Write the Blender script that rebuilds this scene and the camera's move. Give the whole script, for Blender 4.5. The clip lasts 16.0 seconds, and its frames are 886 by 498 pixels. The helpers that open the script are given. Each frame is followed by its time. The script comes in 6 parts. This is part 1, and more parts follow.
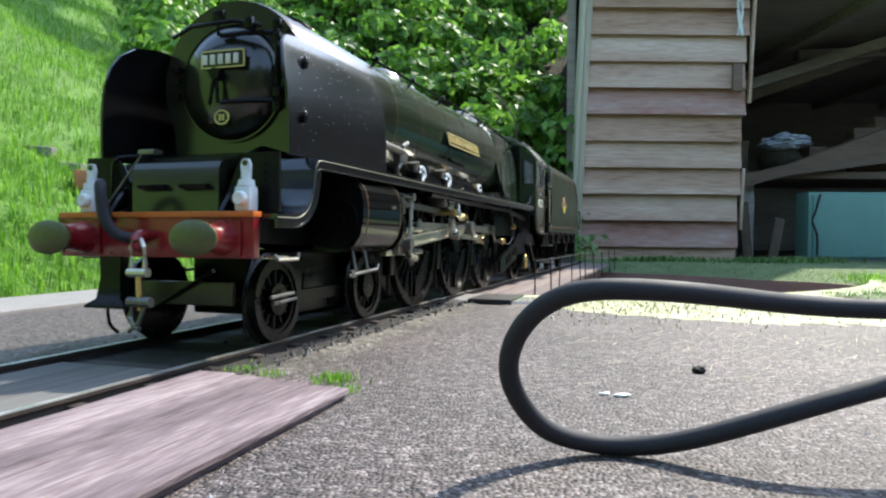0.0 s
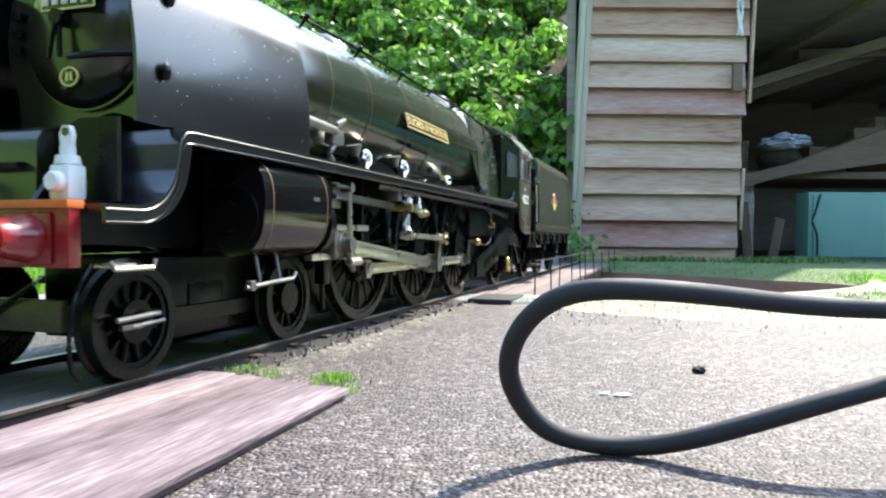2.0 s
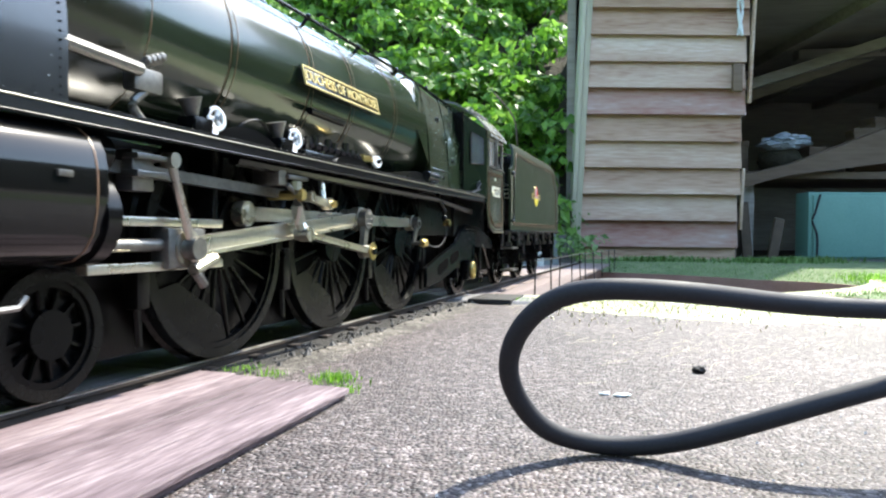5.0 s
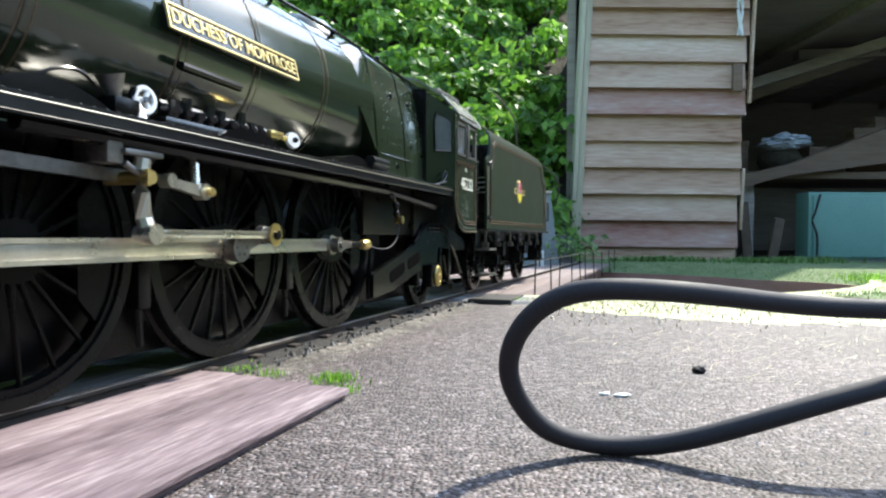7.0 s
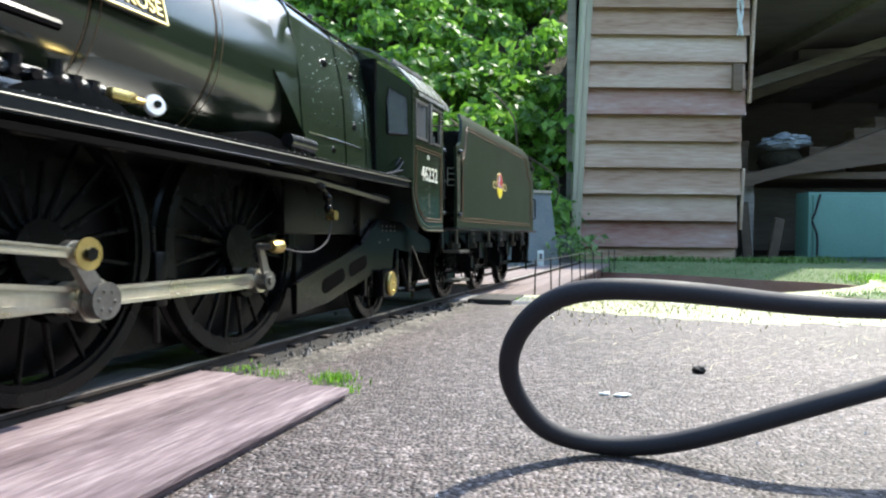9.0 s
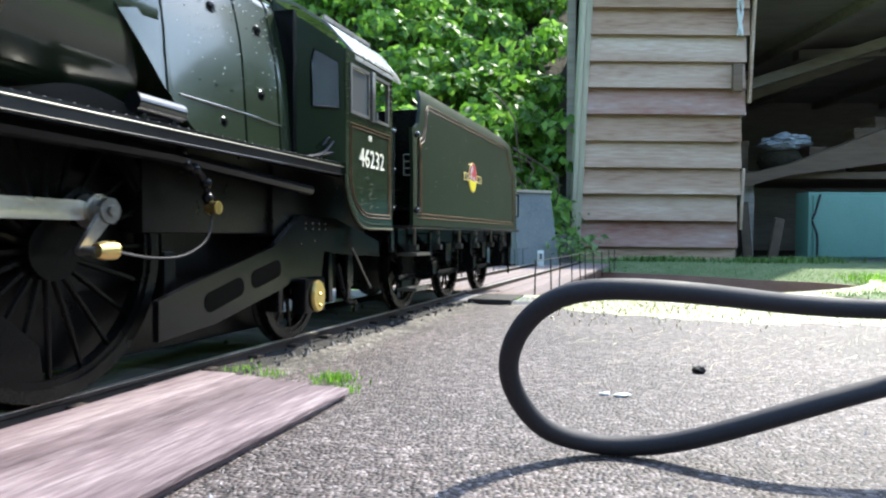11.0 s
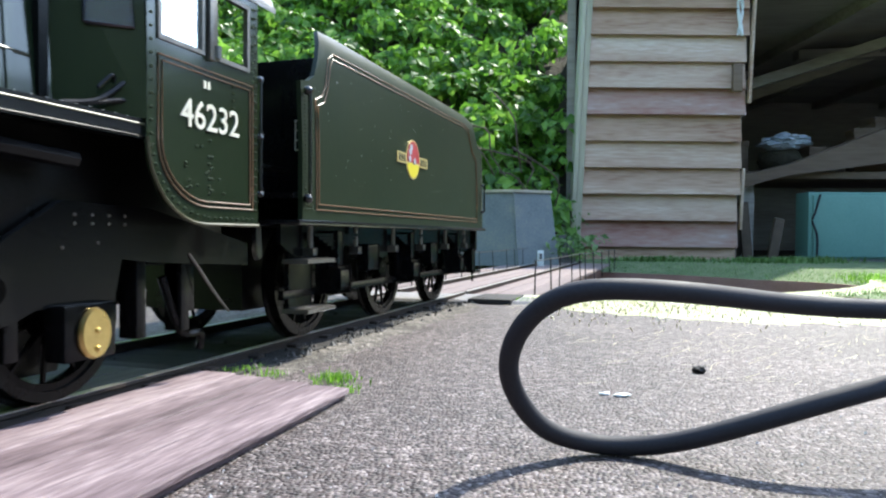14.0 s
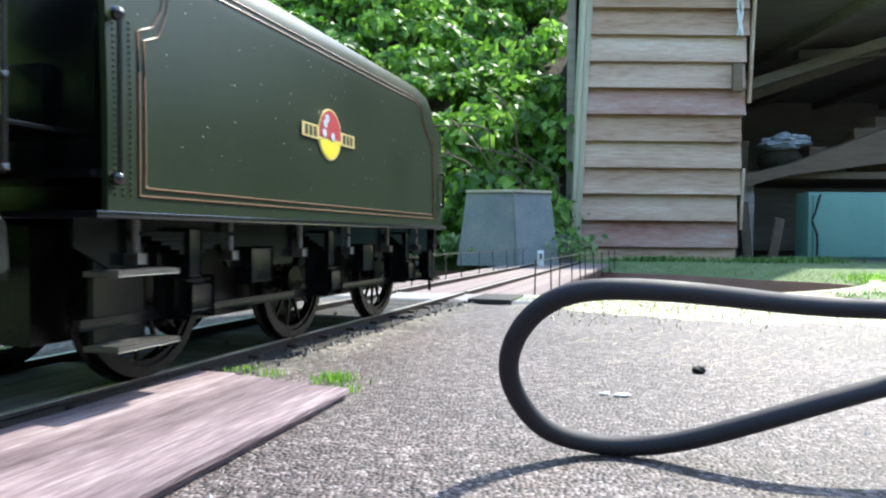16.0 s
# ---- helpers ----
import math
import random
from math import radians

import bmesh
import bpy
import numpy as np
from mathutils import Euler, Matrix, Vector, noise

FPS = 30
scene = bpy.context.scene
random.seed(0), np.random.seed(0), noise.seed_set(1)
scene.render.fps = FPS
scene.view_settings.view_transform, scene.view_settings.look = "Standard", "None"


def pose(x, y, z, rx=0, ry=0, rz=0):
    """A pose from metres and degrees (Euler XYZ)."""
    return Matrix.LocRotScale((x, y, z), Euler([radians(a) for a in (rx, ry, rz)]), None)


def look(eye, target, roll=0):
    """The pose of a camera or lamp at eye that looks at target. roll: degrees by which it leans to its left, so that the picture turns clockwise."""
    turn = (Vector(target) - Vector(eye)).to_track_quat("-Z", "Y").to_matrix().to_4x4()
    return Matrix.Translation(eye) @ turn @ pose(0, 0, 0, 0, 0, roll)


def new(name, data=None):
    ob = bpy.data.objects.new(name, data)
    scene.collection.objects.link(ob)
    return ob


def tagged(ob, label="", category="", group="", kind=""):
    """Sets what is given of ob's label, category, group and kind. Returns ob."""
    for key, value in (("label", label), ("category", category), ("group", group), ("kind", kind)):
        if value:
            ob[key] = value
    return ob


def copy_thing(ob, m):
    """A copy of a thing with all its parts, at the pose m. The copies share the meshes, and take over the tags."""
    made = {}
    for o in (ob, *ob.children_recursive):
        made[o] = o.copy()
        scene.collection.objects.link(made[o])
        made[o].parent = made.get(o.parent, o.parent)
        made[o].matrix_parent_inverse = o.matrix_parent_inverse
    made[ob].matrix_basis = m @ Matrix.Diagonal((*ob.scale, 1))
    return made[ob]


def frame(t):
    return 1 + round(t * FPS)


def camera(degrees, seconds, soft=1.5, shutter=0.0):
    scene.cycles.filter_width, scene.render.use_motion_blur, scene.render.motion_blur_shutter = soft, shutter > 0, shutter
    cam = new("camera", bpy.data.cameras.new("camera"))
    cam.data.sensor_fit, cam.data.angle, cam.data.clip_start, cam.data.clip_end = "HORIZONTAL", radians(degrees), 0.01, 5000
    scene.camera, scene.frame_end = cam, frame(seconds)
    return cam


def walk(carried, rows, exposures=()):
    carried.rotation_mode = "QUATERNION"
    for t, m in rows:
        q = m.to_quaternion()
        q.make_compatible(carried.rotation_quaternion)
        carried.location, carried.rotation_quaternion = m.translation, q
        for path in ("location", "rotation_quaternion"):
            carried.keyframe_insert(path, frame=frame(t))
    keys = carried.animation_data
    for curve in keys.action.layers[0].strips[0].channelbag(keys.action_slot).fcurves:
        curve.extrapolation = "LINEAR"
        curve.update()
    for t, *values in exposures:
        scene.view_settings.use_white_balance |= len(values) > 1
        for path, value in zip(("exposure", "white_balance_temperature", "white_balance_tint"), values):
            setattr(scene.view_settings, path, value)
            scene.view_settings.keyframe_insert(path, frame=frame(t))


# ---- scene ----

# ---- camera ----
cam = camera(64.65, 16.0, soft=2.2, shutter=0.5)
SC = 1 / 11.3          # the engine is a 1:11.3 model on 127 mm gauge; its sizes below are full-size metres
RAIL = 0.012           # rail top over the asphalt
TH, CV = 18.066, 4.776
EYE = pose(0, 0, 0.1124, 90 - 1.04, 0, 0) @ pose(0, 0, 0, 0, 0, 0.24)
EXPOSURES = ((0, 2.10, 7050), (.6, 2.35, 7050), (1.4, 2.75, 7050), (2.0, 2.7, 7050), (2.5, 2.25, 7050), (3.0, 2.1, 7050), (3.5, 2.35, 7050), (4.0, 2.55, 7050), (6.5, 2.7, 7000), (7.1, 2.28, 7000), (7.5, 2.2, 7000), (8, 2.0, 7000), (8.5, 2.3, 7000), (9, 2.35, 6950), (11.5, 2.5, 6850), (13, 2.5, 6800), (14, 2.37, 6750), (14.5, 2.3, 6750), (16, 2.58, 6800))
walk(cam, [(0, EYE), (16, EYE)], [(t, e, k, 5) for t, e, k in EXPOSURES])
TRACK = pose(0, 0, 0, 0, 0, 90 - TH) @ pose(0, CV * SC, RAIL)
GROUND = pose(0, 0, 0, 0, 0, 90 - TH) @ pose(0, CV * SC, 0)

# ---- light ----
SUN_ELEV, SUN_ROT = 49, 42
world = bpy.data.worlds.new("world")
scene.world = world
world.use_nodes = True
background = world.node_tree.nodes["Background"]
sky = world.node_tree.nodes.new("ShaderNodeTexSky")
sky.sky_type, sky.sun_disc = "NISHITA", False
sky.sun_elevation, sky.sun_rotation = radians(SUN_ELEV), radians(SUN_ROT)
sky.dust_density, sky.ozone_density, sky.air_density = 0.6, 1.5, 1.0
world.node_tree.links.new(sky.outputs[0], background.inputs[0])
background.inputs[1].default_value = 0.15
sun = new("sun", bpy.data.lights.new("sun", "SUN"))
sun.data.energy, sun.data.angle, sun.data.color = 1.75, radians(1.5), (1, 0.97, 0.92)
to_sun = Vector((math.sin(radians(SUN_ROT)) * math.cos(radians(SUN_ELEV)), math.cos(radians(SUN_ROT)) * math.cos(radians(SUN_ELEV)), math.sin(radians(SUN_ELEV))))
sun.matrix_world = look(to_sun * 5, (0, 0, 0))


# ---- materials ----
def material(name, colors, rough=0.5, metal=0.0, scale=40.0, fine=400.0, bump=0.2, bump_size=0.002, coat=0.0, by_object=0.0, spec=0.5, stretch=(1, 1, 1), rough_var=0.15, island=0.0, grain=0.45, span=0.4):
    """Two noises, coarse and fine, mix the given colours; the fine one gives relief."""
    m = bpy.data.materials.new(name)
    m.use_nodes = True
    n, l = m.node_tree.nodes, m.node_tree.links
    b = n["Principled BSDF"]
    co = n.new("ShaderNodeTexCoord")
    mp = n.new("ShaderNodeMapping")
    mp.inputs["Scale"].default_value = stretch
    l.new(co.outputs["Object"], mp.inputs[0])
    na, nb = n.new("ShaderNodeTexNoise"), n.new("ShaderNodeTexNoise")
    na.inputs["Scale"].default_value, nb.inputs["Scale"].default_value = scale, fine
    na.inputs["Detail"].default_value, nb.inputs["Detail"].default_value = 5, 3
    l.new(mp.outputs[0], na.inputs["Vector"])
    l.new(mp.outputs[0], nb.inputs["Vector"])
    mix = n.new("ShaderNodeMath")
    mix.operation = "MULTIPLY_ADD"
    mix.inputs[1].default_value = grain
    l.new(nb.outputs[0], mix.inputs[0])
    half = n.new("ShaderNodeMath")
    half.operation = "MULTIPLY"
    half.inputs[1].default_value = 1 - grain
    l.new(na.outputs[0], half.inputs[0])
    l.new(half.outputs[0], mix.inputs[2])
    last = mix.outputs[0]
    if by_object or island:
        info = n.new("ShaderNodeObjectInfo") if by_object else n.new("ShaderNodeNewGeometry")
        shift = n.new("ShaderNodeMath")
        shift.operation = "MULTIPLY_ADD"
        shift.inputs[1].default_value = by_object or island
        l.new(info.outputs["Random"] if by_object else info.outputs["Random Per Island"], shift.inputs[0])
        off = n.new("ShaderNodeMath")
        off.operation = "SUBTRACT"
        off.inputs[1].default_value = (by_object or island) / 2
        l.new(last, off.inputs[0])
        l.new(off.outputs[0], shift.inputs[2])
        last = shift.outputs[0]
    ramp = n.new("ShaderNodeValToRGB")
    el = ramp.color_ramp.elements
    while len(el) < len(colors):
        el.new(0.5)
    for i, c in enumerate(colors):
        el[i].position = 0.5 - span / 2 + span * i / max(1, len(colors) - 1)
        el[i].color = (*c, 1)
    l.new(last, ramp.inputs[0])
    l.new(ramp.outputs[0], b.inputs["Base Color"])
    rr = n.new("ShaderNodeMapRange")
    rr.inputs["To Min"].default_value, rr.inputs["To Max"].default_value = max(0.03, rough - rough_var), min(1, rough + rough_var)
    l.new(na.outputs[0], rr.inputs[0])
    l.new(rr.outputs[0], b.inputs["Roughness"])
    b.inputs["Metallic"].default_value = metal
    b.inputs["Coat Weight"].default_value = coat
    b.inputs["Coat Roughness"].default_value = 0.08
    b.inputs["Specular IOR Level"].default_value = spec
    if bump:
        bp = n.new("ShaderNodeBump")
        bp.inputs["Strength"].default_value, bp.inputs["Distance"].default_value = bump, bump_size
        l.new(nb.outputs[0], bp.inputs["Height"])
        l.new(bp.outputs[0], b.inputs["Normal"])
    return m


M = {}
M["rivetgreen"] = material("rivet_green_paint", [(.018, .029, .014), (.026, .039, .019)], .55, 0, 12, 120, 0, spec=.2)
M["green"] = material("green_paint", [(.014, .023, .011), (.020, .031, .015)], .2, 0, 12, 120, .10, .0004, .6, rough_var=.08)
M["tendergreen"] = material("tender_green_paint", [(.015, .024, .012), (.022, .033, .016)], .34, 0, 12, 120, .12, .0004, 0, spec=.28, rough_var=.06)
# opaque pale drops: their sparkle is put into the colour
M["drop"] = material("pale_water_drop", [(.5, .52, .53), (.7, .72, .73)], .05, 0, 40, 300, 0, rough_var=.02)
M["black"] = material("black_paint", [(.004, .004, .005), (.008, .008, .009)], .24, 0, 14, 150, .12, .0004, .3, spec=.75, rough_var=.05)
M["satin"] = material("satin_black", [(.003, .003, .0035), (.007, .007, .007)], .2, 0, 25, 250, .12, .0005, spec=.2, rough_var=.08)
# olive tint in the black stands in for green reflected from the bank
M["front"] = material("smokebox_front_olive_tint", [(.012, .013, .006), (.020, .021, .011)], .2, 0, 14, 150, .05, .0004, .0, spec=.8, rough_var=.06)
M["grime"] = material("oily_black_frame", [(.002, .002, .002), (.006, .0055, .005)], .32, 0, 40, 300, .3, .0008, spec=.2)
M["red"] = material("red_paint", [(.17, .006, .010), (.26, .012, .015)], .3, 0, 30, 250, .08, .0005, .4)
# orange-red for the strip along the buffer beam's top
M["orange"] = material("orange_red_strip", [(.50, .10, .02), (.62, .16, .03)], .4, 0, 30, 250, .1, .0005)
M["steel"] = material("bright_steel", [(.50, .47, .38), (.68, .64, .54)], .3, .9, 30, 300, .08, .0004)
M["dull"] = material("dull_steel", [(.13, .125, .115), (.26, .25, .23)], .4, .8, 40, 300, .15, .0005)
M["brass"] = material("brass", [(.55, .40, .14), (.72, .55, .22)], .3, .9, 40, 300, .1, .0004)
M["gold"] = material("brass_yellow_letters", [(.70, .56, .22), (.80, .66, .30)], .35, .4, 40, 300, .05, .0004)
M["cream"] = material("cream_number_paint", [(.62, .60, .48), (.72, .70, .58)], .5, 0, 40, 300, .1, .0003)
M["lining"] = material("orange_lining", [(.13, .07, .038), (.19, .105, .055)], .4, 0, 40, 300, .05, .0003)
M["lamp"] = material("white_lamp_paint", [(.62, .66, .64), (.80, .83, .80)], .45, 0, 60, 300, .15, .0005)
M["olive"] = material("olive_edge", [(.05, .048, .022), (.09, .085, .045)], .35, 0, 30, 300, .1, .0005)
M["tyre"] = material("wheel_tyre", [(.003, .003, .003), (.008, .008, .007)], .26, .0, 40, 300, .1, .0005, spec=.14)
M["spoke"] = material("black_wheel_paint", [(.0015, .0015, .0015), (.004, .004, .004)], .26, 0, 40, 300, .15, .0005, spec=.12)
M["buffer"] = material("buffer_head", [(.075, .078, .030), (.12, .123, .05)], .36, .3, 30, 300, .1, .0005)
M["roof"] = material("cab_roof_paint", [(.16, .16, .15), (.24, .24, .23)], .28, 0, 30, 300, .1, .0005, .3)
M["crimson"] = material("crest_red", [(.32, .03, .04), (.42, .06, .06)], .4, 0, 300, 900, 0)
M["yellow"] = material("crest_yellow", [(.62, .52, .03), (.70, .60, .06)], .4, 0, 300, 900, 0)
def granular(name, colors, size, rough, bump, patch=(0.8, 1.2), patch_scale=6.0, blend=.35):
    """Packed grains: one tone a grain, raised in the middle, with broad lighter and darker patches."""
    m = bpy.data.materials.new(name)
    m.use_nodes = True
    n, l = m.node_tree.nodes, m.node_tree.links
    b = n["Principled BSDF"]
    co = n.new("ShaderNodeTexCoord")
    warp = n.new("ShaderNodeTexNoise")
    warp.inputs["Scale"].default_value = 90
    l.new(co.outputs["Object"], warp.inputs["Vector"])
    mixv = n.new("ShaderNodeMix")
    mixv.data_type = "VECTOR"
    mixv.inputs[0].default_value = 0.001
    l.new(co.outputs["Object"], mixv.inputs[4])
    l.new(warp.outputs["Color"], mixv.inputs[5])
    ramps = []
    cells = []
    for k, sc in enumerate((1 / size, .55 / size)):
        v = n.new("ShaderNodeTexVoronoi")
        v.inputs["Scale"].default_value = sc
        l.new(mixv.outputs[1], v.inputs["Vector"])
        sep = n.new("ShaderNodeSeparateColor")
        l.new(v.outputs["Color"], sep.inputs[0])
        r = n.new("ShaderNodeValToRGB")
        el = r.color_ramp.elements
        while len(el) < len(colors):
            el.new(.5)
        for i, c in enumerate(colors):
            el[i].position = (0, .3, .75, .96)[i] if len(colors) == 4 else i / (len(colors) - 1)
            el[i].color = (*c, 1)
        l.new(sep.outputs[k], r.inputs[0])
        ramps.append(r)
        cells.append(v)
    mix = n.new("ShaderNodeMix")
    mix.data_type = "RGBA"
    mix.inputs[0].default_value = blend
    l.new(ramps[0].outputs[0], mix.inputs[6])
    l.new(ramps[1].outputs[0], mix.inputs[7])
    big = n.new("ShaderNodeTexNoise")
    big.inputs["Scale"].default_value, big.inputs["Detail"].default_value = patch_scale, 6
    l.new(co.outputs["Object"], big.inputs["Vector"])
    rng_ = n.new("ShaderNodeMapRange")
    rng_.inputs[1].default_value, rng_.inputs[2].default_value = .3, .7
    rng_.inputs[3].default_value, rng_.inputs[4].default_value = patch
    l.new(big.outputs[0], rng_.inputs[0])
    mul = n.new("ShaderNodeVectorMath")
    mul.operation = "SCALE"
    l.new(mix.outputs[2], mul.inputs[0])
    l.new(rng_.outputs[0], mul.inputs["Scale"])
    l.new(mul.outputs[0], b.inputs["Base Color"])
    b.inputs["Roughness"].default_value = rough
    bp = n.new("ShaderNodeBump")
    bp.invert = True
    bp.inputs["Strength"].default_value, bp.inputs["Distance"].default_value = bump, size * .5
    l.new(cells[0].outputs["Distance"], bp.inputs["Height"])
    l.new(bp.outputs[0], b.inputs["Normal"])
    return m


M["asphalt"] = granular("gritty_asphalt", [(.006, .004, .0042), (.029, .0195, .0195), (.104, .076, .072), (.29, .245, .235)], .0025, .6, 1.0, (.58, 1.2), 5.0, .2)
M["dust"] = granular("dusty_fine_ballast", [(.02, .017, .014), (.085, .072, .060), (.15, .13, .11), (.32, .29, .25)], .0024, .9, .9, (.45, 1.25), 14.0)
M["concrete"] = material("pale_concrete", [(.17, .16, .155), (.27, .255, .25)], .85, 0, 20, 300, .5, .002)
M["soil"] = material("bank_soil_and_grass", [(.06, .13, .018), (.14, .27, .045)], .95, 0, 8, 90, .8, .01)
M["pinkwood"] = material("weathered_pink_board", [(.03, .019, .021), (.10, .068, .075), (.17, .122, .131), (.30, .235, .24)], .75, 0, 24, 300, 1.0, .0014, stretch=(.13, 1, 1), by_object=.16, grain=.42, span=.36)
M["greywood"] = material("dark_grey_board", [(.06, .055, .052), (.15, .14, .135)], .8, 0, 16, 160, .6, .0015, stretch=(.06, 1, 1))
M["deckwood"] = material("turntable_deck_board", [(.15, .11, .10), (.27, .21, .195)], .85, 0, 18, 180, .5, .001, stretch=(.08, 1, 1), by_object=.25)
M["board"] = material("weathered_shed_board", [(.26, .13, .08), (.42, .265, .18), (.50, .34, .245), (.62, .47, .36)], .85, 0, 7, 90, .9, .004, stretch=(.12, 1, 1), by_object=.16, grain=.35, span=.34)
M["redboard"] = material("flaking_red_brown_board", [(.26, .10, .07), (.37, .20, .155), (.42, .28, .23), (.58, .49, .43)], .85, 0, 7, 70, .8, .004, stretch=(.2, 1, 1), grain=.3, span=.36)
M["paleboard"] = material("bleached_board", [(.34, .19, .13), (.48, .325, .235), (.57, .42, .32), (.70, .58, .47)], .85, 0, 7, 90, .8, .004, stretch=(.16, 1, 1), grain=.3, span=.36)
M["post"] = material("pale_green_grey_post", [(.36, .32, .22), (.54, .50, .38)], .85, 0, 10, 90, .5, .003, stretch=(1, 1, .08))
# timber lightened to stand in for the haze over the shed's inside
M["dark"] = material("haze_lifted_shed_timber", [(.22, .195, .17), (.42, .38, .33)], .9, 0, 6, 60, .5, .004, stretch=(.1, 1, 1))
M["bench"] = material("bench_timber", [(.13, .085, .055), (.24, .165, .115)], .85, 0, 8, 80, .5, .003, stretch=(.1, 1, 1))
M["teal"] = material("teal_cupboard_paint", [(.15, .33, .27), (.20, .40, .33)], .55, 0, 6, 120, .15, .001)
M["wellwall"] = material("red_brown_well_wall", [(.26, .13, .10), (.38, .22, .17)], .8, 0, 12, 140, .5, .002)
M["greybox"] = material("grey_blue_felt", [(.11, .135, .135), (.17, .195, .195), (.25, .26, .21)], .75, 0, 9, 150, .3, .001)
M["rubber"] = material("black_rubber_hose", [(.012, .011, .014), (.028, .026, .032)], .72, 0, 60, 600, .1, .0006)
M["wire"] = material("dark_iron_wire", [(.03, .03, .03), (.08, .075, .07)], .5, .6, 100, 500, .1, .0005)
M["iron"] = material("rusty_rail_side", [(.03, .024, .02), (.07, .05, .04)], .7, .3, 60, 400, .4, .0006)
M["railtop"] = material("polished_rail_head", [(.42, .40, .37), (.66, .64, .60)], .42, .9, 60, 400, .1, .0003)
M["sleeper"] = material("black_sleeper", [(.018, .016, .015), (.05, .045, .04)], .8, 0, 60, 400, .6, .0015, by_object=.2)
M["stone"] = material("grey_stone", [(.09, .085, .08), (.24, .23, .215)], .85, 0, 60, 400, .5, .002)
M["ballast"] = material("dark_ballast_crumb", [(.015, .013, .012), (.05, .045, .04), (.17, .155, .14)], .85, 0, 60, 400, .5, .002, island=.5)
# near-black stands in for the shade inside the frame's openings
M["slotshade"] = material("slot_shade_black", [(.001, .001, .001), (.003, .003, .003)], .9, 0, 40, 300, 0, spec=.02)
M["cylinder"] = material("black_cylinder_paint", [(.004, .004, .004), (.008, .008, .008)], .1, 0, 14, 150, .05, .0004, .15, spec=.3, rough_var=.04)
M["grass"] = material("fresh_grass_blade", [(.07, .19, .012), (.15, .36, .03), (.26, .48, .07)], .55, 0, 5, 60, 0, island=.5)
M["straw"] = material("dry_grass_straw", [(.42, .37, .22), (.62, .57, .40)], .8, 0, 20, 200, 0, island=.4)
M["leaf"] = material("hedge_leaf", [(.05, .14, .014), (.115, .28, .03), (.25, .46, .07)], .42, 0, 3.5, 60, .1, .001, island=.5)
M["leaf2"] = material("pale_bramble_leaf", [(.07, .15, .03), (.14, .27, .07), (.25, .38, .15)], .5, 0, 4, 60, .1, .001, island=.5)
M["twig"] = material("brown_twig", [(.06, .04, .025), (.14, .10, .07)], .9, 0, 20, 200, .4, .002)
# dark brown stands in for shade in hedge gaps; also colours the sack
M["darkbrown"] = material("leaf_mould", [(.018, .014, .008), (.05, .042, .022)], 1, 0, 6, 40, .6, .02)
M["polythene"] = material("blue_white_plastic_sheet", [(.30, .36, .42), (.55, .60, .66)], .35, 0, 12, 90, .4, .004)
M["brick"] = material("orange_brick", [(.48, .17, .07), (.60, .26, .12)], .85, 0, 20, 200, .5, .002)
M["gritmix"] = material("mixed_grit", [(.14, .12, .115), (.28, .25, .24), (.60, .57, .55)], .6, 0, 30, 300, 0, island=.6)
M["palemoss"] = material("dry_moss_sun_toned", [(.34, .38, .15), (.52, .53, .31), (.68, .66, .50)], .95, 0, 30, 260, .9, .004)
M["lawn"] = material("short_lawn", [(.055, .09, .028), (.11, .155, .06), (.20, .23, .12)], .95, 0, 14, 200, .8, .004)
M["trackdirt"] = material("black_track_dirt", [(.012, .011, .010), (.045, .040, .035)], .95, 0, 50, 600, .8, .003)
M["farwall"] = material("unseen_hedge_dark", [(.012, .022, .008), (.05, .085, .025)], .9, 0, 3, 14, .8, .05)
for name in ("leaf", "leaf2", "grass"):
    b = M[name].node_tree.nodes["Principled BSDF"]
    b.inputs["Subsurface Weight"].default_value = 0.0
    tr = M[name].node_tree.nodes.new("ShaderNodeBsdfTranslucent")
    mixer = M[name].node_tree.nodes.new("ShaderNodeMixShader")
    mixer.inputs[0].default_value = 0.55
    li = M[name].node_tree.links
    li.new(b.inputs["Base Color"].links[0].from_socket, tr.inputs[0])
    out = M[name].node_tree.nodes["Material Output"]
    li.new(b.outputs[0], mixer.inputs[1])
    li.new(tr.outputs[0], mixer.inputs[2])
    li.new(mixer.outputs[0], out.inputs[0])
glass = bpy.data.materials.new("cab_glass")
glass.use_nodes = True
gb = glass.node_tree.nodes["Principled BSDF"]
gb.inputs["Base Color"].default_value = (.85, .9, .92, 1)
gb.inputs["Roughness"].default_value, gb.inputs["Transmission Weight"].default_value = .08, .9
M["glass"] = glass
M["gaugewhite"] = material("white_enamel_dial", [(.78, .78, .76), (.86, .86, .84)], .3, 0, 200, 900, 0)


# ---- mesh helpers ----
def box(bm, x0, x1, y0, y1, z0, z1, bevel=0.0, m=None):
    r = bmesh.ops.create_cube(bm, size=1)
    vs = r["verts"]
    for v in vs:
        v.co = Vector(((x0 + x1) / 2 + v.co.x * (x1 - x0), (y0 + y1) / 2 + v.co.y * (y1 - y0), (z0 + z1) / 2 + v.co.z * (z1 - z0)))
    if bevel:
        es = list({e for v in vs for e in v.link_edges})
        r2 = bmesh.ops.bevel(bm, geom=es, offset=bevel, segments=2, affect="EDGES", profile=0.6)
        vs = list({v for f in r2["faces"] for v in f.verts} | {v for v in vs if v.is_valid})
    if m:
        bmesh.ops.transform(bm, matrix=m, verts=vs)
    return vs


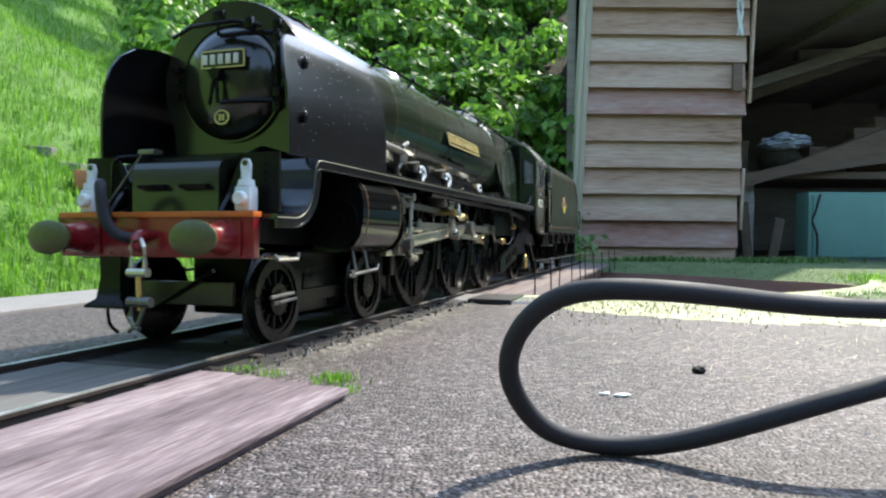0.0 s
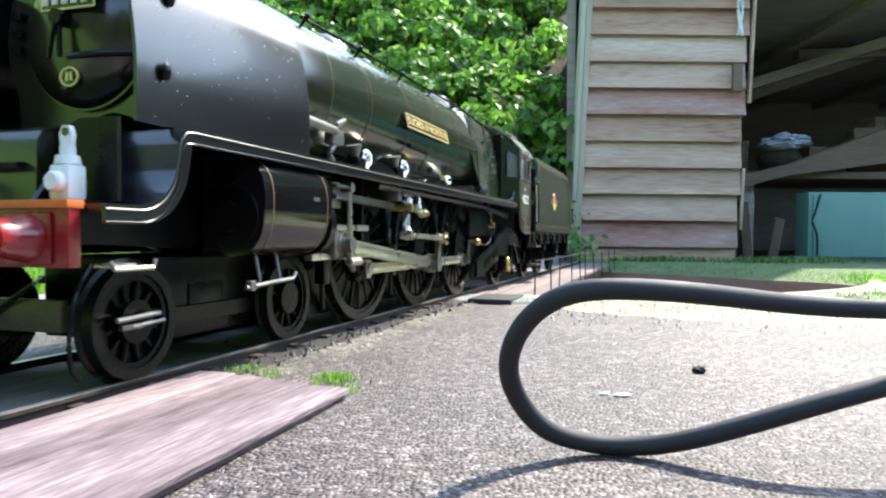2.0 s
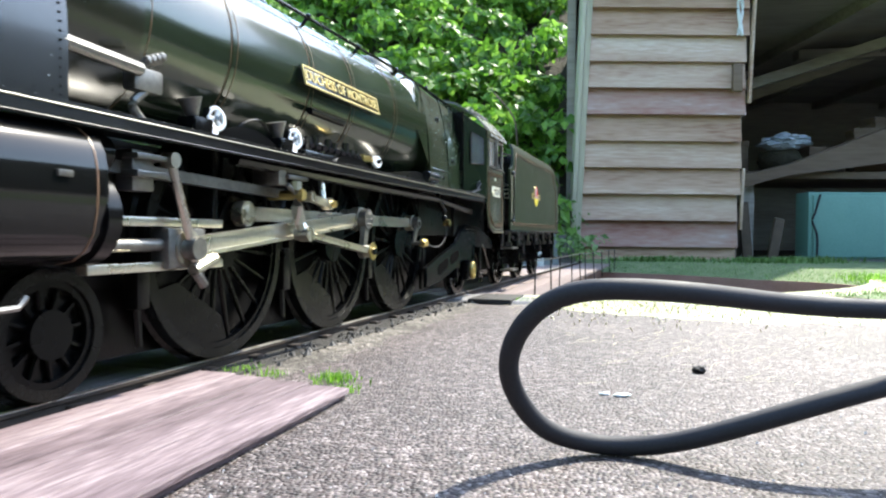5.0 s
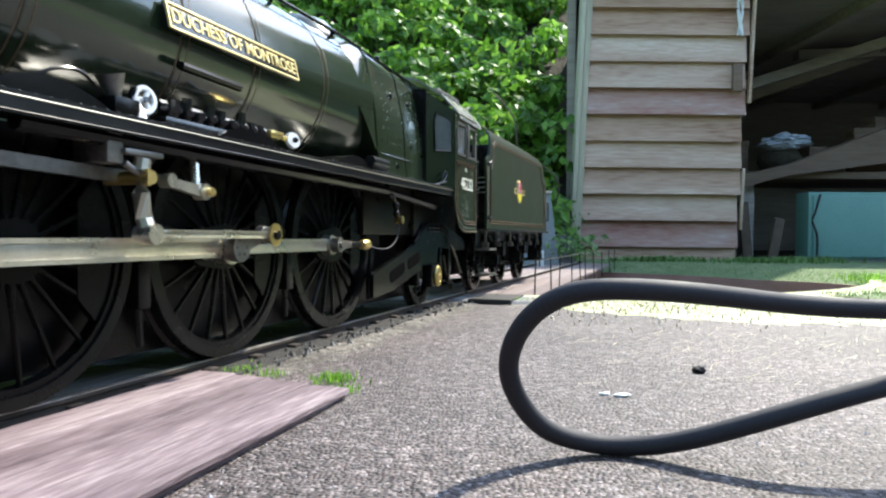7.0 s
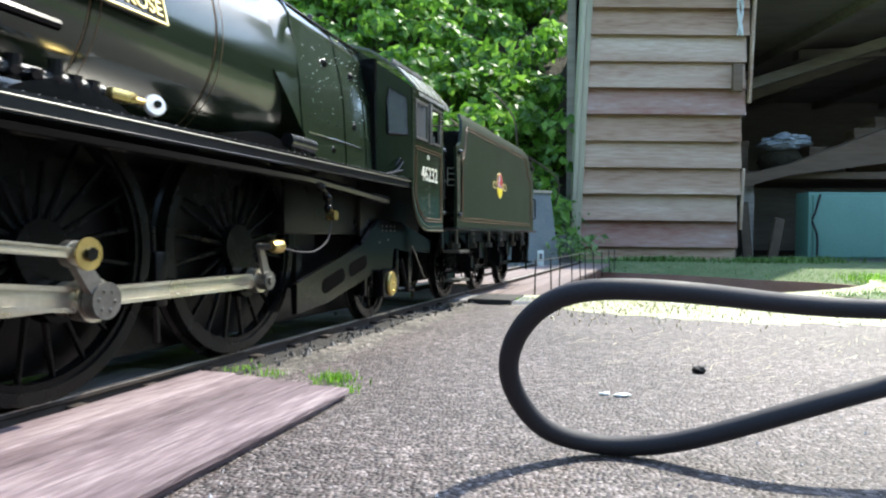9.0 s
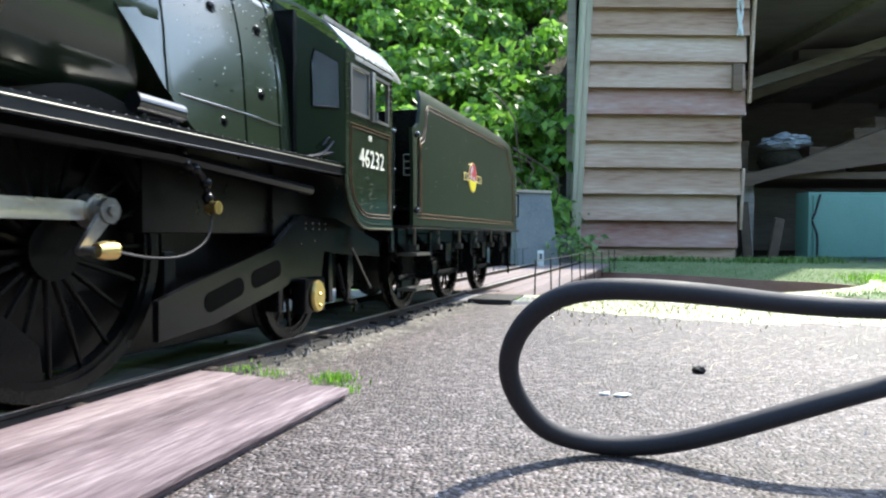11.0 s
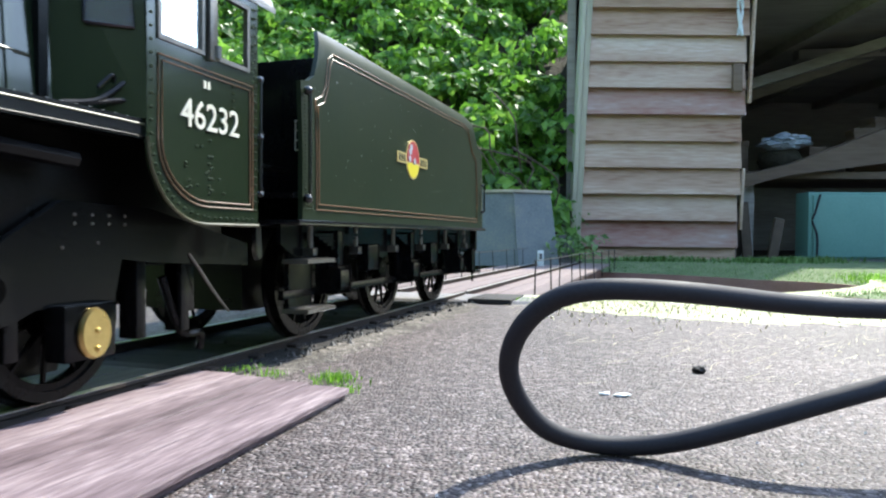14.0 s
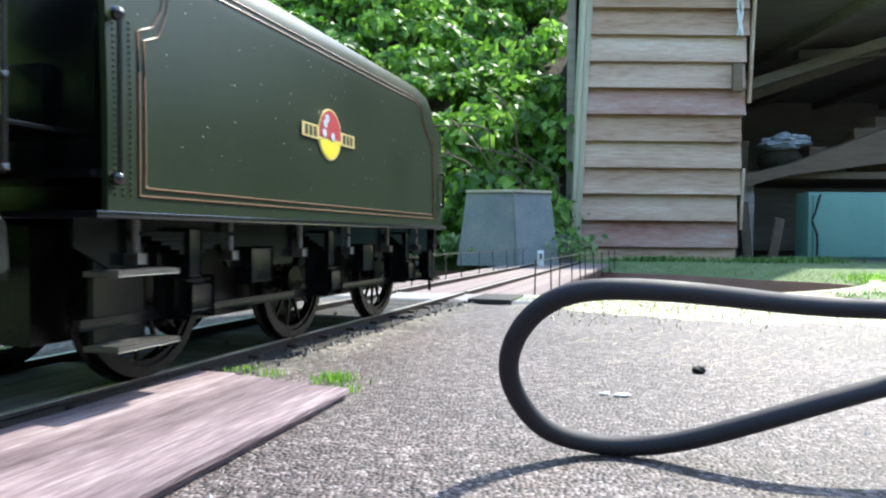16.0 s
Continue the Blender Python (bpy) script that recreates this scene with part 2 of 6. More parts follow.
def rod(bm, a, b, r, seg=10, r2=None):
    a, b = Vector(a), Vector(b)
    m = Matrix.Translation((a + b) / 2) @ (b - a).to_track_quat("Z", "Y").to_matrix().to_4x4()
    bmesh.ops.create_cone(bm, cap_ends=True, segments=seg, radius1=r, radius2=r if r2 is None else r2, depth=(b - a).length, matrix=m)


def lathe(bm, profile, seg, m=None, close=False):
    """profile: (along, radius) turned about local x."""
    rings = []
    for a, r in profile:
        rings.append([bm.verts.new((a, r * math.cos(2 * math.pi * i / seg), r * math.sin(2 * math.pi * i / seg))) for i in range(seg)])
    pairs = list(zip(rings, rings[1:])) + ([(rings[-1], rings[0])] if close else [])
    for p, q in pairs:
        for i in range(seg):
            bm.faces.new((p[i], p[(i + 1) % seg], q[(i + 1) % seg], q[i]))
    if not close:
        for ring in (rings[0], rings[-1]):
            bm.faces.new(ring)
    if m:
        bmesh.ops.transform(bm, matrix=m, verts=[v for ring in rings for v in ring])


def loft(bm, sections, cap=True, closed=True):
    rings = [[bm.verts.new(p) for p in s] for s in sections]
    n = len(rings[0])
    for p, q in zip(rings, rings[1:]):
        for i in range(n if closed else n - 1):
            bm.faces.new((p[i], p[(i + 1) % n], q[(i + 1) % n], q[i]))
    if cap and closed:
        bm.faces.new(rings[0])
        bm.faces.new(rings[-1])


def prism(bm, outline, y0, y1):
    """An outline in x, z pushed from y0 to y1."""
    loft(bm, [[(x, y0, z) for x, z in outline], [(x, y1, z) for x, z in outline]])


def tube(bm, pts, r, seg=8):
    """A round bar along points."""
    pts = [Vector(p) for p in pts]
    rings = []
    for i, p in enumerate(pts):
        d = (pts[min(i + 1, len(pts) - 1)] - pts[max(i - 1, 0)]).normalized()
        side = d.cross(Vector((0, 0, 1)))
        if side.length < 0.05:
            side = d.cross(Vector((1, 0, 0)))
        side.normalize()
        up = side.cross(d)
        rings.append([p + r * (math.cos(2 * math.pi * k / seg) * side + math.sin(2 * math.pi * k / seg) * up) for k in range(seg)])
    loft(bm, rings)


def smooth_path(pts, steps=8):
    """Catmull-Rom through points."""
    pts = [Vector(p) for p in pts]
    out = []
    for i in range(len(pts) - 1):
        p0, p1, p2, p3 = pts[max(i - 1, 0)], pts[i], pts[i + 1], pts[min(i + 2, len(pts) - 1)]
        for k in range(steps):
            t = k / steps
            out.append(0.5 * (2 * p1 + (p2 - p0) * t + (2 * p0 - 5 * p1 + 4 * p2 - p3) * t * t + (3 * p1 - p0 - 3 * p2 + p3) * t ** 3))
    return out + [pts[-1]]


def part(name, bm, mat, parent=None, label="", size=1.0, at=None, flat=False):
    bmesh.ops.recalc_face_normals(bm, faces=bm.faces)
    if size != 1.0:
        bmesh.ops.scale(bm, vec=(size,) * 3, verts=bm.verts)
    me = bpy.data.meshes.new(name)
    bm.to_mesh(me)
    bm.free()
    me.materials.append(M[mat])
    if not flat:
        me.shade_smooth()
        me.set_sharp_from_angle(angle=radians(35))
    ob = new(name, me)
    ob.parent = parent
    if at is not None:
        ob.matrix_basis = at
    if label:
        tagged(ob, label)
    return ob


def B():
    return bmesh.new()


def lettering(name, text, height, mat, parent, m, thick=0.01, label=""):
    """Built-in font as a mesh; m places its x and y axes, in the parent's space."""
    cu = bpy.data.curves.new(name, "FONT")
    cu.body, cu.size, cu.align_x, cu.align_y, cu.extrude, cu.resolution_u = text, height, "CENTER", "CENTER", thick, 3
    cu.offset = height * 0.006
    tmp = new("lettering_source", cu)
    bpy.context.view_layer.update()
    me = bpy.data.meshes.new_from_object(tmp.evaluated_get(bpy.context.evaluated_depsgraph_get()))
    bpy.data.objects.remove(tmp)
    me.materials.clear()
    me.materials.append(M[mat])
    ob = new(name, me)
    ob.parent = parent
    ob.matrix_basis = m
    if label:
        tagged(ob, label)
    return ob



# ---- setting: ground, bank, track ----
def W(u, v, z=0.0):
    return GROUND @ Vector((u * SC, -v * SC, z))


def from_arrays(name, verts, faces, mat, label="", category="", kind="", at=None, smooth=True, group=""):
    me = bpy.data.meshes.new(name)
    me.from_pydata([tuple(v) for v in verts], [], [tuple(f) for f in faces])
    me.materials.append(M[mat])
    if smooth:
        me.shade_smooth()
    ob = new(name, me)
    if at is not None:
        ob.matrix_basis = at
    return tagged(ob, label, category, group, kind)


CENTRE, RWELL = W(23.75, 0), 9.9 * SC


def rim_drop(a):
    """How far the rim lies under the yard at an angle in degrees."""
    a = (a + 180) % 360 - 180
    return .036 * max(0, min(1, (a + 45) / 65, (128 - a) / 15))


def lawn_z(a, r):
    f = rim_drop(a)
    return -f * max(0, 1 - r / .13) + .008 * min(1, r / .1)


def bank_height(x, y):
    """Height of the grassy bank over the flat yard."""
    v = x * math.cos(radians(TH)) - y * math.sin(radians(TH))
    d1 = -7.35 * SC - CV * SC - v
    wob = .06 * math.sin(x * 3.1 + y * 1.7) + .04 * math.sin(y * 5.3)
    z1 = .66 * (d1 + wob * .5)
    d2 = y - 3.10 - .05 * math.sin(x * 4)
    z2 = .85 * d2 if x < .185 * y + .02 else -1
    z = max(z1, z2)
    return min(z, 2.6 + .1 * z) + .03 * noise.noise((x * 4, y * 4, 0)) if z > -.2 else -.2


xs = np.concatenate([[-400, -60, -15, -6], np.arange(-3, 3.01, .06), [6, 15, 60, 400]])
ys = np.concatenate([[-400, -60, -15, -4], np.arange(-1, 5.01, .06), [8, 20, 80, 400]])
idx, verts, faces = {}, [], []
for i, x in enumerate(xs):
    for j, y in enumerate(ys):
        idx[i, j] = len(verts)
        verts.append((x, y, .0015 * noise.noise((x * 3, y * 3, 5)) if abs(x) < 3 and -1 < y < 5 else 0))
for i in range(len(xs) - 1):
    for j in range(len(ys) - 1):
        cx, cy = (xs[i] + xs[i + 1]) / 2, (ys[j] + ys[j + 1]) / 2
        if math.hypot(cx - CENTRE.x, cy - CENTRE.y) > RWELL + (.15 if rim_drop(math.degrees(math.atan2(cy - CENTRE.y, cx - CENTRE.x))) > .001 else .045):
            faces.append((idx[i, j], idx[i + 1, j], idx[i + 1, j + 1], idx[i, j + 1]))
from_arrays("ground", verts, faces, "asphalt", "worn grey-brown gritty asphalt yard", "ground", "structure")
# bank sheet
bx, by = np.arange(-7, 1.4, .07), np.arange(-3, 6.6, .07)
idx, verts, faces = {}, [], []
for i, x in enumerate(bx):
    for j, y in enumerate(by):
        idx[i, j] = len(verts)
        verts.append((x, y, bank_height(x, y)))
for i in range(len(bx) - 1):
    for j in range(len(by) - 1):
        q = (idx[i, j], idx[i + 1, j], idx[i + 1, j + 1], idx[i, j + 1])
        if max(verts[k][2] for k in q) > -.02:
            faces.append(q)
from_arrays("bank", verts, faces, "soil", "steep grassy earth bank behind the yard", "bank", "structure")
# dusty strip beside the rail
random.seed(11)
verts, faces = [], []
us = np.arange(-12, 13.7, .25)
for k, u in enumerate(us):
    e = 1.62 + .25 * noise.noise((u * .8, 0, 0)) + .3 * noise.noise((u * 3, 2, 0)) - (.35 if u < 5.3 else 0)
    for v, z in ((-1.95 + .2 * noise.noise((u, 9, 0)), -.002), (-1.5, .0025), (.5, .0025), (e - .25, .0022), (e, -.002)):
        verts.append((u * SC, -v * SC, z))
for k in range(len(us) - 1):
    for c in range(4):
        a = k * 5 + c
        faces.append((a, a + 5, a + 6, a + 1))
from_arrays("track_bed", verts, faces, "dust", "strip of grey dust and fine ballast under the track", "track bed", "structure", GROUND)
bm = B()
secs = []
for u in np.arange(-12, 13.8, .5):
    secs.append([(u * SC, (-1.26 + .14 * noise.noise((u * 2, 5, 0)) + .08 * noise.noise((u * 7, 3, 0))) * SC, -.001), (u * SC, -1.06 * SC, .0036), (u * SC, 1.2 * SC, .0033), (u * SC, 1.4 * SC, -.001)])
loft(bm, secs, cap=False, closed=False)
tagged(part("track_dirt", bm, "trackdirt", at=GROUND), "black oily dirt between the rails", "dirt", kind="structure")
# concrete path on the far side
bm = B()
box(bm, -14 * SC, 21 * SC, 5.15 * SC, 7.35 * SC, -.02, .006, .003)
tagged(part("pavement", bm, "concrete", at=GROUND), "pale concrete path along the foot of the bank", "path", kind="structure")

# rails
for v in (-.75, .75):
    for u0, u1, z in ((-30, 13.75, 0), (13.9, 33.4, 0)):
        bm = B()
        h = RAIL
        s = [(-.004, .0), (.004, .0), (.004, .0015), (.0012, .0025), (.0012, h - .004), (.003, h - .003), (.003, h - .0006), (-.003, h - .0006), (-.003, h - .003), (-.0012, h - .004), (-.0012, .0025), (-.004, .0015)]
        loft(bm, [[(u * SC, -v * SC + a, z + b) for a, b in s] for u in (u0, u1)])
        r = tagged(part("rail", bm, "iron", at=GROUND), "small dark steel flat-bottom rail with polished head", "rail", "rails")
        bm = B()
        box(bm, u0 * SC, u1 * SC, -v * SC - .0026, -v * SC + .0026, h - .0008, h)
        part("rail_head", bm, "railtop", r)

# well of the turntable; the lawn falls towards its far rim
n = 96
ring = lambda r, z: [(CENTRE.x + r * math.cos(2 * math.pi * k / n), CENTRE.y + r * math.sin(2 * math.pi * k / n), z) for k in range(n)]
bm = B()
wall_top = lambda r: [(x, y, .002 - rim_drop(360 * k / n)) for k, (x, y, z) in enumerate(ring(r, 0))]
loft(bm, [ring(RWELL + .02, -.13), wall_top(RWELL + .02), wall_top(RWELL), ring(RWELL, -.13)], cap=False)
tagged(part("well_wall", bm, "wellwall"), "red-brown curved wall of the turntable well", "wall", kind="structure")
bm = B()
bm.faces.new([bm.verts.new(p) for p in ring(RWELL + .01, -.09)])
tagged(part("well_floor", bm, "dust"), "dusty floor of the turntable well", "floor", kind="structure")
bm = B()
loft(bm, [[(CENTRE.x + r * math.cos(a), CENTRE.y + r * math.sin(a), z) for r, z in ((RWELL - .004, -.008), (RWELL - .004, .007), (RWELL + .11, .006), (RWELL + .13, -.01))] for a in np.linspace(radians(112), radians(266), 60)])
tagged(part("well_coping", bm, "concrete"), "pale coping ring round the turntable well", "coping", kind="structure")

# lawn between the well and the shed
verts, faces = [], []
for k in range(121):
    a = radians(-62 + 175 * k / 120)
    for q, (r, z) in enumerate(((.004, 0), (.05, 0), (.13, 0), (.75, .006), (1.25, .002))):
        verts.append((CENTRE.x + (RWELL + r) * math.cos(a), CENTRE.y + (RWELL + r) * math.sin(a), z or lawn_z(-62 + 175 * k / 120, r)))
for k in range(120):
    for q in range(4):
        i = k * 5 + q
        faces.append((i, i + 5, i + 6, i + 1))
from_arrays("lawn", verts, faces, "lawn", "short mossy lawn between the well and the shed", "lawn", "structure")
# dry moss on the well's near side, sunlight partly put into its colour
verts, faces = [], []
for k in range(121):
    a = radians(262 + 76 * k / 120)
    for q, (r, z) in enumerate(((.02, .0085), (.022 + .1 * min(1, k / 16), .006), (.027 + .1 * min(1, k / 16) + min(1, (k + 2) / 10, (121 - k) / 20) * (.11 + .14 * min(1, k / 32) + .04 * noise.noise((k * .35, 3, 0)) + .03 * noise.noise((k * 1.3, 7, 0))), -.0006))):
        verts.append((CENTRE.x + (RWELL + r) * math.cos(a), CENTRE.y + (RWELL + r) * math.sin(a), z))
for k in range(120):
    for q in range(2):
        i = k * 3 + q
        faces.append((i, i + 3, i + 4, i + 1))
from_arrays("moss_strip", verts, faces, "palemoss", "strip of dry moss and clippings with sunlight in its pale colour", "moss", "structure")

# hose
pts = [(.62, .10, .0052), (.52, .22, .046), (.38, .36, .066), (.285, .345, .0555), (.2087, .331, .0420), (.164, .331, .0292), (.127, .341, .0142), (.107, .3525, .0068), (.0885, .358, .0049), (.071, .3565, .0074), (.0555, .350, .0135), (.046, .3465, .0205), (.037, .341, .0325), (.0310, .336, .047), (.0325, .327, .0635), (.042, .319, .0790), (.057, .312, .0880), (.0775, .304, .0902), (.118, .315, .0872), (.1665, .335, .0803), (.216, .345, .0768), (.29, .345, .076), (.42, .30, .07), (.54, .20, .035), (.60, .06, .0052)]
bm = B()
path = smooth_path(pts, 10)
for _ in range(50):
    path = [path[0]] + [(a + b * 2 + c) / 4 for a, b, c in zip(path, path[1:], path[2:])] + [path[-1]]
tube(bm, path, .0049, 16)
tagged(part("hose", bm, "rubber"), "black rubber hose looped on the asphalt", "hose")

# ---- turntable bridge ----
turntable = tagged(new("turntable"), "timber-decked model turntable bridge with thin wire railings", "turntable")
turntable.matrix_basis = GROUND
for s in (-1, 1):
    bm = B()
    box(bm, 13.95 * SC, 33.5 * SC, s * 1.5 * SC - .012, s * 1.5 * SC + .012, -.075, -.006, .002)
    part("girder", bm, "wellwall", turntable)
    start, lean_x, depths = ((.176, 1.33), .364, (1.33, 1.467, 1.569, 1.71, 1.824, 1.916, 2.06, 2.24, 2.42, 2.59)) if s < 0 else ((-.07, 1.54), .346, (1.38, 1.54, 1.68, 1.76, 1.88, 2.05, 2.19, 2.36, 2.47, 2.6, 2.75))
    spots = [GROUND.inverted() @ Vector((start[0] + lean_x * (d - start[1]), d, 0)) for d in depths]
    bm = B()
    tube(bm, [(p.x, p.y, .0665 + .001 * math.sin(5 * k)) for k, p in enumerate(spots)], .0011, 6)
    part("top_wire", bm, "wire", turntable)
    random.seed(21)
    for k, p in enumerate(spots):
        bm = B()
        rod(bm, (p.x + random.uniform(-.008, .008), p.y + random.uniform(-.005, .003), -.012), (p.x, p.y, .067), .0015, 8)
        bmesh.ops.create_icosphere(bm, subdivisions=1, radius=.0024, matrix=pose(p.x, p.y, .067))
        part("railing_post", bm, "wire", turntable)
bm = B()
box(bm, 12.6 * SC, 13.85 * SC, -1.98 * SC, -1.15 * SC, -.004, .0095, .002)
tagged(part("sill_block", bm, "sleeper", at=GROUND), "dark timber sill at the turntable's edge", "timber block")

# ---- grey cabinet and marker behind the turntable ----
cab_box = tagged(new("equipment_cover"), "grey-blue tapered felt-covered box with a thin lid", "cover box")
bm = B()
loft(bm, [[(.055, 2.72, 0), (.29, 2.66, 0), (.455, 2.74, 0), (.40, 3.02, 0), (.08, 3.02, 0)], [(.092, 2.76, .285), (.275, 2.71, .285), (.425, 2.78, .285), (.39, 3.0, .285), (.10, 3.0, .285)]])
part("body", bm, "greybox", cab_box, flat=True)
bm = B()
loft(bm, [[(.088, 2.755, .285), (.275, 2.70, .285), (.43, 2.775, .285), (.395, 3.0, .285), (.096, 3.0, .285)], [(.088, 2.755, .295), (.275, 2.70, .295), (.43, 2.775, .295), (.395, 3.0, .295), (.096, 3.0, .295)]])
part("lid", bm, "post", cab_box, flat=True)
bm = B()
tube(bm, [(.286, 2.659, .0), (.272, 2.705, .285)], .004, 6)
part("corner_seam", bm, "greybox", cab_box)
bm = B()
box(bm, .352, .375, 2.60, 2.612, .0, .062, .002)
mk = tagged(part("marker_post", bm, "lamp"), "small white marker post by the turntable", "marker")
bm = B()
box(bm, .359, .368, 2.598, 2.602, .03, .05)
part("face", bm, "greywood", mk)
bm = B()
loft(bm, [[(.47, 2.95, 0), (.56, 2.95, 0), (.56, 3.0, 0), (.47, 3.0, 0)], [(.475, 2.95, .09), (.55, 2.95, .09), (.55, 3.0, .09), (.475, 3.0, .09)], [(.49, 2.95, .12), (.53, 2.95, .12), (.53, 3.0, .12), (.49, 3.0, .12)]])
tagged(part("edging_stone", bm, "stone"), "rounded grey edging stone beside the shed", "stone")

# ---- shed ----
shed = tagged(new("shed"), "old open-fronted timber shed with weathered lapped boards", "shed")
LEAN = .045


def sp_(name, bm, mat, label="", lean=True, parent=None):
    if lean:
        for v in bm.verts:
            v.co.x += LEAN * v.co.z
    return part(name, bm, mat, parent or shed, label)


bm = B()
box(bm, .598, .617, 3.315, 3.40, -.02, 1.32, .004)
sp_("corner_post", bm, "post")
bm = B()
box(bm, .619, .648, 3.325, 3.40, -.02, 1.32, .004)
sp_("corner_trim", bm, "post")
bm = B()
box(bm, 1.402, 1.413, 3.325, 3.345, .15, .44, .002)
sp_("opening_trim", bm, "paleboard")
bm = B()
box(bm, 1.408, 1.42, 3.32, 3.345, .75, 1.32, .003)
sp_("opening_trim", bm, "paleboard")
bm = B()
box(bm, .64, 1.40, 3.37, 3.42, 0, 1.32)
sp_("stud_wall", bm, "dark")
bm = B()
loft(bm, [[(.60, 3.42, z), (.64, 3.42, z), (1.30, 6.4, z), (1.25, 6.4, z)] for z in (0, 1.32)])
sp_("inner_wall", bm, "dark", lean=False)
bm = B()
box(bm, 1.25, 5.1, 6.3, 6.4, 0, 1.32)
sp_("inner_wall", bm, "dark", lean=False)
bm = B()
box(bm, 5.1, 5.2, 3.35, 6.4, 0, 1.32)
sp_("inner_wall", bm, "dark", lean=False)
bm = B()
loft(bm, [[(.60, 3.25, z), (5.3, 3.25, z), (5.3, 6.5, z), (1.25, 6.5, z)] for z in (1.32, 1.37)])
sp_("shed_roof", bm, "dark", lean=False)
for k in range(6):
    bm = B()
    box(bm, 1.5 + k * .6, 1.56 + k * .6, 3.3, 6.3, 1.26, 1.32)
    sp_("rafter", bm, "dark", lean=False)
for a, b in (((1.6, 4.2, .95), (2.9, 4.0, 1.35)), ((1.9, 4.6, 1.0), (3.4, 4.4, 1.5)), ((2.2, 4.4, 1.25), (2.9, 4.4, 1.28))):
    bm = B()
    d = (Vector(b) - Vector(a))
    box(bm, -d.length / 2, d.length / 2, -.04, .04, -.03, .03, .004, Matrix.Translation((Vector(a) + Vector(b)) / 2) @ d.to_track_quat("X", "Z").to_matrix().to_4x4())
    tagged(part("stored_plank", bm, "dark"), "rough plank stored slanting in the dark shed", "plank", "stored planks")
bench = tagged(new("workbench"), "dark timber workbench inside the shed", "workbench")
bm = B()
box(bm, 1.62, 3.4, 3.88, 4.6, .44, .48, .006)
part("top", bm, "bench", bench)
bm = B()
loft(bm, [[(x, 3.82, lo), (x, 3.875, lo), (x, 3.875, hi), (x, 3.82, hi - .006)] for x, lo, hi in ((1.60, .37, .455), (1.75, .42, .485), (1.90, .455, .52), (2.4, .52, .71), (3.4, .60, 1.05))])
part("front_rail", bm, "bench", bench)
for x in (1.66, 3.3):
    bm = B()
    box(bm, x, x + .07, 3.9, 3.97, 0, .44, .004)
    part("leg", bm, "dark", bench)
cup = tagged(new("cupboard"), "teal painted low cupboard under the bench", "cupboard")
bm = B()
box(bm, 1.93, 2.9, 3.70, 3.84, -.01, .355, .006)
part("body", bm, "teal", cup)
bm = B()
box(bm, 1.95, 2.88, 3.688, 3.70, .01, .335, .004)
part("panel", bm, "teal", cup)
bm = B()
tube(bm, smooth_path([(1.97, 3.66, .34), (1.945, 3.66, .25), (1.93, 3.66, .2), (1.955, 3.66, .12), (1.96, 3.67, .0)], 6), .006, 8)
tagged(part("cable", bm, "rubber"), "thin black cable hanging beside the cupboard", "cable")
for x0, tilt, w, h, mt in ((1.49, 3, .045, .36, "bench"), (1.575, -2, .05, .30, "twig"), (1.70, 14, .05, .22, "twig")):
    bm = B()
    box(bm, -w / 2, w / 2, -.012, .012, 0, h, .003, pose(x0, 3.62, 0.0, -8, tilt, 0))
    tagged(part("leaning_board", bm, mt), "offcut board leaning in the shed doorway", "board", "leaning boards")
random.seed(4)
bm = B()
bmesh.ops.create_icosphere(bm, subdivisions=4, radius=1)
for v in bm.verts:
    k = 1 + .4 * noise.noise(v.co * 2.2) + .22 * noise.noise(v.co * 6)
    v.co = Vector((1.95 + v.co.x * .125 * k, 4.0 + v.co.y * .1 * k, .655 + v.co.z * .045 * k))
tagged(part("plastic_sheet", bm, "polythene"), "crumpled blue-white plastic sheet on a sack", "plastic sheet")
bm = B()
bmesh.ops.create_icosphere(bm, subdivisions=3, radius=1)
for v in bm.verts:
    k = 1 + .22 * noise.noise(v.co * 1.9 + Vector((3, 1, 0)))
    v.co = Vector((1.93 + v.co.x * .12 * k, 4.02 + v.co.y * .1 * k, max(.48, .55 + v.co.z * .08 * k)))
tagged(part("sack", bm, "darkbrown"), "slumped grey-green sack lying on the workbench", "sack")
for x, y, z0, w, d, h, turn in ((2.2, 4.15, .48, .16, .12, .16, 8), (2.44, 4.1, .48, .12, .14, .26, -12), (2.62, 4.2, .48, .18, .14, .34, 5), (1.75, 4.35, .48, .2, .16, .22, 14)):
    bm = B()
    box(bm, -w / 2, w / 2, -d / 2, d / 2, 0, h, .006, pose(x, y, z0, 0, 0, turn))
    box(bm, -w / 2 - .004, w / 2 + .004, -d / 2 - .004, d / 2 + .004, h - .03, h + .004, .003, pose(x, y, z0, 0, 0, turn))
    tagged(part("storage_box", bm, "bench"), "dusty brown lidded box stored on the bench", "box", "bench boxes")
for x, z, s in ((2.12, .50, .03), (2.2, .49, .025), (2.3, .54, .03), (2.42, .58, .035), (2.52, .62, .03), (2.58, .66, .02)):
    bm = B()
    rod(bm, (x, 3.95, z), (x + .01, 3.95, z + s * 2.2), s * .55, 14)
    rod(bm, (x + .01, 3.95, z + s * 2.2), (x + .012, 3.95, z + s * 2.8), s * .3, 12)
    jar = tagged(part("bottle", bm, "dull"), "small grey bottle among bench clutter", "bottle", "bench bottles")
bm = B()
tube(bm, smooth_path([(1.395 + .015 * math.cos(k * 1.9), 3.318 - .003 * (k % 3), 1.16 + .10 * math.sin(k * 1.3)) for k in range(16)], 5), .0035, 6)
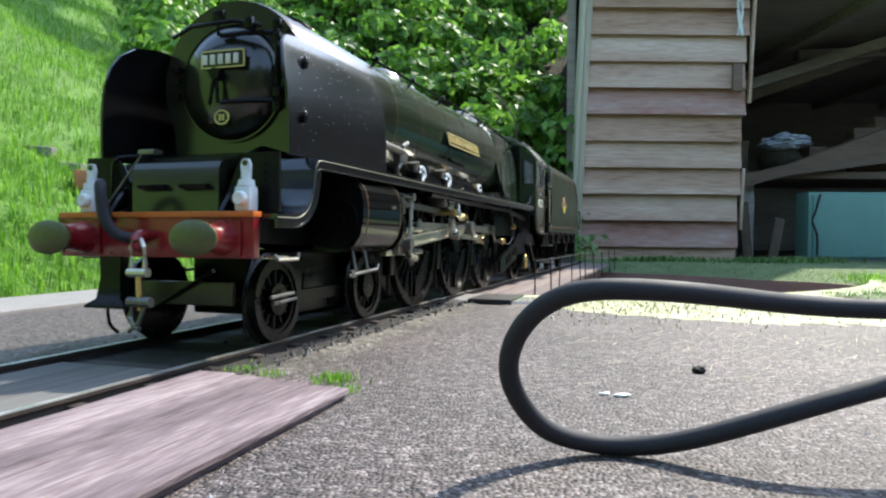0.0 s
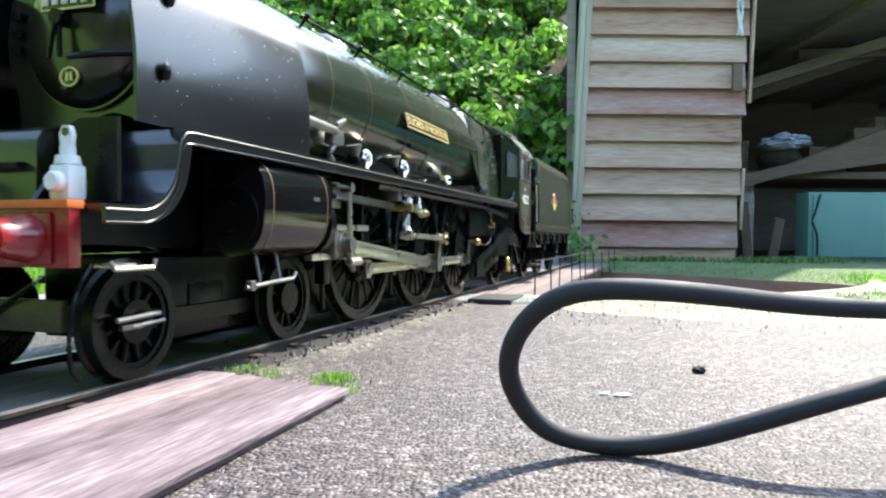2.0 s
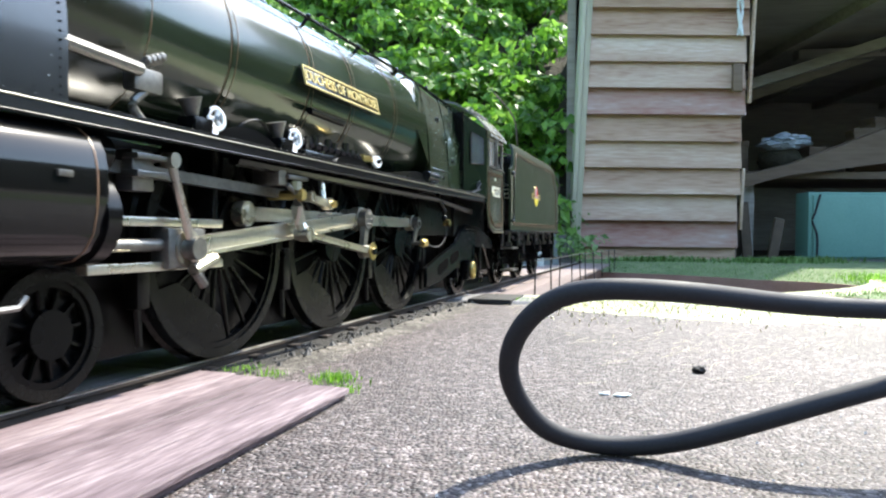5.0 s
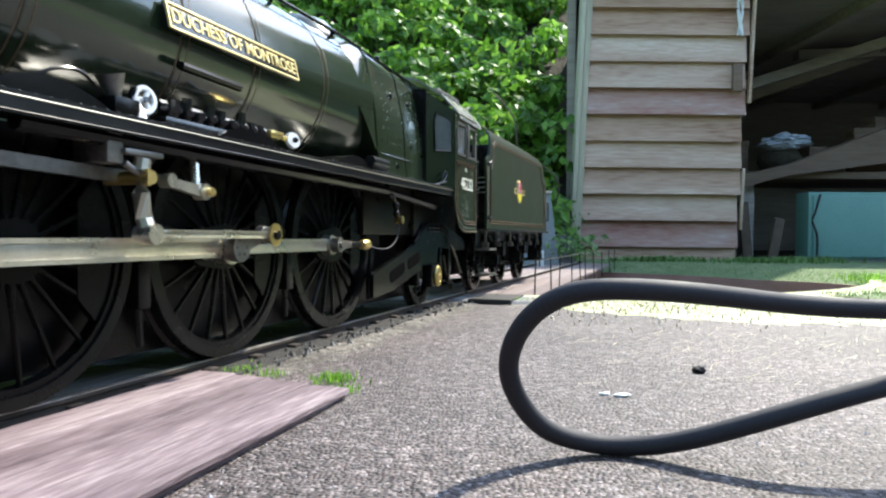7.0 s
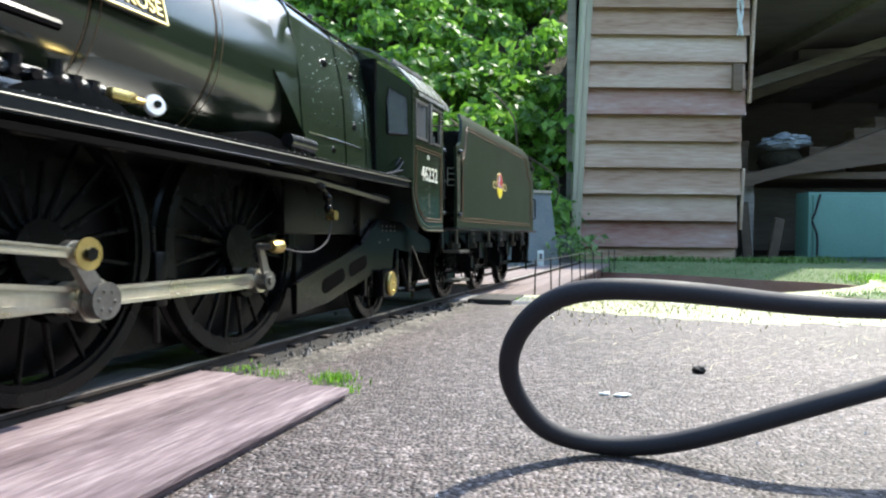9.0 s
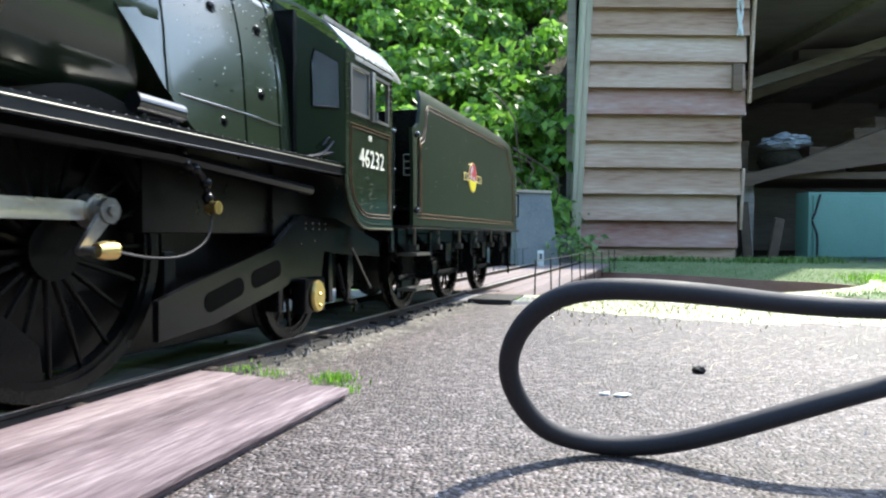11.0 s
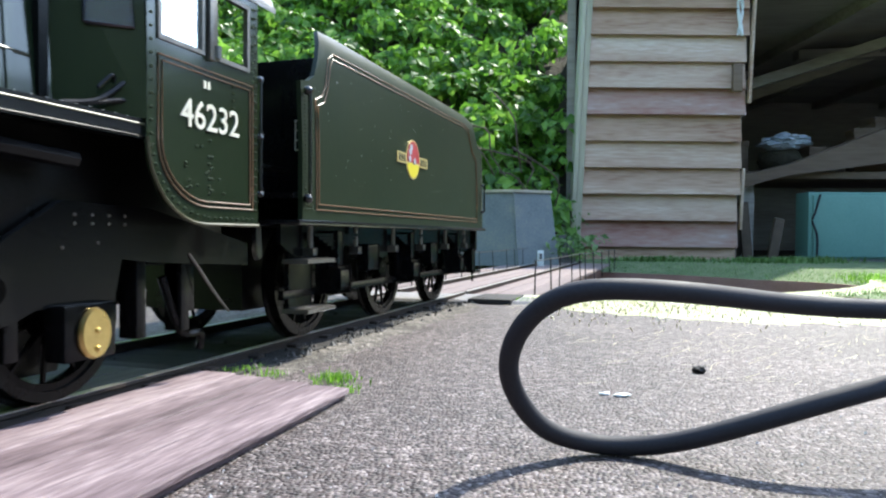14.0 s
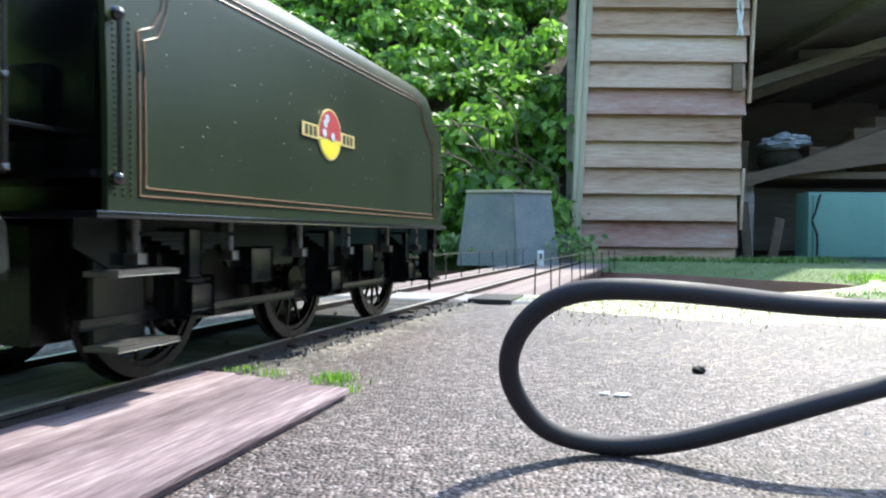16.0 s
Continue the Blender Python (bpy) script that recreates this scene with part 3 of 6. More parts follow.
tagged(part("wire_coil", bm, "lamp"), "coil of pale wire hanging on the shed corner", "wire coil")
bm = B()
box(bm, 1.36, 1.405, 3.300, 3.322, .80, .93, .004)
tagged(part("bracket_block", bm, "bench"), "short timber block nailed to the shed wall", "timber block")

# ---- bank things ----
random.seed(8)
for k in range(3):
    x, y = -1.09 + .077 * k, 1.90
    bm = B()
    box(bm, -.036, .036, -.03, .03, -.04, .022, .006, pose(x, y, bank_height(x, y) - .014, 4, 4, 12))
    tagged(part("kerb_block", bm, "stone"), "weathered grey concrete block in the grass bank", "concrete block", "bank blocks")
x, y = -.84, 1.70
bm = B()
box(bm, -.046, .046, -.03, .03, 0, .045, .003, pose(x, y, bank_height(x, y) + .025, 0, 0, 20))
box(bm, -.04, .04, -.028, .028, -.14, 0, .003, pose(x, y, bank_height(x, y) + .025, 0, 0, 20))
tagged(part("brick_pier", bm, "brick"), "orange brick standing at the bank's foot", "brick")
# unseen hedge ring, added; its height by angle shapes the engine's reflections
bm = B()
prev = None
secs = []
for k in range(41):
    a = radians(175 + 262 * k / 40)
    r = 7.5 + .6 * math.sin(k * 1.7)
    deg = 175 + 262 * k / 40
    top = (4.2 if deg < 240 else 3.3 if deg < 325 else 2.5 + 3.2 * max(0, min(1, (deg - 388) / 14))) + .4 * math.sin(k * .9) + .2 * math.sin(k * 2.7)
    secs.append([(r * math.cos(a), r * math.sin(a) + 2, 0), (r * 1.02 * math.cos(a), r * 1.02 * math.sin(a) + 2, top)])
loft(bm, secs, cap=False, closed=False)
tagged(part("backdrop", bm, "farwall"), "unseen dark hedge ring added for reflections", "hedge", kind="structure")


# ---- locomotive (x to the rear, y away from the viewer's side, full-size metres) ----
loco = tagged(new("locomotive"), "black and dark green model steam locomotive rolling on its rails", "model locomotive")
tender = tagged(new("tender"), "dark green lined model tender coupled behind the locomotive", "model tender")
RD, RB, RT, RW = 1.03, 0.46, 0.57, 0.65
DRIVERS, BOGIE, TRAIL, TWHEELS = (4.67, 6.88, 9.09), (0.51, 2.80), 12.2, (15.58, 17.86, 20.15)
BZ, FZ, CRANK = 2.93, 2.87, 0.356


def lp(name, bm, mat, parent=None, label="", at=None, flat=False):
    return part(name, bm, mat, parent or loco, label, SC, at, flat)


def arc(cx, cz, r, a0, a1, n):
    return [(cx + r * math.cos(radians(a0 + (a1 - a0) * i / n)), cz + r * math.sin(radians(a0 + (a1 - a0) * i / n))) for i in range(n + 1)]


def rivets(bm, pts, r, n):
    """Half-round heads at points, standing along n."""
    q = Vector(n).to_track_quat("Z", "Y").to_matrix().to_4x4()
    for p in pts:
        bmesh.ops.create_cone(bm, cap_ends=True, segments=6, radius1=r, radius2=r * .45, depth=r * .9, matrix=Matrix.Translation(p) @ q)


def line(a, b, n):
    a, b = Vector(a), Vector(b)
    return [a.lerp(b, i / (n - 1)) for i in range(n)]


# boiler, smokebox and firebox
bm = B()
lathe(bm, [(.92, .86), (.92, .93), (.95, .95), (3.55, .95), (3.55, .9)], 56, pose(0, 0, FZ))
lp("smokebox", bm, "front", label="satin black smokebox")
bm = B()
lathe(bm, [(3.55, .91), (6.0, .925), (9.0, .965), (9.95, .968)], 56, pose(0, 0, BZ - .02))
lp("boiler", bm, "green", label="glossy dark green boiler barrel")
for x in (3.62, 4.75, 6.2, 7.25, 8.62):
    r = .91 + (x - 3.55) * .0061 if x < 6 else .925 + (x - 6) * .0133
    bm = B()
    lathe(bm, [(x - .035, r - .03), (x - .032, r + .006), (x + .032, r + .006), (x + .035, r - .03)], 56, pose(0, 0, BZ - .02))
    lp("boiler_band", bm, "green")
    for dx in (-.05, .05):
        bm = B()
        lathe(bm, [(x + dx - .004, r - .03), (x + dx - .004, r + .003), (x + dx + .004, r + .003), (x + dx + .004, r - .03)], 56, pose(0, 0, BZ - .02))
        lp("lining", bm, "lining")


def firebox_section(x, half, top, low, corner, lean=0.0):
    """Half-width at mid height; the sides lean in above it and round over into a flattish crown."""
    mid = max(BZ - .40, low + .02)
    rise = top - corner - mid
    side = half - lean * rise
    pts = [(x, -half - .015 - .03 * (mid - low) / .75, low), (x, -half, mid)]
    pts += [(x, -half + lean * rise * f ** 1.7, mid + rise * f) for f in (.25, .5, .75)]
    pts += [(x, -side + corner - corner * math.cos(a), top - corner + corner * math.sin(a)) for a in np.linspace(0, math.pi / 2, 9)]
    pts += [(x, 0, top + .05)]
    return pts + [(p[0], -p[1], p[2]) for p in reversed(pts[:-1])]


def firebox_shape(x, grow=0.0):
    """The square-shouldered part, falling and narrowing towards the cab."""
    k = (x - 10.0) / 2.05
    return (x, .985 - .045 * k + grow, 3.74 - .10 * k + grow, 2.25 - .32 * min(1, max(0, (x - 10.0) / .42)), .30, .17)


bm = B()
secs = [firebox_section(9.50, .955, 3.84, 2.80, .90), firebox_section(9.72, .97, 3.82, 2.58, .66, .05), firebox_section(*firebox_shape(10.0)), firebox_section(*firebox_shape(10.42)), firebox_section(*firebox_shape(12.05))]
loft(bm, secs)
lp("firebox", bm, "green", label="square-topped dark green firebox")
for x in (10.02, 11.12, 11.74):
    bm = B()
    loft(bm, [firebox_section(*firebox_shape(x - .022, .012)), firebox_section(*firebox_shape(x + .022, .012))])
    lp("firebox_band", bm, "green")
bm = B()
tube(bm, [(10.14, -1.004, 2.27), (11.12, -.985, 2.27), (11.9, -.965, 2.25)], .012, 6)
lp("firebox_seam", bm, "green")
for x, z in ((10.75, 2.14), (11.4, 2.50), (10.7, 3.15), (11.45, 3.15)):
    bm = B()
    y = -(.985 - .045 * (x - 10.0) / 2.05) + .17 * max(0, z - 2.53) ** 1.7 - (.02 if z < 2.3 else .002)
    lathe(bm, [(-.03, .055), (0, .055), (.012, .04), (.012, .02), (.03, .02), (.03, .0001)], 14, pose(x, y, z, 0, 0, -90))
    lp("washout_plug", bm, "satin")
bm = B()
for k in range(6):
    for row in range(3):
        rivets(bm, [(10.3 + k * .24 + row * .05, -.895 + .055 * row + .004 * k, 3.16 + row * .13 - .01 * k)], .016, (0, -1, .2))
rivets(bm, line((10.2, -.99, 2.45), (10.9, -.985, 2.45), 4), .014, (0, -1, 0))
tagged(lp("firebox_stay_heads", bm, "green"), kind="stuff")
# dome, top feed, chimney
bm = B()
for x, rx, ry, top in ((9.55, .52, .50, 3.99),):
    rings = []
    for f, k in ((0, 1.15), (.5, 1.04), (.8, .9), (.95, .62), (1, .2)):
        rings.append([(x + rx * k * math.cos(a), ry * k * math.sin(a), 3.72 + (top - 3.72) * f) for a in np.linspace(0, 2 * math.pi, 28, endpoint=False)])
    loft(bm, rings)
lp("steam_dome", bm, "green", label="low flat dark green steam dome")
bm = B()
rings = []
for f, k in ((0, 1.2), (.5, 1.06), (.85, .85), (1, .5)):
    rings.append([(4.95 + .42 * k * math.cos(a), .42 * k * math.sin(a), 3.66 + .27 * f) for a in np.linspace(0, 2 * math.pi, 24, endpoint=False)])
loft(bm, rings)
lp("top_feed_cover", bm, "green")
bm = B()
rings = []
for f, k in ((0, 1.35), (.15, 1.08), (.9, 1.0), (1, 1.08)):
    rings.append([(1.9 + .45 * k * math.cos(a), .32 * k * math.sin(a), 3.70 + .13 * f) for a in np.linspace(0, 2 * math.pi, 24, endpoint=False)])
loft(bm, rings)
lp("chimney", bm, "black", label="low oval double chimney")
for x in (6.55,):
    bm = B()
    lathe(bm, [(0, .12), (.08, .12), (.13, .07), (.16, .02)], 12, pose(x, 0, 3.86, 0, -90))
    lp("whistle_cover", bm, "green")
# boiler handrail
bm = B()
tube(bm, [(3.4, -.62, 3.70), (6, -.64, 3.72), (9.6, -.66, 3.74), (11.9, -.74, 3.60)], .022, 8)
hr = lp("handrail", bm, "satin", label="thin black handrail along the boiler")
for x in (3.5, 5.0, 6.6, 8.0, 9.4, 10.8):
    bm = B()
    rod(bm, (x, -.54, 3.60), (x, -.65, 3.735), .022, 8)
    bmesh.ops.create_icosphere(bm, subdivisions=1, radius=.045, matrix=pose(x, -.65, 3.735))
    part("handrail_knob", bm, "satin", hr, "", SC)
# smokebox front
bm = B()
lathe(bm, [(.62, .0001), (.64, .25), (.70, .45), (.78, .58), (.86, .645), (.93, .66)], 48, pose(0, 0, FZ))
door = lp("smokebox_door", bm, "front", label="domed round smokebox door")
bm = B()
lathe(bm, [(.85, .655), (.85, .675), (.9, .675), (.9, .655)], 48, pose(0, 0, FZ), True)
part("door_rim", bm, "front", door, "", SC)
for z, x in ((3.36, .70), (2.62, .70)):
    bm = B()
    tube(bm, [(.74, -.62, z), (x - .03, -.3, z), (x - .04, .0, z - .01)], .03, 8)
    part("hinge_strap", bm, "satin", door, "", SC)
bm = B()
rod(bm, (.73, -.67, 2.52), (.73, -.67, 3.48), .028, 8)
for z in (2.55, 2.70, 3.30, 3.45):
    box(bm, .70, .78, -.72, -.62, z - .05, z + .05, .012)
part("hinge_post", bm, "satin", door, "", SC)
bm = B()
tube(bm, [(.62, .60, 3.36), (.54, .3, 3.44), (.54, -.25, 3.46), (.66, -.52, 3.42)], .024, 8)
box(bm, .56, .66, -.46, -.36, 3.38, 3.50, .01)
part("door_handrail", bm, "satin", door, "", SC)
bm = B()
rod(bm, (.50, -.02, 2.90), (.64, -.02, 2.90), .065, 14)
rod(bm, (.52, -.02, 2.90), (.50, .035, 2.56), .022, 8)
rod(bm, (.55, -.02, 2.90), (.53, -.05, 2.58), .022, 8)
part("door_dart_handle", bm, "satin", door, "two crossed dart handles", SC)
bm = B()
box(bm, .60, .66, -.07, .07, 3.50, 3.62, .01)
rod(bm, (.62, 0, 3.34), (.62, 0, 3.5), .02, 6)
part("lamp_bracket", bm, "satin", door, "", SC)
bm = B()
box(bm, .585, .61, -.36, .20, 2.97, 3.17, .008)
plate = part("number_board", bm, "black", door, "small plate with cream bars", SC)
bm = B()
for i in range(5):
    box(bm, .570, .585, -.28 + i * .1, -.22 + i * .1, 3.015, 3.125, .004)
part("plate_bar", bm, "cream", plate, "", SC)
bm = B()
for z in (2.98, 3.16):
    box(bm, .575, .586, -.35, .19, z - .006, z + .006)
for y in (-.35, .19):
    box(bm, .575, .586, y - .006, y + .006, 2.98, 3.16)
part("plate_border", bm, "gold", plate, "", SC)
bm = B()
lathe(bm, [(-.02, .0001), (-.02, .115), (.01, .12)], 24, pose(.70, .0, 2.45) @ Matrix.Diagonal((1, .86, .72, 1)))
sp = part("shed_plate", bm, "black", door, "small oval plate", SC)
bm = B()
lathe(bm, [(-.035, .095), (-.035, .115), (-.015, .115), (-.015, .095)], 24, pose(.70, .0, 2.45) @ Matrix.Diagonal((1, .86, .72, 1)), True)
box(bm, .66, .675, -.032, -.010, 2.415, 2.485)
box(bm, .66, .675, .010, .032, 2.415, 2.485)
part("plate_border", bm, "gold", sp, "", SC)
bm = B()
rivets(bm, [(.915, .86 * math.cos(a), FZ + .86 * math.sin(a)) for a in np.linspace(0, 2 * math.pi, 40)], .018, (-1, 0, 0))
lp("smokebox_ring_bolts", bm, "black")
for s in (1, -1):
    for z in (3.05, 2.9, 2.75):
        bm = B()
        box(bm, .78, .9, s * .72 - .05, s * .72 + .05, z - .035, z + .035, .01)
        lp("door_clamp", bm, "satin")

# flat front ring of the smokebox, running down to the apron
bm = B()
outer = [(.935 * math.cos(a), FZ + .935 * math.sin(a)) for a in np.linspace(radians(-24), radians(204), 41)] + [(-.80, 2.30), (-.78, 2.02), (.78, 2.02), (.80, 2.30)]
loft(bm, [[(x, y, z) for y, z in outer] for x in (.895, .94)])
lp("smokebox_front_plate", bm, "front", label="riveted black smokebox front plate with reflected olive put in its colour")
# saddle and sloping apron under the smokebox
bm = B()
prism(bm, [(.55, 1.38), (2.6, 1.38), (2.6, 2.25), (.98, 2.25), (.88, 2.05)], -.60, .60)
lp("smokebox_saddle", bm, "black")
bm = B()
prism(bm, [(-.14, 1.36), (-.04, 1.36), (.02, 1.80), (.75, 2.02), (.75, 2.06), (-.02, 1.90), (-.09, 1.87), (-.13, 1.80)], -.54, .50)
lp("front_apron", bm, "front", label="sloping black front apron plate")
for y0 in (-.44, .06):
    bm = B()
    prism(bm, [(-.20, 1.60), (-.12, 1.60), (-.12, 1.65), (-.21, 1.64)], y0, y0 + .32)
    lp("apron_step", bm, "satin")
for s in (-1, 1):
    bm = B()
    y = s * .66
    prism(bm, [(-.30, 1.34), (1.0, 1.34), (1.0, 2.06), (.45, 2.08), (.25, 2.0)], y - .025, y + .025)
    lp("side_plate", bm, "satin", label="sloping gusset plate beside the apron")
# gusset plates behind the lamps
for s in (-1, 1):
    bm = B()
    loft(bm, [[(x, s * y, z) for y, z in ((.50, 1.37), (.54, 1.47), (.70, 1.84), (.76, 1.92), (.83, 1.95), (1.165, 1.95), (1.165, 1.70), (1.165, 1.37))] for x in (-.05, -.015)])
    g = lp("gusset_plate", bm, "grime", label="matt black gusset plate behind the lamp")
    bm = B()
    rivets(bm, [(-.05, s * y, z) for y in (1.02, 1.12) for z in np.linspace(1.45, 1.9, 7)], .014, (-1, 0, 0))
    tagged(part("rivet_row", bm, "satin", g, "", SC), kind="stuff")
# running boards
for s in (-1, 1):
    path = [(-.30, 1.34), (.02, 1.34)] + [(.02 + .38 * math.sin(a), 1.72 - .38 * math.cos(a)) for a in np.linspace(.15, 1.35, 7)] + [(.42, 1.80), (.44, 1.88), (.50, 1.94), (.6, 1.95), (4, 1.945), (8, 1.94), (12.52, 1.935)]
    bm = B()
    secs = []
    for i, (x, z) in enumerate(path):
        a, c = path[max(i - 1, 0)], path[min(i + 1, len(path) - 1)]
        d = Vector((c[0] - a[0], c[1] - a[1])).normalized()
        nx, nz = -d.y, d.x
        inner, outer = s * .62, s * 1.30
        secs.append([(x, inner, z), (x, outer, z), (x - nx * .05, outer, z - nz * .05), (x - nx * .05, inner, z - nz * .05)])
    loft(bm, secs)
    rb = lp("running_board", bm, "black", label="black running board with a curved front drop")
    bm = B()
    secs = []
    for i, (x, z) in enumerate(path):
        a, c = path[max(i - 1, 0)], path[min(i + 1, len(path) - 1)]
        d = Vector((c[0] - a[0], c[1] - a[1])).normalized()
        nx, nz = -d.y, d.x
        y0, y1 = s * 1.27, s * 1.302
        secs.append([(x - nx * .02, y0, z - nz * .02), (x - nx * .02, y1, z - nz * .02), (x - nx * .135, y1, z - nz * .135), (x - nx * .135, y0, z - nz * .135)])
    loft(bm, secs)
    part("valance", bm, "black", rb, "", SC)
    for off in (.035, .12):
        bm = B()
        tube(bm, [(x, s * 1.303, z - off) for x, z in path], .008, 5)
        part("edge_line", bm, "olive" if off < .1 else "satin", rb, "", SC)
    bm = B()
    rivets(bm, line((.8, s * 1.26, 1.955), (12.5, s * 1.26, 1.945), 110), .010, (0, 0, 1))
    tagged(part("rivet_row", bm, "dull", rb, "", SC), kind="stuff")
bm = B()
box(bm, -.30, .60, -.64, .64, 1.30, 1.36, .01)
lp("front_platform", bm, "black")

# smoke deflectors
def deflector_y(z):
    return 1.17 - .2 * max(0, z - 2.3) ** 2 - .5 * max(0, z - 2.95) ** 2


for s in (-1, 1):
    bm = B()
    secs_x = [(.13, 2.75, 1.95), (.17, 2.95, 1.95), (.25, 3.10, 1.95), (.42, 3.22, 1.95), (.7, 3.27, 1.95), (2.3, 3.27, 1.95), (2.62, 3.27, 1.95)]
    outs = []
    for x, top, low in secs_x:
        ring = []
        for k in range(14):
            z = low + (top - low) * k / 13
            ring.append((x, s * deflector_y(z), z))
        outs.append(ring + [(p[0], p[1] - s * .03, p[2]) for p in reversed(ring)])
    loft(bm, outs)
    d = lp("smoke_deflector", bm, "black", label="tall glossy black smoke deflector plate")
    bm = B()
    rivets(bm, [(2.56, s * (deflector_y(z) + .008), z) for z in np.linspace(2.0, 3.2, 22)], .010, (0, s, 0))
    rivets(bm, line((.35, s * 1.178, 2.02), (2.5, s * 1.178, 2.02), 18), .007, (0, s, 0))
    tagged(part("rivet_row", bm, "black", d, "", SC), kind="stuff")
    for x, z in ((.55, 2.95), (.40, 2.35)):
        bm = B()
        bmesh.ops.create_icosphere(bm, subdivisions=2, radius=.06, matrix=pose(x, s * (deflector_y(z) + .03), z) @ Matrix.Diagonal((.8, .5, 1.2, 1)))
        part("stay_boss", bm, "satin", d, "", SC)

# buffer beam, buffers, couplings, lamps
bm = B()
box(bm, -.43, -.33, -1.13, 1.13, .92, 1.31, .01)
beam = lp("buffer_beam", bm, "red", label="red buffer beam with riveted plate")
bm = B()
box(bm, -.45, -.31, -1.14, 1.14, 1.305, 1.36, .008)
part("top_strip", bm, "orange", beam, "", SC)
bm = B()
pts = []
for s in (-1, 1):
    pts += [(-.437, s * (.5 + .12 * k), z) for k in range(6) for z in (.96, 1.27)]
rivets(bm, pts, .016, (-1, 0, 0))
tagged(part("rivet_row", bm, "red", beam, "", SC), kind="stuff")
for s in (-1, 1):
    at = pose(0, s * .81, 1.11)
    bm = B()
    box(bm, -.46, -.43, -.20, .20, -.17, .17, .02)
    lathe(bm, [(-.45, .165), (-.62, .13), (-.70, .125), (-.74, .135), (-.74, .0001)], 24)
    bf = part("buffer", bm, "red", loco, "red buffer stock with oval steel head", SC, pose(0, s * .81 * SC, 1.11 * SC))
    bm = B()
    rod(bm, (-.7, 0, 0), (-.86, 0, 0), .075, 18)
    part("ram", bm, "dull", bf, "", SC)
    bm = B()
    lathe(bm, [(-.83, .0001), (-.84, .2), (-.855, .255), (-.885, .26), (-.91, .2), (-.925, .1), (-.93, .0001)], 32, Matrix.Diagonal((1, .96, .62, 1)))
    part("buffer_head", bm, "buffer", bf, "oval olive-grey buffer head", SC)
bm = B()
tube(bm, smooth_path([(-.43, 0, 1.13), (-.56, 0, 1.15), (-.66, 0, 1.10), (-.64, 0, 1.02), (-.56, 0, 1.03)], 5), .045, 8)
hook = lp("coupling_hook", bm, "red", label="drawhook with hanging steel screw coupling")
bm = B()
for s in (-1, 1):
    tube(bm, [(-.62, s * .03, 1.10), (-.63, s * .075, 1.02), (-.62, s * .08, .86), (-.62, s * .06, .78)], .024, 8)
rod(bm, (-.62, -.11, .78), (-.62, .11, .78), .045, 10)
part("link", bm, "steel", hook, "", SC)
bm = B()
rod(bm, (-.62, 0, .80), (-.60, 0, .42), .026, 8)
part("screw", bm, "brass", hook, "", SC)
bm = B()
rod(bm, (-.61, -.14, .50), (-.61, .12, .50), .05, 10)
tube(bm, [(-.60, .08, .50), (-.62, .10, .36), (-.63, .05, .26), (-.63, -.02, .25)], .024, 8)
tube(bm, [(-.60, -.05, .45), (-.62, .0, .30), (-.64, .10, .22)], .02, 8)
part("shackle", bm, "dull", hook, "", SC)
bm = B()
tube(bm, smooth_path([(-.42, .52, 1.25), (-.55, .50, 1.5), (-.62, .44, 1.62), (-.68, .38, 1.55), (-.68, .34, 1.3), (-.62, .25, 1.14), (-.5, .12, 1.1)], 6), .055, 10)
lp("vacuum_hose", bm, "rubber", label="curved black vacuum brake hose")
bm = B()
secs = []
for z, w, d in ((.92, .13, .06), (.72, .12, .06), (.5, .15, .09), (.44, .24, .14), (.41, .25, .15)):
    secs.append([(-.35 + d * a, .53 + w * b, z) for a, b in ((-1, -1), (1, -1), (1, 1), (-1, 1))])
loft(bm, secs)
lp("guard_iron", bm, "satin")


def head_lamp(y):
    bm = B()
    box(bm, -.31, -.15, -.085, .085, .0, .24, .03)
    lathe(bm, [(0, .085), (.06, .075), (.06, .05), (.12, .05), (.12, .0001)], 16, pose(-.23, 0, .24, 0, -90))
    lamp = part("head_lamp", bm, "lamp", loco, "white painted oil head lamp", SC, pose(0, y * SC, 1.365 * SC))
    bm = B()
    lathe(bm, [(-.06, .0001), (-.065, .055), (-.05, .068), (0, .07), (0, .0001)], 18, pose(-.31, 0, .12))
    part("lens", bm, "lamp", lamp, "", SC)
    bm = B()
    prism(bm, [(-.04, .34), (.04, .34), (.055, .44), (.03, .50), (-.03, .50), (-.055, .44)], -.02, .02)
    for v in bm.verts:
        v.co = Vector((-.23 + v.co.y, v.co.x, v.co.z))
    part("carrying_handle", bm, "lamp", lamp, "", SC)
    bm = B()
    rod(bm, (-.255, 0, .46), (-.205, 0, .46), .03, 10)
    part("handle_hole", bm, "black", lamp, "", SC)


for y in (-.92, .93):
    head_lamp(y)
# front steps and handrails by the left-hand cylinder
for s in (-1, 1):
    bm = B()
    tube(bm, [(-.10, s * 1.16, .95), (-.10, s * 1.18, .90), (.28, s * 1.18, .90), (.30, s * 1.18, .96)], .02, 6)
    box(bm, -.10, .14, s * 1.08 - .08, s * 1.08 + .08, .905, .935, .008)
    lp("front_step", bm, "steel", label="small bright front footstep")
bm = B()
box(bm, -.08, .06, .28, .48, 1.97, 2.02, .01)
rod(bm, (-.02, .47, 1.98), (-.12, .86, 1.42), .016, 6)
lp("lamp_iron", bm, "dull", label="small bright step bracket")
bm = B()
tube(bm, [(-.02, .52, 1.96), (-.06, .74, 1.95), (-.08, .80, 1.88), (-.08, .82, 1.5)], .016, 6)
lp("grab_rail", bm, "satin")

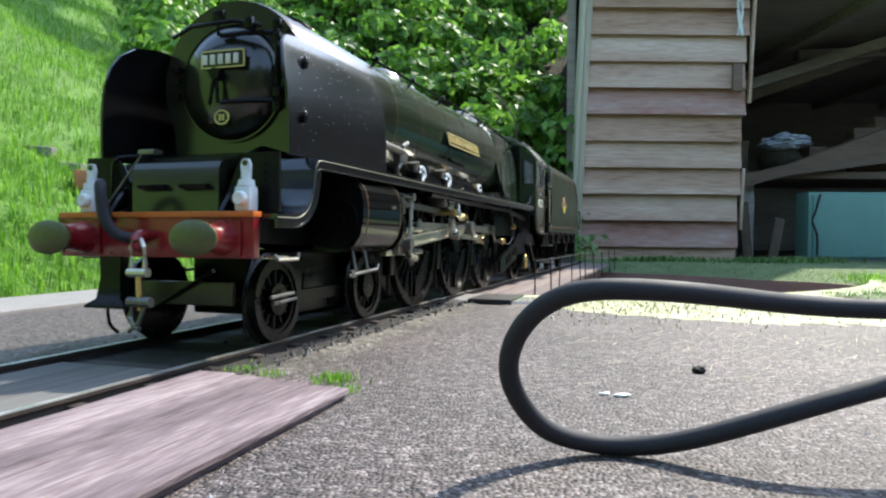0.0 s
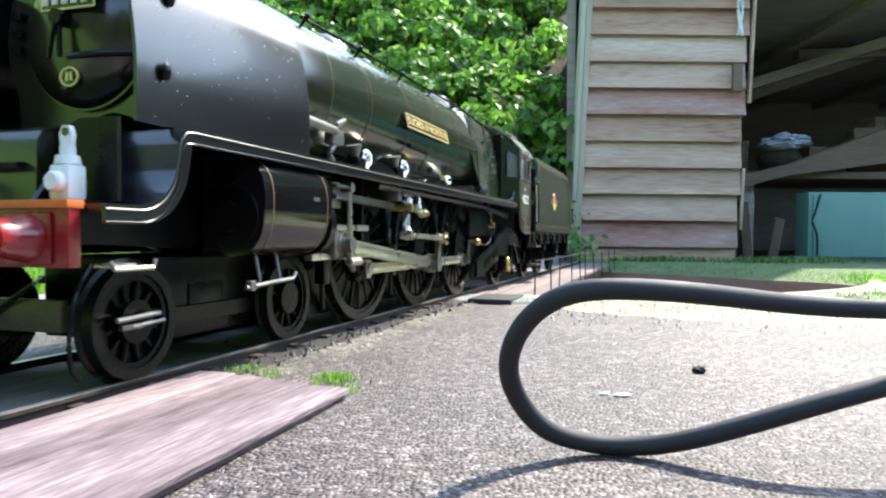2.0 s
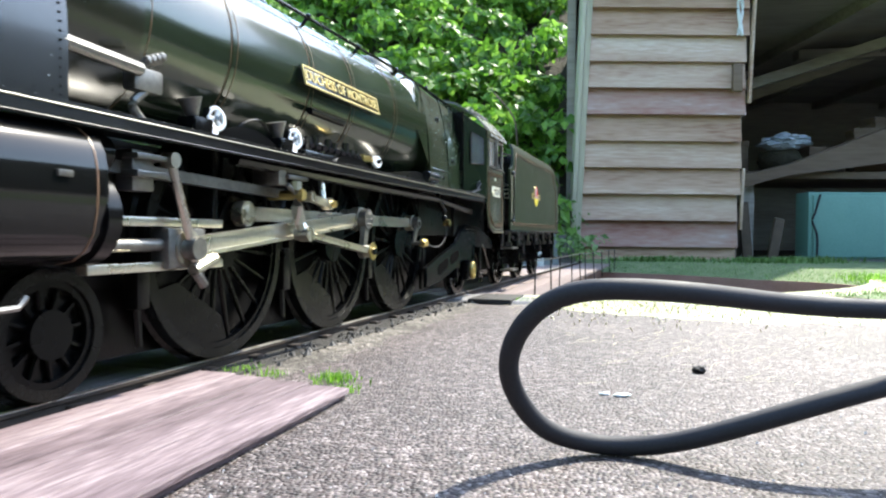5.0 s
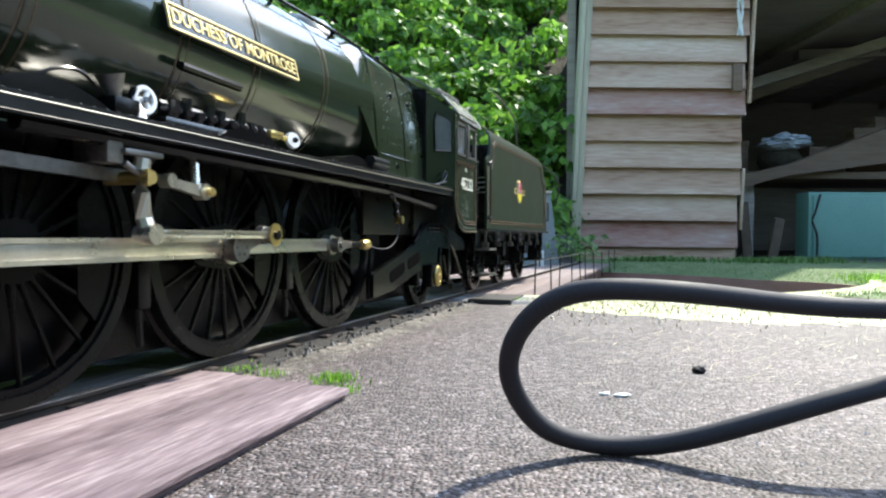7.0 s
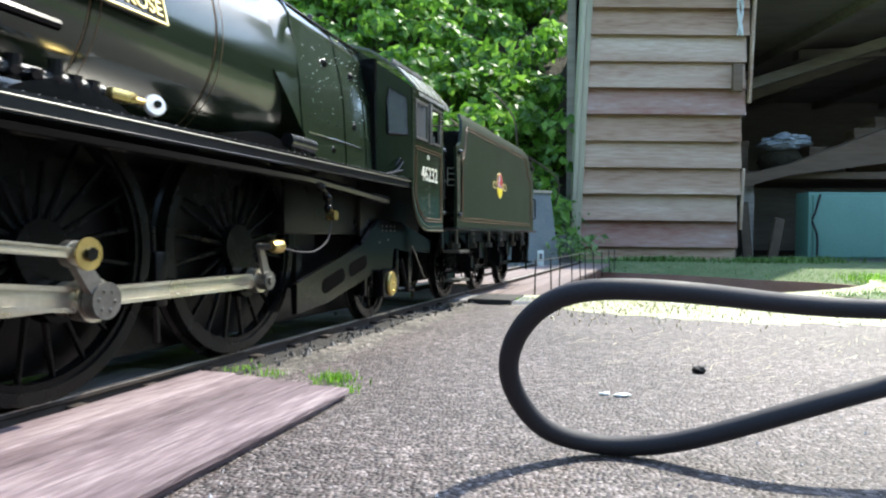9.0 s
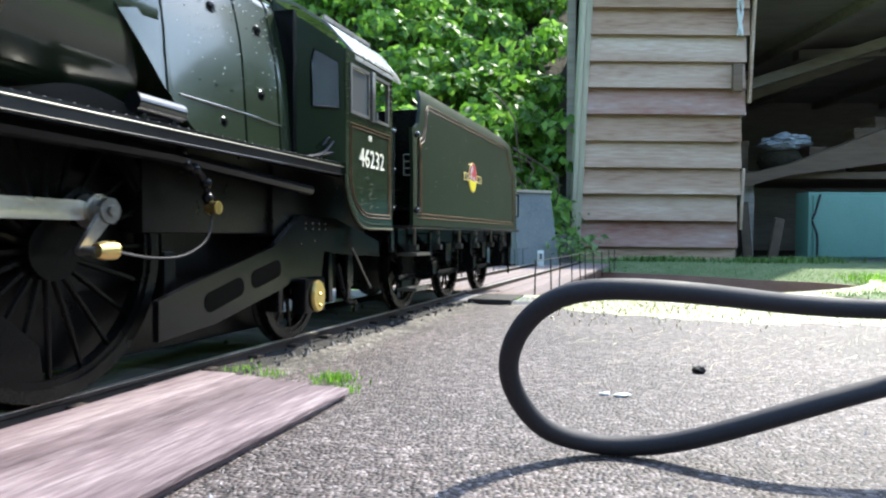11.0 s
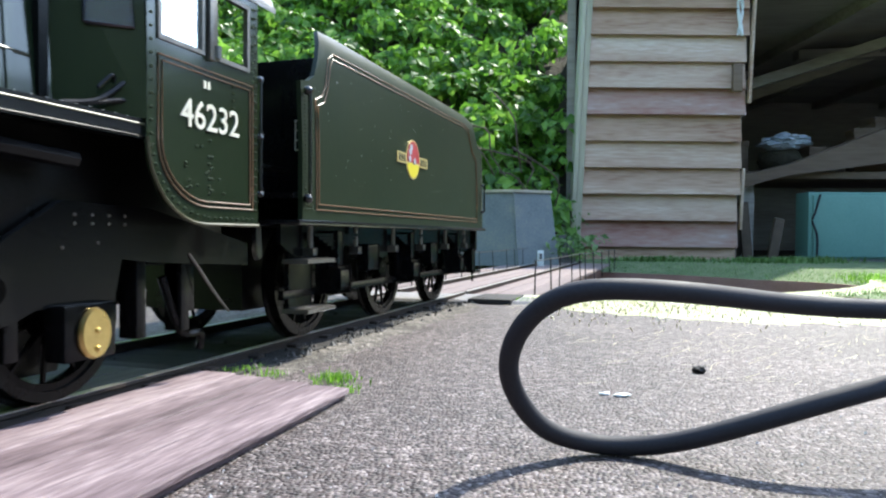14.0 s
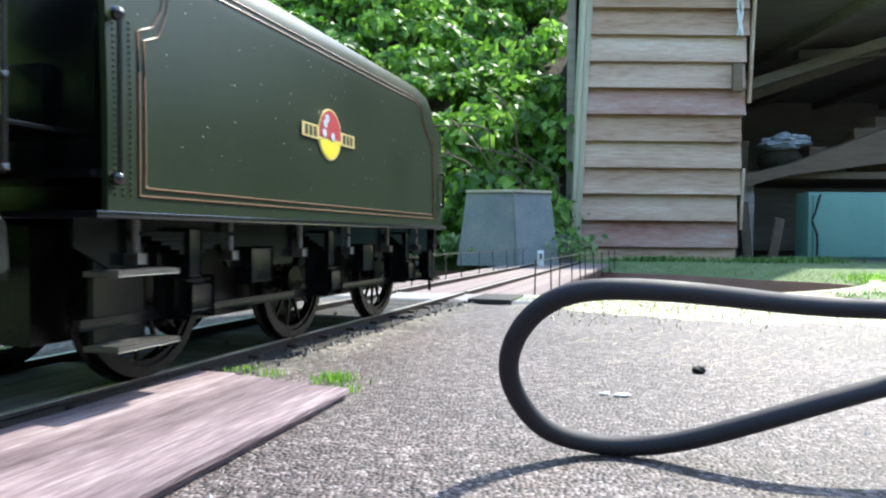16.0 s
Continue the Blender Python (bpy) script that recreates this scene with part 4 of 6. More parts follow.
# main frames
for s in (-1, 1):
    bm = B()
    prism(bm, [(-.33, 1.10), (.0, 1.06), (.4, 1.06), (1.2, 1.02), (2.2, 1.02), (3.3, .72), (10.2, .72), (11.0, .80), (11.0, 1.55), (1.2, 1.9), (-.33, 1.33)], s * .58 - .025, s * .58 + .025)
    lp("main_frame", bm, "grime")
bm = B()
for x in (.9, 3.5, 5.8, 8.0, 10.3):
    box(bm, x - .05, x + .05, -.56, .56, 1.12 if x < 1 else .9, 1.6)
box(bm, 9.9, 12.0, -.85, .85, 1.15, 1.98, .03)
box(bm, 3.6, 10, -.5, .5, 1.35, 1.9)
lp("frame_stretcher", bm, "grime")
bm = B()
prism(bm, [(9.9, .62), (10.4, .75), (11.55, 1.02), (12.1, 1.36), (12.9, 1.34), (14.2, 1.06), (14.2, .86), (13.0, .92), (12.62, .96), (12.55, .66), (11.9, .66), (11.75, .60), (10.6, .36), (9.9, .30)], -1.0, -.94)
tf = lp("trailing_frame", bm, "satin", label="plate frame over the trailing truck")
# solid pads coloured dark as open slots; no hole is cut
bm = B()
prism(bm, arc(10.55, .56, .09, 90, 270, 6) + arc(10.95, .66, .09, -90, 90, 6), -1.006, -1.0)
part("slot_shade_pad", bm, "slotshade", tf, "", SC)
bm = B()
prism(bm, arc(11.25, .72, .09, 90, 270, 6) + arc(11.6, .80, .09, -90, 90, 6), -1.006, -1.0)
part("slot_shade_pad", bm, "slotshade", tf, "", SC)
bm = B()
prism(bm, [(9.9, .30), (14.2, .86), (14.2, 1.06), (9.9, 1.2)], .94, 1.0)
part("far_plate", bm, "grime", tf, "", SC)
bm = B()
rivets(bm, [(x, -1.0, z) for x in (12.2, 12.35, 12.5, 12.65) for z in (1.27, 1.21)] + [(12.1, -1.0, 1.05), (12.4, -1.0, 1.08)], .018, (0, -1, 0))
part("bolt_heads", bm, "dull", tf, "", SC)
bm = B()
box(bm, 12.02, 12.46, -1.10, -.92, .30, .68, .03)
ab = lp("axlebox", bm, "satin", label="axlebox with polished oval brass cover")
bm = B()
lathe(bm, [(0, .0001), (0, .125), (.03, .135), (.05, .125)], 24, pose(12.24, -1.15, .48, 0, 0, 90) @ Matrix.Diagonal((1, .95, 1.28, 1)))
for z in (.38, .5):
    bmesh.ops.create_icosphere(bm, subdivisions=1, radius=.022, matrix=pose(12.24, -1.155, z))
part("axlebox_cover", bm, "brass", ab, "", SC)
bm = B()
for x in (11.75, 12.85):
    bm = B()
    box(bm, x - .05, x + .05, -.97, -.80, .35, 1.05, .01)
    lp("frame_bracket", bm, "satin")
bm = B()
box(bm, 13.3, 13.4, -.97, -.80, .35, 1.05, .01)
tube(bm, smooth_path([(13.15, -.9, .8), (13.35, -.92, .35), (13.6, -.92, .30), (13.62, -.9, .16)], 5), .035, 8)
box(bm, 13.3, 13.5, -.95, -.8, .5, .95, .02)
lp("injector", bm, "satin", label="black injector body and pipes under the cab")
bm = B()
tube(bm, smooth_path([(13.36, -1.0, .98), (13.46, -1.02, .86), (13.66, -1.03, .64), (13.86, -1.03, .46)], 5), .012, 8)
lp("delivery_pipe", bm, "dull", label="bent bright steel pipe under the cab")

# cylinders
for s in (-1, 1):
    bm = B()
    outline = [(.70, .95), (1.02, .94), (1.15, .965), (1.25, 1.03), (1.32, 1.14), (1.35, 1.28), (1.36, 1.42), (1.355, 1.54), (1.33, 1.66), (1.28, 1.75), (1.2, 1.81), (1.1, 1.84), (.7, 1.86)]
    loft(bm, [[(x, s * y, z) for y, z in outline] for x in (1.48, 2.75)])
    cy = lp("cylinder", bm, "cylinder", label="black lined cylinder casing")
    for x in (1.62, 2.66):
        bm = B()
        loft(bm, [[(xx, s * (y + .004 * (y > .8)), z) for y, z in outline] for xx in (x - .006, x + .006)])
        part("lining", bm, "lining", cy, "", SC)
    bm = B()
    rod(bm, (1.46, s * 1.0, 1.30), (1.56, s * 1.0, 1.30), .29, 28, .33)
    rod(bm, (1.40, s * 1.0, 1.30), (1.47, s * 1.0, 1.30), .14, 18)
    rod(bm, (1.42, s * .98, 1.70), (1.56, s * .98, 1.70), .12, 20)
    part("front_cover", bm, "grime", cy, "", SC)
    bm = B()
    rod(bm, (2.74, s * 1.04, 1.25), (2.86, s * 1.04, 1.25), .33, 28)
    rod(bm, (2.86, s * 1.04, 1.03 + .02), (2.98, s * 1.04, 1.05), .1, 14)
    rod(bm, (2.74, s * 1.0, 1.70), (3.05, s * 1.0, 1.70), .13, 18)
    rivets(bm, [(2.87, s * 1.04 + .27 * math.cos(a), 1.25 + .27 * math.sin(a)) for a in np.linspace(0, 6.28, 13)], .02, (1, 0, 0))
    part("rear_cover", bm, "satin", cy, "", SC)
    bm = B()
    tube(bm, [(1.42, s * 1.2, .67), (1.87, s * 1.22, .70), (2.22, s * 1.2, .71), (2.28, s * 1.2, .77)], .022, 6)
    box(bm, 1.46, 1.54, s * 1.2 - .03, s * 1.2 + .03, .64, .73, .01)
    rod(bm, (1.72, s * 1.15, .71), (1.72, s * 1.1, .95), .02, 6)
    rod(bm, (2.07, s * 1.15, .71), (2.07, s * 1.1, .95), .02, 6)
    part("drain_gear", bm, "dull", cy, "", SC)
    bm = B()
    for z in (.86, 1.20):
        box(bm, 2.86, 4.35, s * 1.02 - .05, s * 1.02 + .05, z, z + .07, .01)
    part("slide_bar", bm, "steel", cy, "", SC)
    bm = B()
    box(bm, 4.33, 4.40, s * .98, s * .72, .84, 1.9, .01)
    part("slide_bar_bracket", bm, "satin", cy, "", SC)
bm = B()
box(bm, 2.35, 2.46, -1.375, -1.33, 1.48, 1.52, .005)
lp("cylinder_plate", bm, "dull")


# wheels
def wheel(r, spokes, width, hub, rim, crank=0.0):
    """A spoked wheel in the x, z plane, its face towards -y."""
    bm = B()
    prof = [(width * .5, r - rim), (width * .5, r + .03), (width * .35, r + .035), (width * .2, r), (-width * .5, r - .012), (-width * .5, r - rim)]
    lathe(bm, prof, 48, pose(0, 0, 0, 0, 0, 90), True)
    tyre = bm
    bs = B()
    lathe(bs, [(-width * .55, .0001), (-width * .55, hub), (width * .5, hub), (width * .5, .0001)], 24, pose(0, 0, 0, 0, 0, 90))
    for k in range(spokes):
        a = 2 * math.pi * k / spokes + .1
        c, s = math.cos(a), math.sin(a)
        rod(bs, (c * hub * .8, 0, s * hub * .8), (c * (r - rim * .9), 0, s * (r - rim * .9)), max(.024, r * .027), 6, max(.018, r * .02))
    lathe(bs, [(-width * .35, r - rim - .05), (-width * .35, r - rim + .01), (width * .4, r - rim + .01), (width * .4, r - rim - .05)], 40, pose(0, 0, 0, 0, 0, 90), True)
    if r < .5:
        lathe(bs, [(width * .2, .0001), (width * .2, r - rim), (width * .3, r - rim), (width * .3, .0001)], 32, pose(0, 0, 0, 0, 0, 90))
    if crank:
        secs = []
        for y in (-width * .62, width * .3):
            secs.append([(x, y, z) for x, z in arc(-crank, 0, .17, 90, 270, 8) + arc(0, 0, hub, -90, 90, 8)])
        loft(bs, secs)
    return tyre, bs


WHEELS = []


def wheelset(owner, x, r, spokes, width, hub, rim, y, crank=0.0, weight=0):
    axle = part("wheelset", rod_mesh((0, -y, 0), (0, y, 0), .1), "grime", owner, "", SC, pose(x * SC, 0, r * SC))
    for s in (-1, 1):
        t, b = wheel(r, spokes, width, hub, rim, crank)
        for q in (t, b):
            bmesh.ops.transform(q, matrix=pose(0, s * y, 0) @ Matrix.Diagonal((1, -s, 1, 1)), verts=q.verts)
        if weight:
            loft(b, [[(px, s * y + dy, pz) for px, pz in arc(0, 0, r - rim, -38, 38, 10) + [(r * .52, r * .34), (r * .52, -r * .34)]] for dy in (-width * .2, width * .2)])
        part("tyre", t, "tyre", axle, "", SC)
        part("spokes", b, "spoke", axle, "", SC)
    WHEELS.append((axle, x, r))
    return axle


def rod_mesh(a, b, r):
    bm = B()
    rod(bm, a, b, r, 12)
    return bm


for x in BOGIE:
    wheelset(loco, x, RB, 12, .13, .17, .09, .76)
drv = [wheelset(loco, x, RD, 20, .14, .21, .10, .76, CRANK, 1) for x in DRIVERS]
wheelset(loco, TRAIL, RT, 10, .13, .13, .08, .76)
for x in TWHEELS:
    wheelset(tender, x, RW, 12, .13, .15, .09, .76)
for i, a in enumerate(drv):
    bm = B()
    rod(bm, (-CRANK, -.84, 0), (-CRANK, -1.03 if i != 1 else -1.17, 0), .06, 16)
    rod(bm, (-CRANK, -.99, 0), (-CRANK, -1.02, 0), .085, 6)
    part("crank_pin", bm, "steel", a, "", SC)
# return crank on the middle driver: its upper pin stands behind the crank pin
RET = (.03, .11)
bm = B()
ra = math.degrees(math.atan2(RET[1], RET[0] + CRANK))
loft(bm, [[(x, y, z) for x, z in arc(-CRANK, 0, .065, ra + 90, ra + 270, 8) + arc(RET[0], RET[1], .05, ra - 90, ra + 90, 8)] for y in (-1.17, -1.23)])
rod(bm, (-CRANK, -1.15, 0), (-CRANK, -1.245, 0), .125, 22)
rivets(bm, [(-CRANK + .07 * math.cos(a), -1.25, .07 * math.sin(a)) for a in np.linspace(0, 5.24, 6)], .018, (0, -1, 0))
rod(bm, (RET[0], -1.17, RET[1]), (RET[0], -1.235, RET[1]), .085, 18)
rod(bm, (RET[0], -1.15, RET[1]), (RET[0], -1.33, RET[1]), .06, 14)
part("return_crank", bm, "dull", drv[1], "", SC)


def fluted_rod(pins, y, h, mat, name, label, ends=.12):
    """A flat rod through pins along x, at z 0, with bosses and a sunk face."""
    bm = B()
    a, b = pins[0], pins[-1]
    box(bm, a, b, y - .03, y + .03, -h / 2, h / 2, .01)
    for z in (-h * .42, h * .42):
        box(bm, a + .15, b - .15, y - .045, y + .045, z - h * .1, z + h * .1)
    for p in pins:
        rod(bm, (p, y - .055, 0), (p, y + .055, 0), ends, 20)
    return part(name, bm, mat, loco, label, SC)


coupling = fluted_rod([0, 2.21, 4.42], -.94, .13, "steel", "coupling_rod", "bright fluted steel coupling rod")
CON = 6.88 - 3.62
connecting = fluted_rod([0, CON], -1.09, .16, "steel", "connecting_rod", "bright fluted steel connecting rod", .15)
bm = B()
box(bm, -.22, .22, -1.13, -.95, -.16, .16, .02)
rod(bm, (-1.2, -1.04, .03), (0, -1.04, .03), .05, 12)
tube(bm, [(0, -1.16, .0), (.02, -1.2, -.2), (.10, -1.2, -.30)], .04, 8)
rod(bm, (-.02, -1.15, 0), (-.02, -1.26, 0), .09, 14)
crosshead = part("crosshead", bm, "dull", loco, "steel crosshead and piston rod", SC)
ECC = 1.55
eccentric = fluted_rod([-ECC, 0], -1.28, .065, "steel", "eccentric_rod", "slim bright steel eccentric rod", .075)
bm = B()
rod(bm, (0, -1.33, 0), (0, -1.345, 0), .105, 20)
part("rod_end", bm, "brass", eccentric, "brass-bushed rod end", SC)
bm = B()
rod(bm, (0, -1.34, 0), (0, -1.375, 0), .045, 6)
part("end_nut", bm, "satin", eccentric, "", SC)
# expansion link on its bracket, lifting arm and radius rod
LINK = (5.34, 1.53)
bm = B()
tube(bm, [(.02, 0, .14), (.0, 0, .06), (-.01, 0, -.10), (0, -.01, -.28), (0, -.05, -.38)], .06, 8)
rod(bm, (0, -.09, -.39), (0, .05, -.39), .06, 14)
link = part("expansion_link", bm, "steel", loco, "curved expansion link", SC)
bm = B()
box(bm, 5.05, 5.20, -1.2, -.9, 1.62, 1.92, .02)
box(bm, 5.17, 5.55, -1.24, -1.16, 1.69, 1.73, .012)
rod(bm, (5.20, -1.2, 1.63), (5.37, -1.22, 1.54), .025, 8)
lb = lp("link_bracket", bm, "dull")
bm = B()
rod(bm, (5.36, -1.30, 1.54), (5.36, -.9, 1.54), .05, 12)
for z in (1.50, 1.58):
    rod(bm, (5.33, -1.30, z), (5.33, -1.24, z), .022, 8)
part("trunnion", bm, "brass", lb, "oily brass trunnion", SC)
bm = B()
prism(bm, [(5.58, 1.515), (5.62, 1.565), (6.02, 1.525), (6.07, 1.48), (6.02, 1.435), (5.60, 1.50)], -1.24, -1.18)
rod(bm, (6.02, -1.26, 1.48), (6.02, -1.16, 1.48), .065, 16)
rod(bm, (5.62, -1.26, 1.54), (5.62, -1.16, 1.54), .055, 14)
rod(bm, (6.02, -1.16, 1.5), (6.08, -1.08, 1.9), .035, 8)
la = lp("lifting_arm", bm, "steel")
bm = B()
rod(bm, (6.05, -1.30, 1.48), (6.05, -1.26, 1.48), .035, 8)
part("arm_pin", bm, "brass", la, "", SC)
bm = B()
prism(bm, [(3.05, 1.67), (5.42, 1.60), (5.42, 1.51), (3.05, 1.58)], -1.04, -.97)
box(bm, 3.2, 3.42, -1.14, -.98, 1.45, 1.75, .02)
lp("radius_rod", bm, "dull")
bm = B()
rod(bm, (0, -1.17, .05), (0, -1.19, -.87), .035, 8)
rod(bm, (0, -1.12, .0), (0, -1.22, .0), .06, 12)
rod(bm, (-.06, -1.2, -.87), (.22, -1.2, -.87), .05, 10)
combo = lp("combination_lever", bm, "steel")
bm = B()
box(bm, 3.18, 3.5, -1.2, -1.05, 1.55, 1.6, .01)
box(bm, 3.18, 3.5, -1.2, -1.05, 1.68, 1.72, .01)
lp("valve_guide", bm, "dull")
# oil pipe to the rear crank pin and its brass unions
bm = B()
tube(bm, smooth_path([(9.98, -1.15, 1.80), (10.02, -1.18, 1.68), (10.2, -1.17, 1.62), (10.28, -1.17, 1.5), (10.28, -1.17, 1.38)], 6), .03, 8)
for p in ((9.98, -1.15, 1.78), (10.1, -1.18, 1.66), (10.26, -1.17, 1.56), (10.28, -1.17, 1.44)):
    bmesh.ops.create_icosphere(bm, subdivisions=2, radius=.05, matrix=Matrix.Translation(p))
lp("relief_pipe", bm, "satin")
bm = B()
lathe(bm, [(-.06, .0001), (-.06, .055), (.05, .055), (.05, .0001)], 16, pose(10.30, -1.20, 1.36, 0, 0, 90))
lp("brass_union", bm, "brass")
bm = B()
tube(bm, smooth_path([(10.30, -1.2, 1.29), (10.22, -1.2, 1.10), (9.95, -1.2, .98), (9.6, -1.2, .97), (9.25, -1.2, 1.02)], 7), .010, 6)
lp("speed_cable", bm, "rubber", label="thin black drive cable under the footplate")
bm = B()
lathe(bm, [(-.08, .0001), (-.08, .05), (-.02, .065), (.07, .065), (.07, .0001)], 12, pose(9.16, -1.2, 1.03))
lp("cable_union", bm, "brass")
bm = B()
loft(bm, [[(x, y, z) for x, z in arc(-CRANK, 0, .06, 90, 270, 8) + arc(0, 0, .035, -90, 90, 8)] for y in (-1.05, -1.08)])
rod(bm, (-CRANK, -1.0, 0), (-CRANK, -1.095, 0), .09, 18)
rod(bm, (0, -1.04, 0), (0, -1.2, 0), .03, 10)
rod(bm, (-CRANK, -1.0, 0), (-CRANK, -1.12, 0), .04, 6)
part("speed_lever", bm, "dull", drv[2], "", SC)
# under-footplate reach rod
bm = B()
tube(bm, [(4.4, -1.15, 1.80), (9.8, -1.15, 1.74), (12.1, -1.1, 1.62)], .06, 8)
lp("reach_rod", bm, "satin")
# brake hangers and sand pipes
for x in (5.78, 7.99, 10.2, 3.62):
    bm = B()
    rod(bm, (x, -.76, 1.2), (x + .06, -.76, .25), .03, 6)
    box(bm, x - .04, x + .1, -.84, -.70, .55, 1.0, .02)
    lp("brake_hanger", bm, "grime")
# splashers and footplate fittings
for x in (4.67, 6.88, 9.09):
    bm = B()
    secs = []
    for y in (-.78, -1.12):
        secs.append([(px, y, pz) for px, pz in arc(x, 1.05, 1.06, 60, 120, 12)] + [(x - .5, y, 1.93), (x + .5, y, 1.93)])
    loft(bm, secs)
    lp("splasher", bm, "satin")
for x in (4.05, 5.35):
    bm = B()
    box(bm, x - .16, x + .08, -1.14, -.96, 1.945, 2.10, .02)
    rod(bm, (x + .06, -1.05, 2.0), (x + .1, -1.06, 2.2), .03, 8)
    lb = lp("mechanical_lubricator", bm, "satin", label="black lubricator box with white-faced wheel")
    bm = B()
    tilt = pose(x + .16, -1.10, 2.12, 0, 10, 70) @ Matrix.Diagonal((1, .85, 1.05, 1))
    lathe(bm, [(-.015, .068), (-.02, .08), (-.015, .105), (.015, .105), (.02, .08), (.015, .068)], 22, tilt, True)
    for k in range(3):
        rod(bm, tilt @ Vector((0, 0, 0)), tilt @ Vector((0, .075 * math.cos(k * 2.09), .075 * math.sin(k * 2.09))), .02, 6)
    part("hand_wheel", bm, "gaugewhite", lb, "", SC)
    bm = B()
    rod(bm, tilt @ Vector((.03, 0, 0)), tilt @ Vector((-.03, 0, 0)), .022, 8)
    part("wheel_boss", bm, "black", lb, "", SC)
    bm = B()
    rod(bm, (x + .1, -1.08, 1.95), (x + .1, -1.08, 2.10), .09, 14, .03)
    part("filler", bm, "gaugewhite", lb, "", SC)
    bm = B()
    rod(bm, (x - .08, -1.06, 2.06), (x - .13, -1.06, 2.25), .03, 16, .10)
    part("funnel", bm, "dull", lb, "polished metal filling funnel", SC)
bm = B()
box(bm, 5.75, 7.25, -1.10, -.92, 1.95, 2.05, .02)
for k in range(9):
    rod(bm, (5.9 + k * .15, -1.03, 2.04), (5.9 + k * .15, -1.05, 2.20 + .05 * math.sin(k * 2.3)), .045, 8)
    rod(bm, (5.85 + k * .15, -1.12, 2.10), (6.0 + k * .15, -1.0, 2.14), .03, 6)
rod(bm, (5.75, -1.0, 2.14), (7.2, -1.02, 2.12), .05, 10)
pump = lp("steam_ejector", bm, "black", label="cluster of black pipework and valves on the footplate")
bm = B()
box(bm, 7.22, 7.46, -1.10, -.98, 2.08, 2.16, .02)
rod(bm, (7.46, -1.04, 2.12), (7.58, -1.04, 2.12), .03, 8)
part("brass_valve", bm, "brass", pump, "", SC)
bm = B()
lathe(bm, [(-.015, .0001), (-.015, .08), (.02, .085), (.02, .0001)], 18, pose(7.66, -1.08, 2.11, 0, 10, 70))
dial = part("dial", bm, "gaugewhite", pump, "", SC)
bm = B()
rod(bm, (7.65, -1.11, 2.11), (7.64, -1.125, 2.11), .03, 12)
rod(bm, (7.65, -1.05, 2.11), (7.66, -1.03, 1.95), .02, 8)
part("dial_stand", bm, "black", pump, "", SC)
bm = B()
tube(bm, [(2.6, -1.12, 2.36), (3.3, -1.12, 2.33)], .05, 10)
for k in range(8):
    bmesh.ops.create_icosphere(bm, subdivisions=1, radius=.04, matrix=pose(3.4 + .05 * (k % 4), -1.1 + .03 * (k // 4), 2.42 - .1 * (k // 4) + .02 * k))
box(bm, 3.25, 3.55, -1.12, -1.0, 2.18, 2.36, .03)
tube(bm, smooth_path([(3.4, -1.08, 2.2), (3.3, -1.05, 2.08), (3.42, -1.05, 1.96)], 5), .035, 8)
lp("blower_valve", bm, "dull", label="bright steam pipe with valve cluster behind the deflector")
bm = B()
tube(bm, smooth_path([(4.6, -.98, 1.96), (4.7, -1.02, 2.15), (5.0, -1.03, 2.22), (5.3, -1.02, 2.0)], 6), .014, 6)
lp("oil_pipe", bm, "satin", label="thin bent oil pipe on the running board")
bm = B()
tube(bm, smooth_path([(10.0, -1.12, 1.95), (9.75, -1.1, 2.02), (9.4, -1.1, 1.96)], 6), .02, 6)
lp("oil_pipe", bm, "satin", label="thin bent oil pipe on the running board")
bm = B()
tube(bm, smooth_path([(11.95, -1.15, 1.96), (12.2, -1.2, 2.02), (12.42, -1.22, 2.18)], 6), .02, 6)
lp("oil_pipe", bm, "satin", label="thin bent oil pipe on the running board")
bm = B()
tube(bm, smooth_path([(12.1, -1.18, 1.98), (12.35, -1.22, 2.04), (12.45, -1.22, 2.05)], 6), .018, 6)
lp("oil_pipe", bm, "satin", label="thin bent oil pipe on the running board")
bm = B()
tube(bm, smooth_path([(12.2, -1.2, 2.1), (12.3, -1.22, 2.2), (12.32, -1.22, 2.16)], 6), .015, 6)
lp("oil_pipe", bm, "satin", label="thin bent oil pipe on the running board")
bm = B()
rod(bm, (9.5, -1.12, 2.09), (10.0, -1.12, 2.08), .075, 18)
for x in (9.6, 9.92):
    rod(bm, (x, -1.12, 1.94), (x, -1.12, 2.08), .03, 8)
lp("oil_box", bm, "black", label="glossy black cylindrical oil reservoir")
bm = B()
tube(bm, [(6.1, -.95, 2.52), (6.9, -.96, 2.50)], .04, 8)
lp("ejector_pipe", bm, "satin")

# drops of water on the painted plates, sparkle put into their pale colour
random.seed(31)
bm = B()
for k in range(80):
    x, z = random.uniform(.3, 2.5), 2.0 + 1.2 * random.random() ** .7
    y = -deflector_y(z) - .002
    rivets(bm, [(x, y, z)], random.uniform(.003, .007), (0, -1, .25))
for k in range(320):
    x, a = random.uniform(3.6, 9.4), random.uniform(.5, 1.5)
    r = .915 + .009 * (x - 3.6)
    rivets(bm, [(x, -r * math.cos(a), BZ - .02 + r * math.sin(a))], random.uniform(.004, .010), (0, -math.cos(a), math.sin(a)))
for k in range(120):
    x, z = random.uniform(10.1, 11.8), random.uniform(2.3, 3.4)
    rivets(bm, [(x, -(.985 - .022 * (x - 10)) + .17 * max(0, z - 2.53) ** 1.7, z)], random.uniform(.003, .009), (0, -1, .1))
tagged(lp("water_drops", bm, "drop"), "scattered pale rain drops on the paint", kind="stuff")

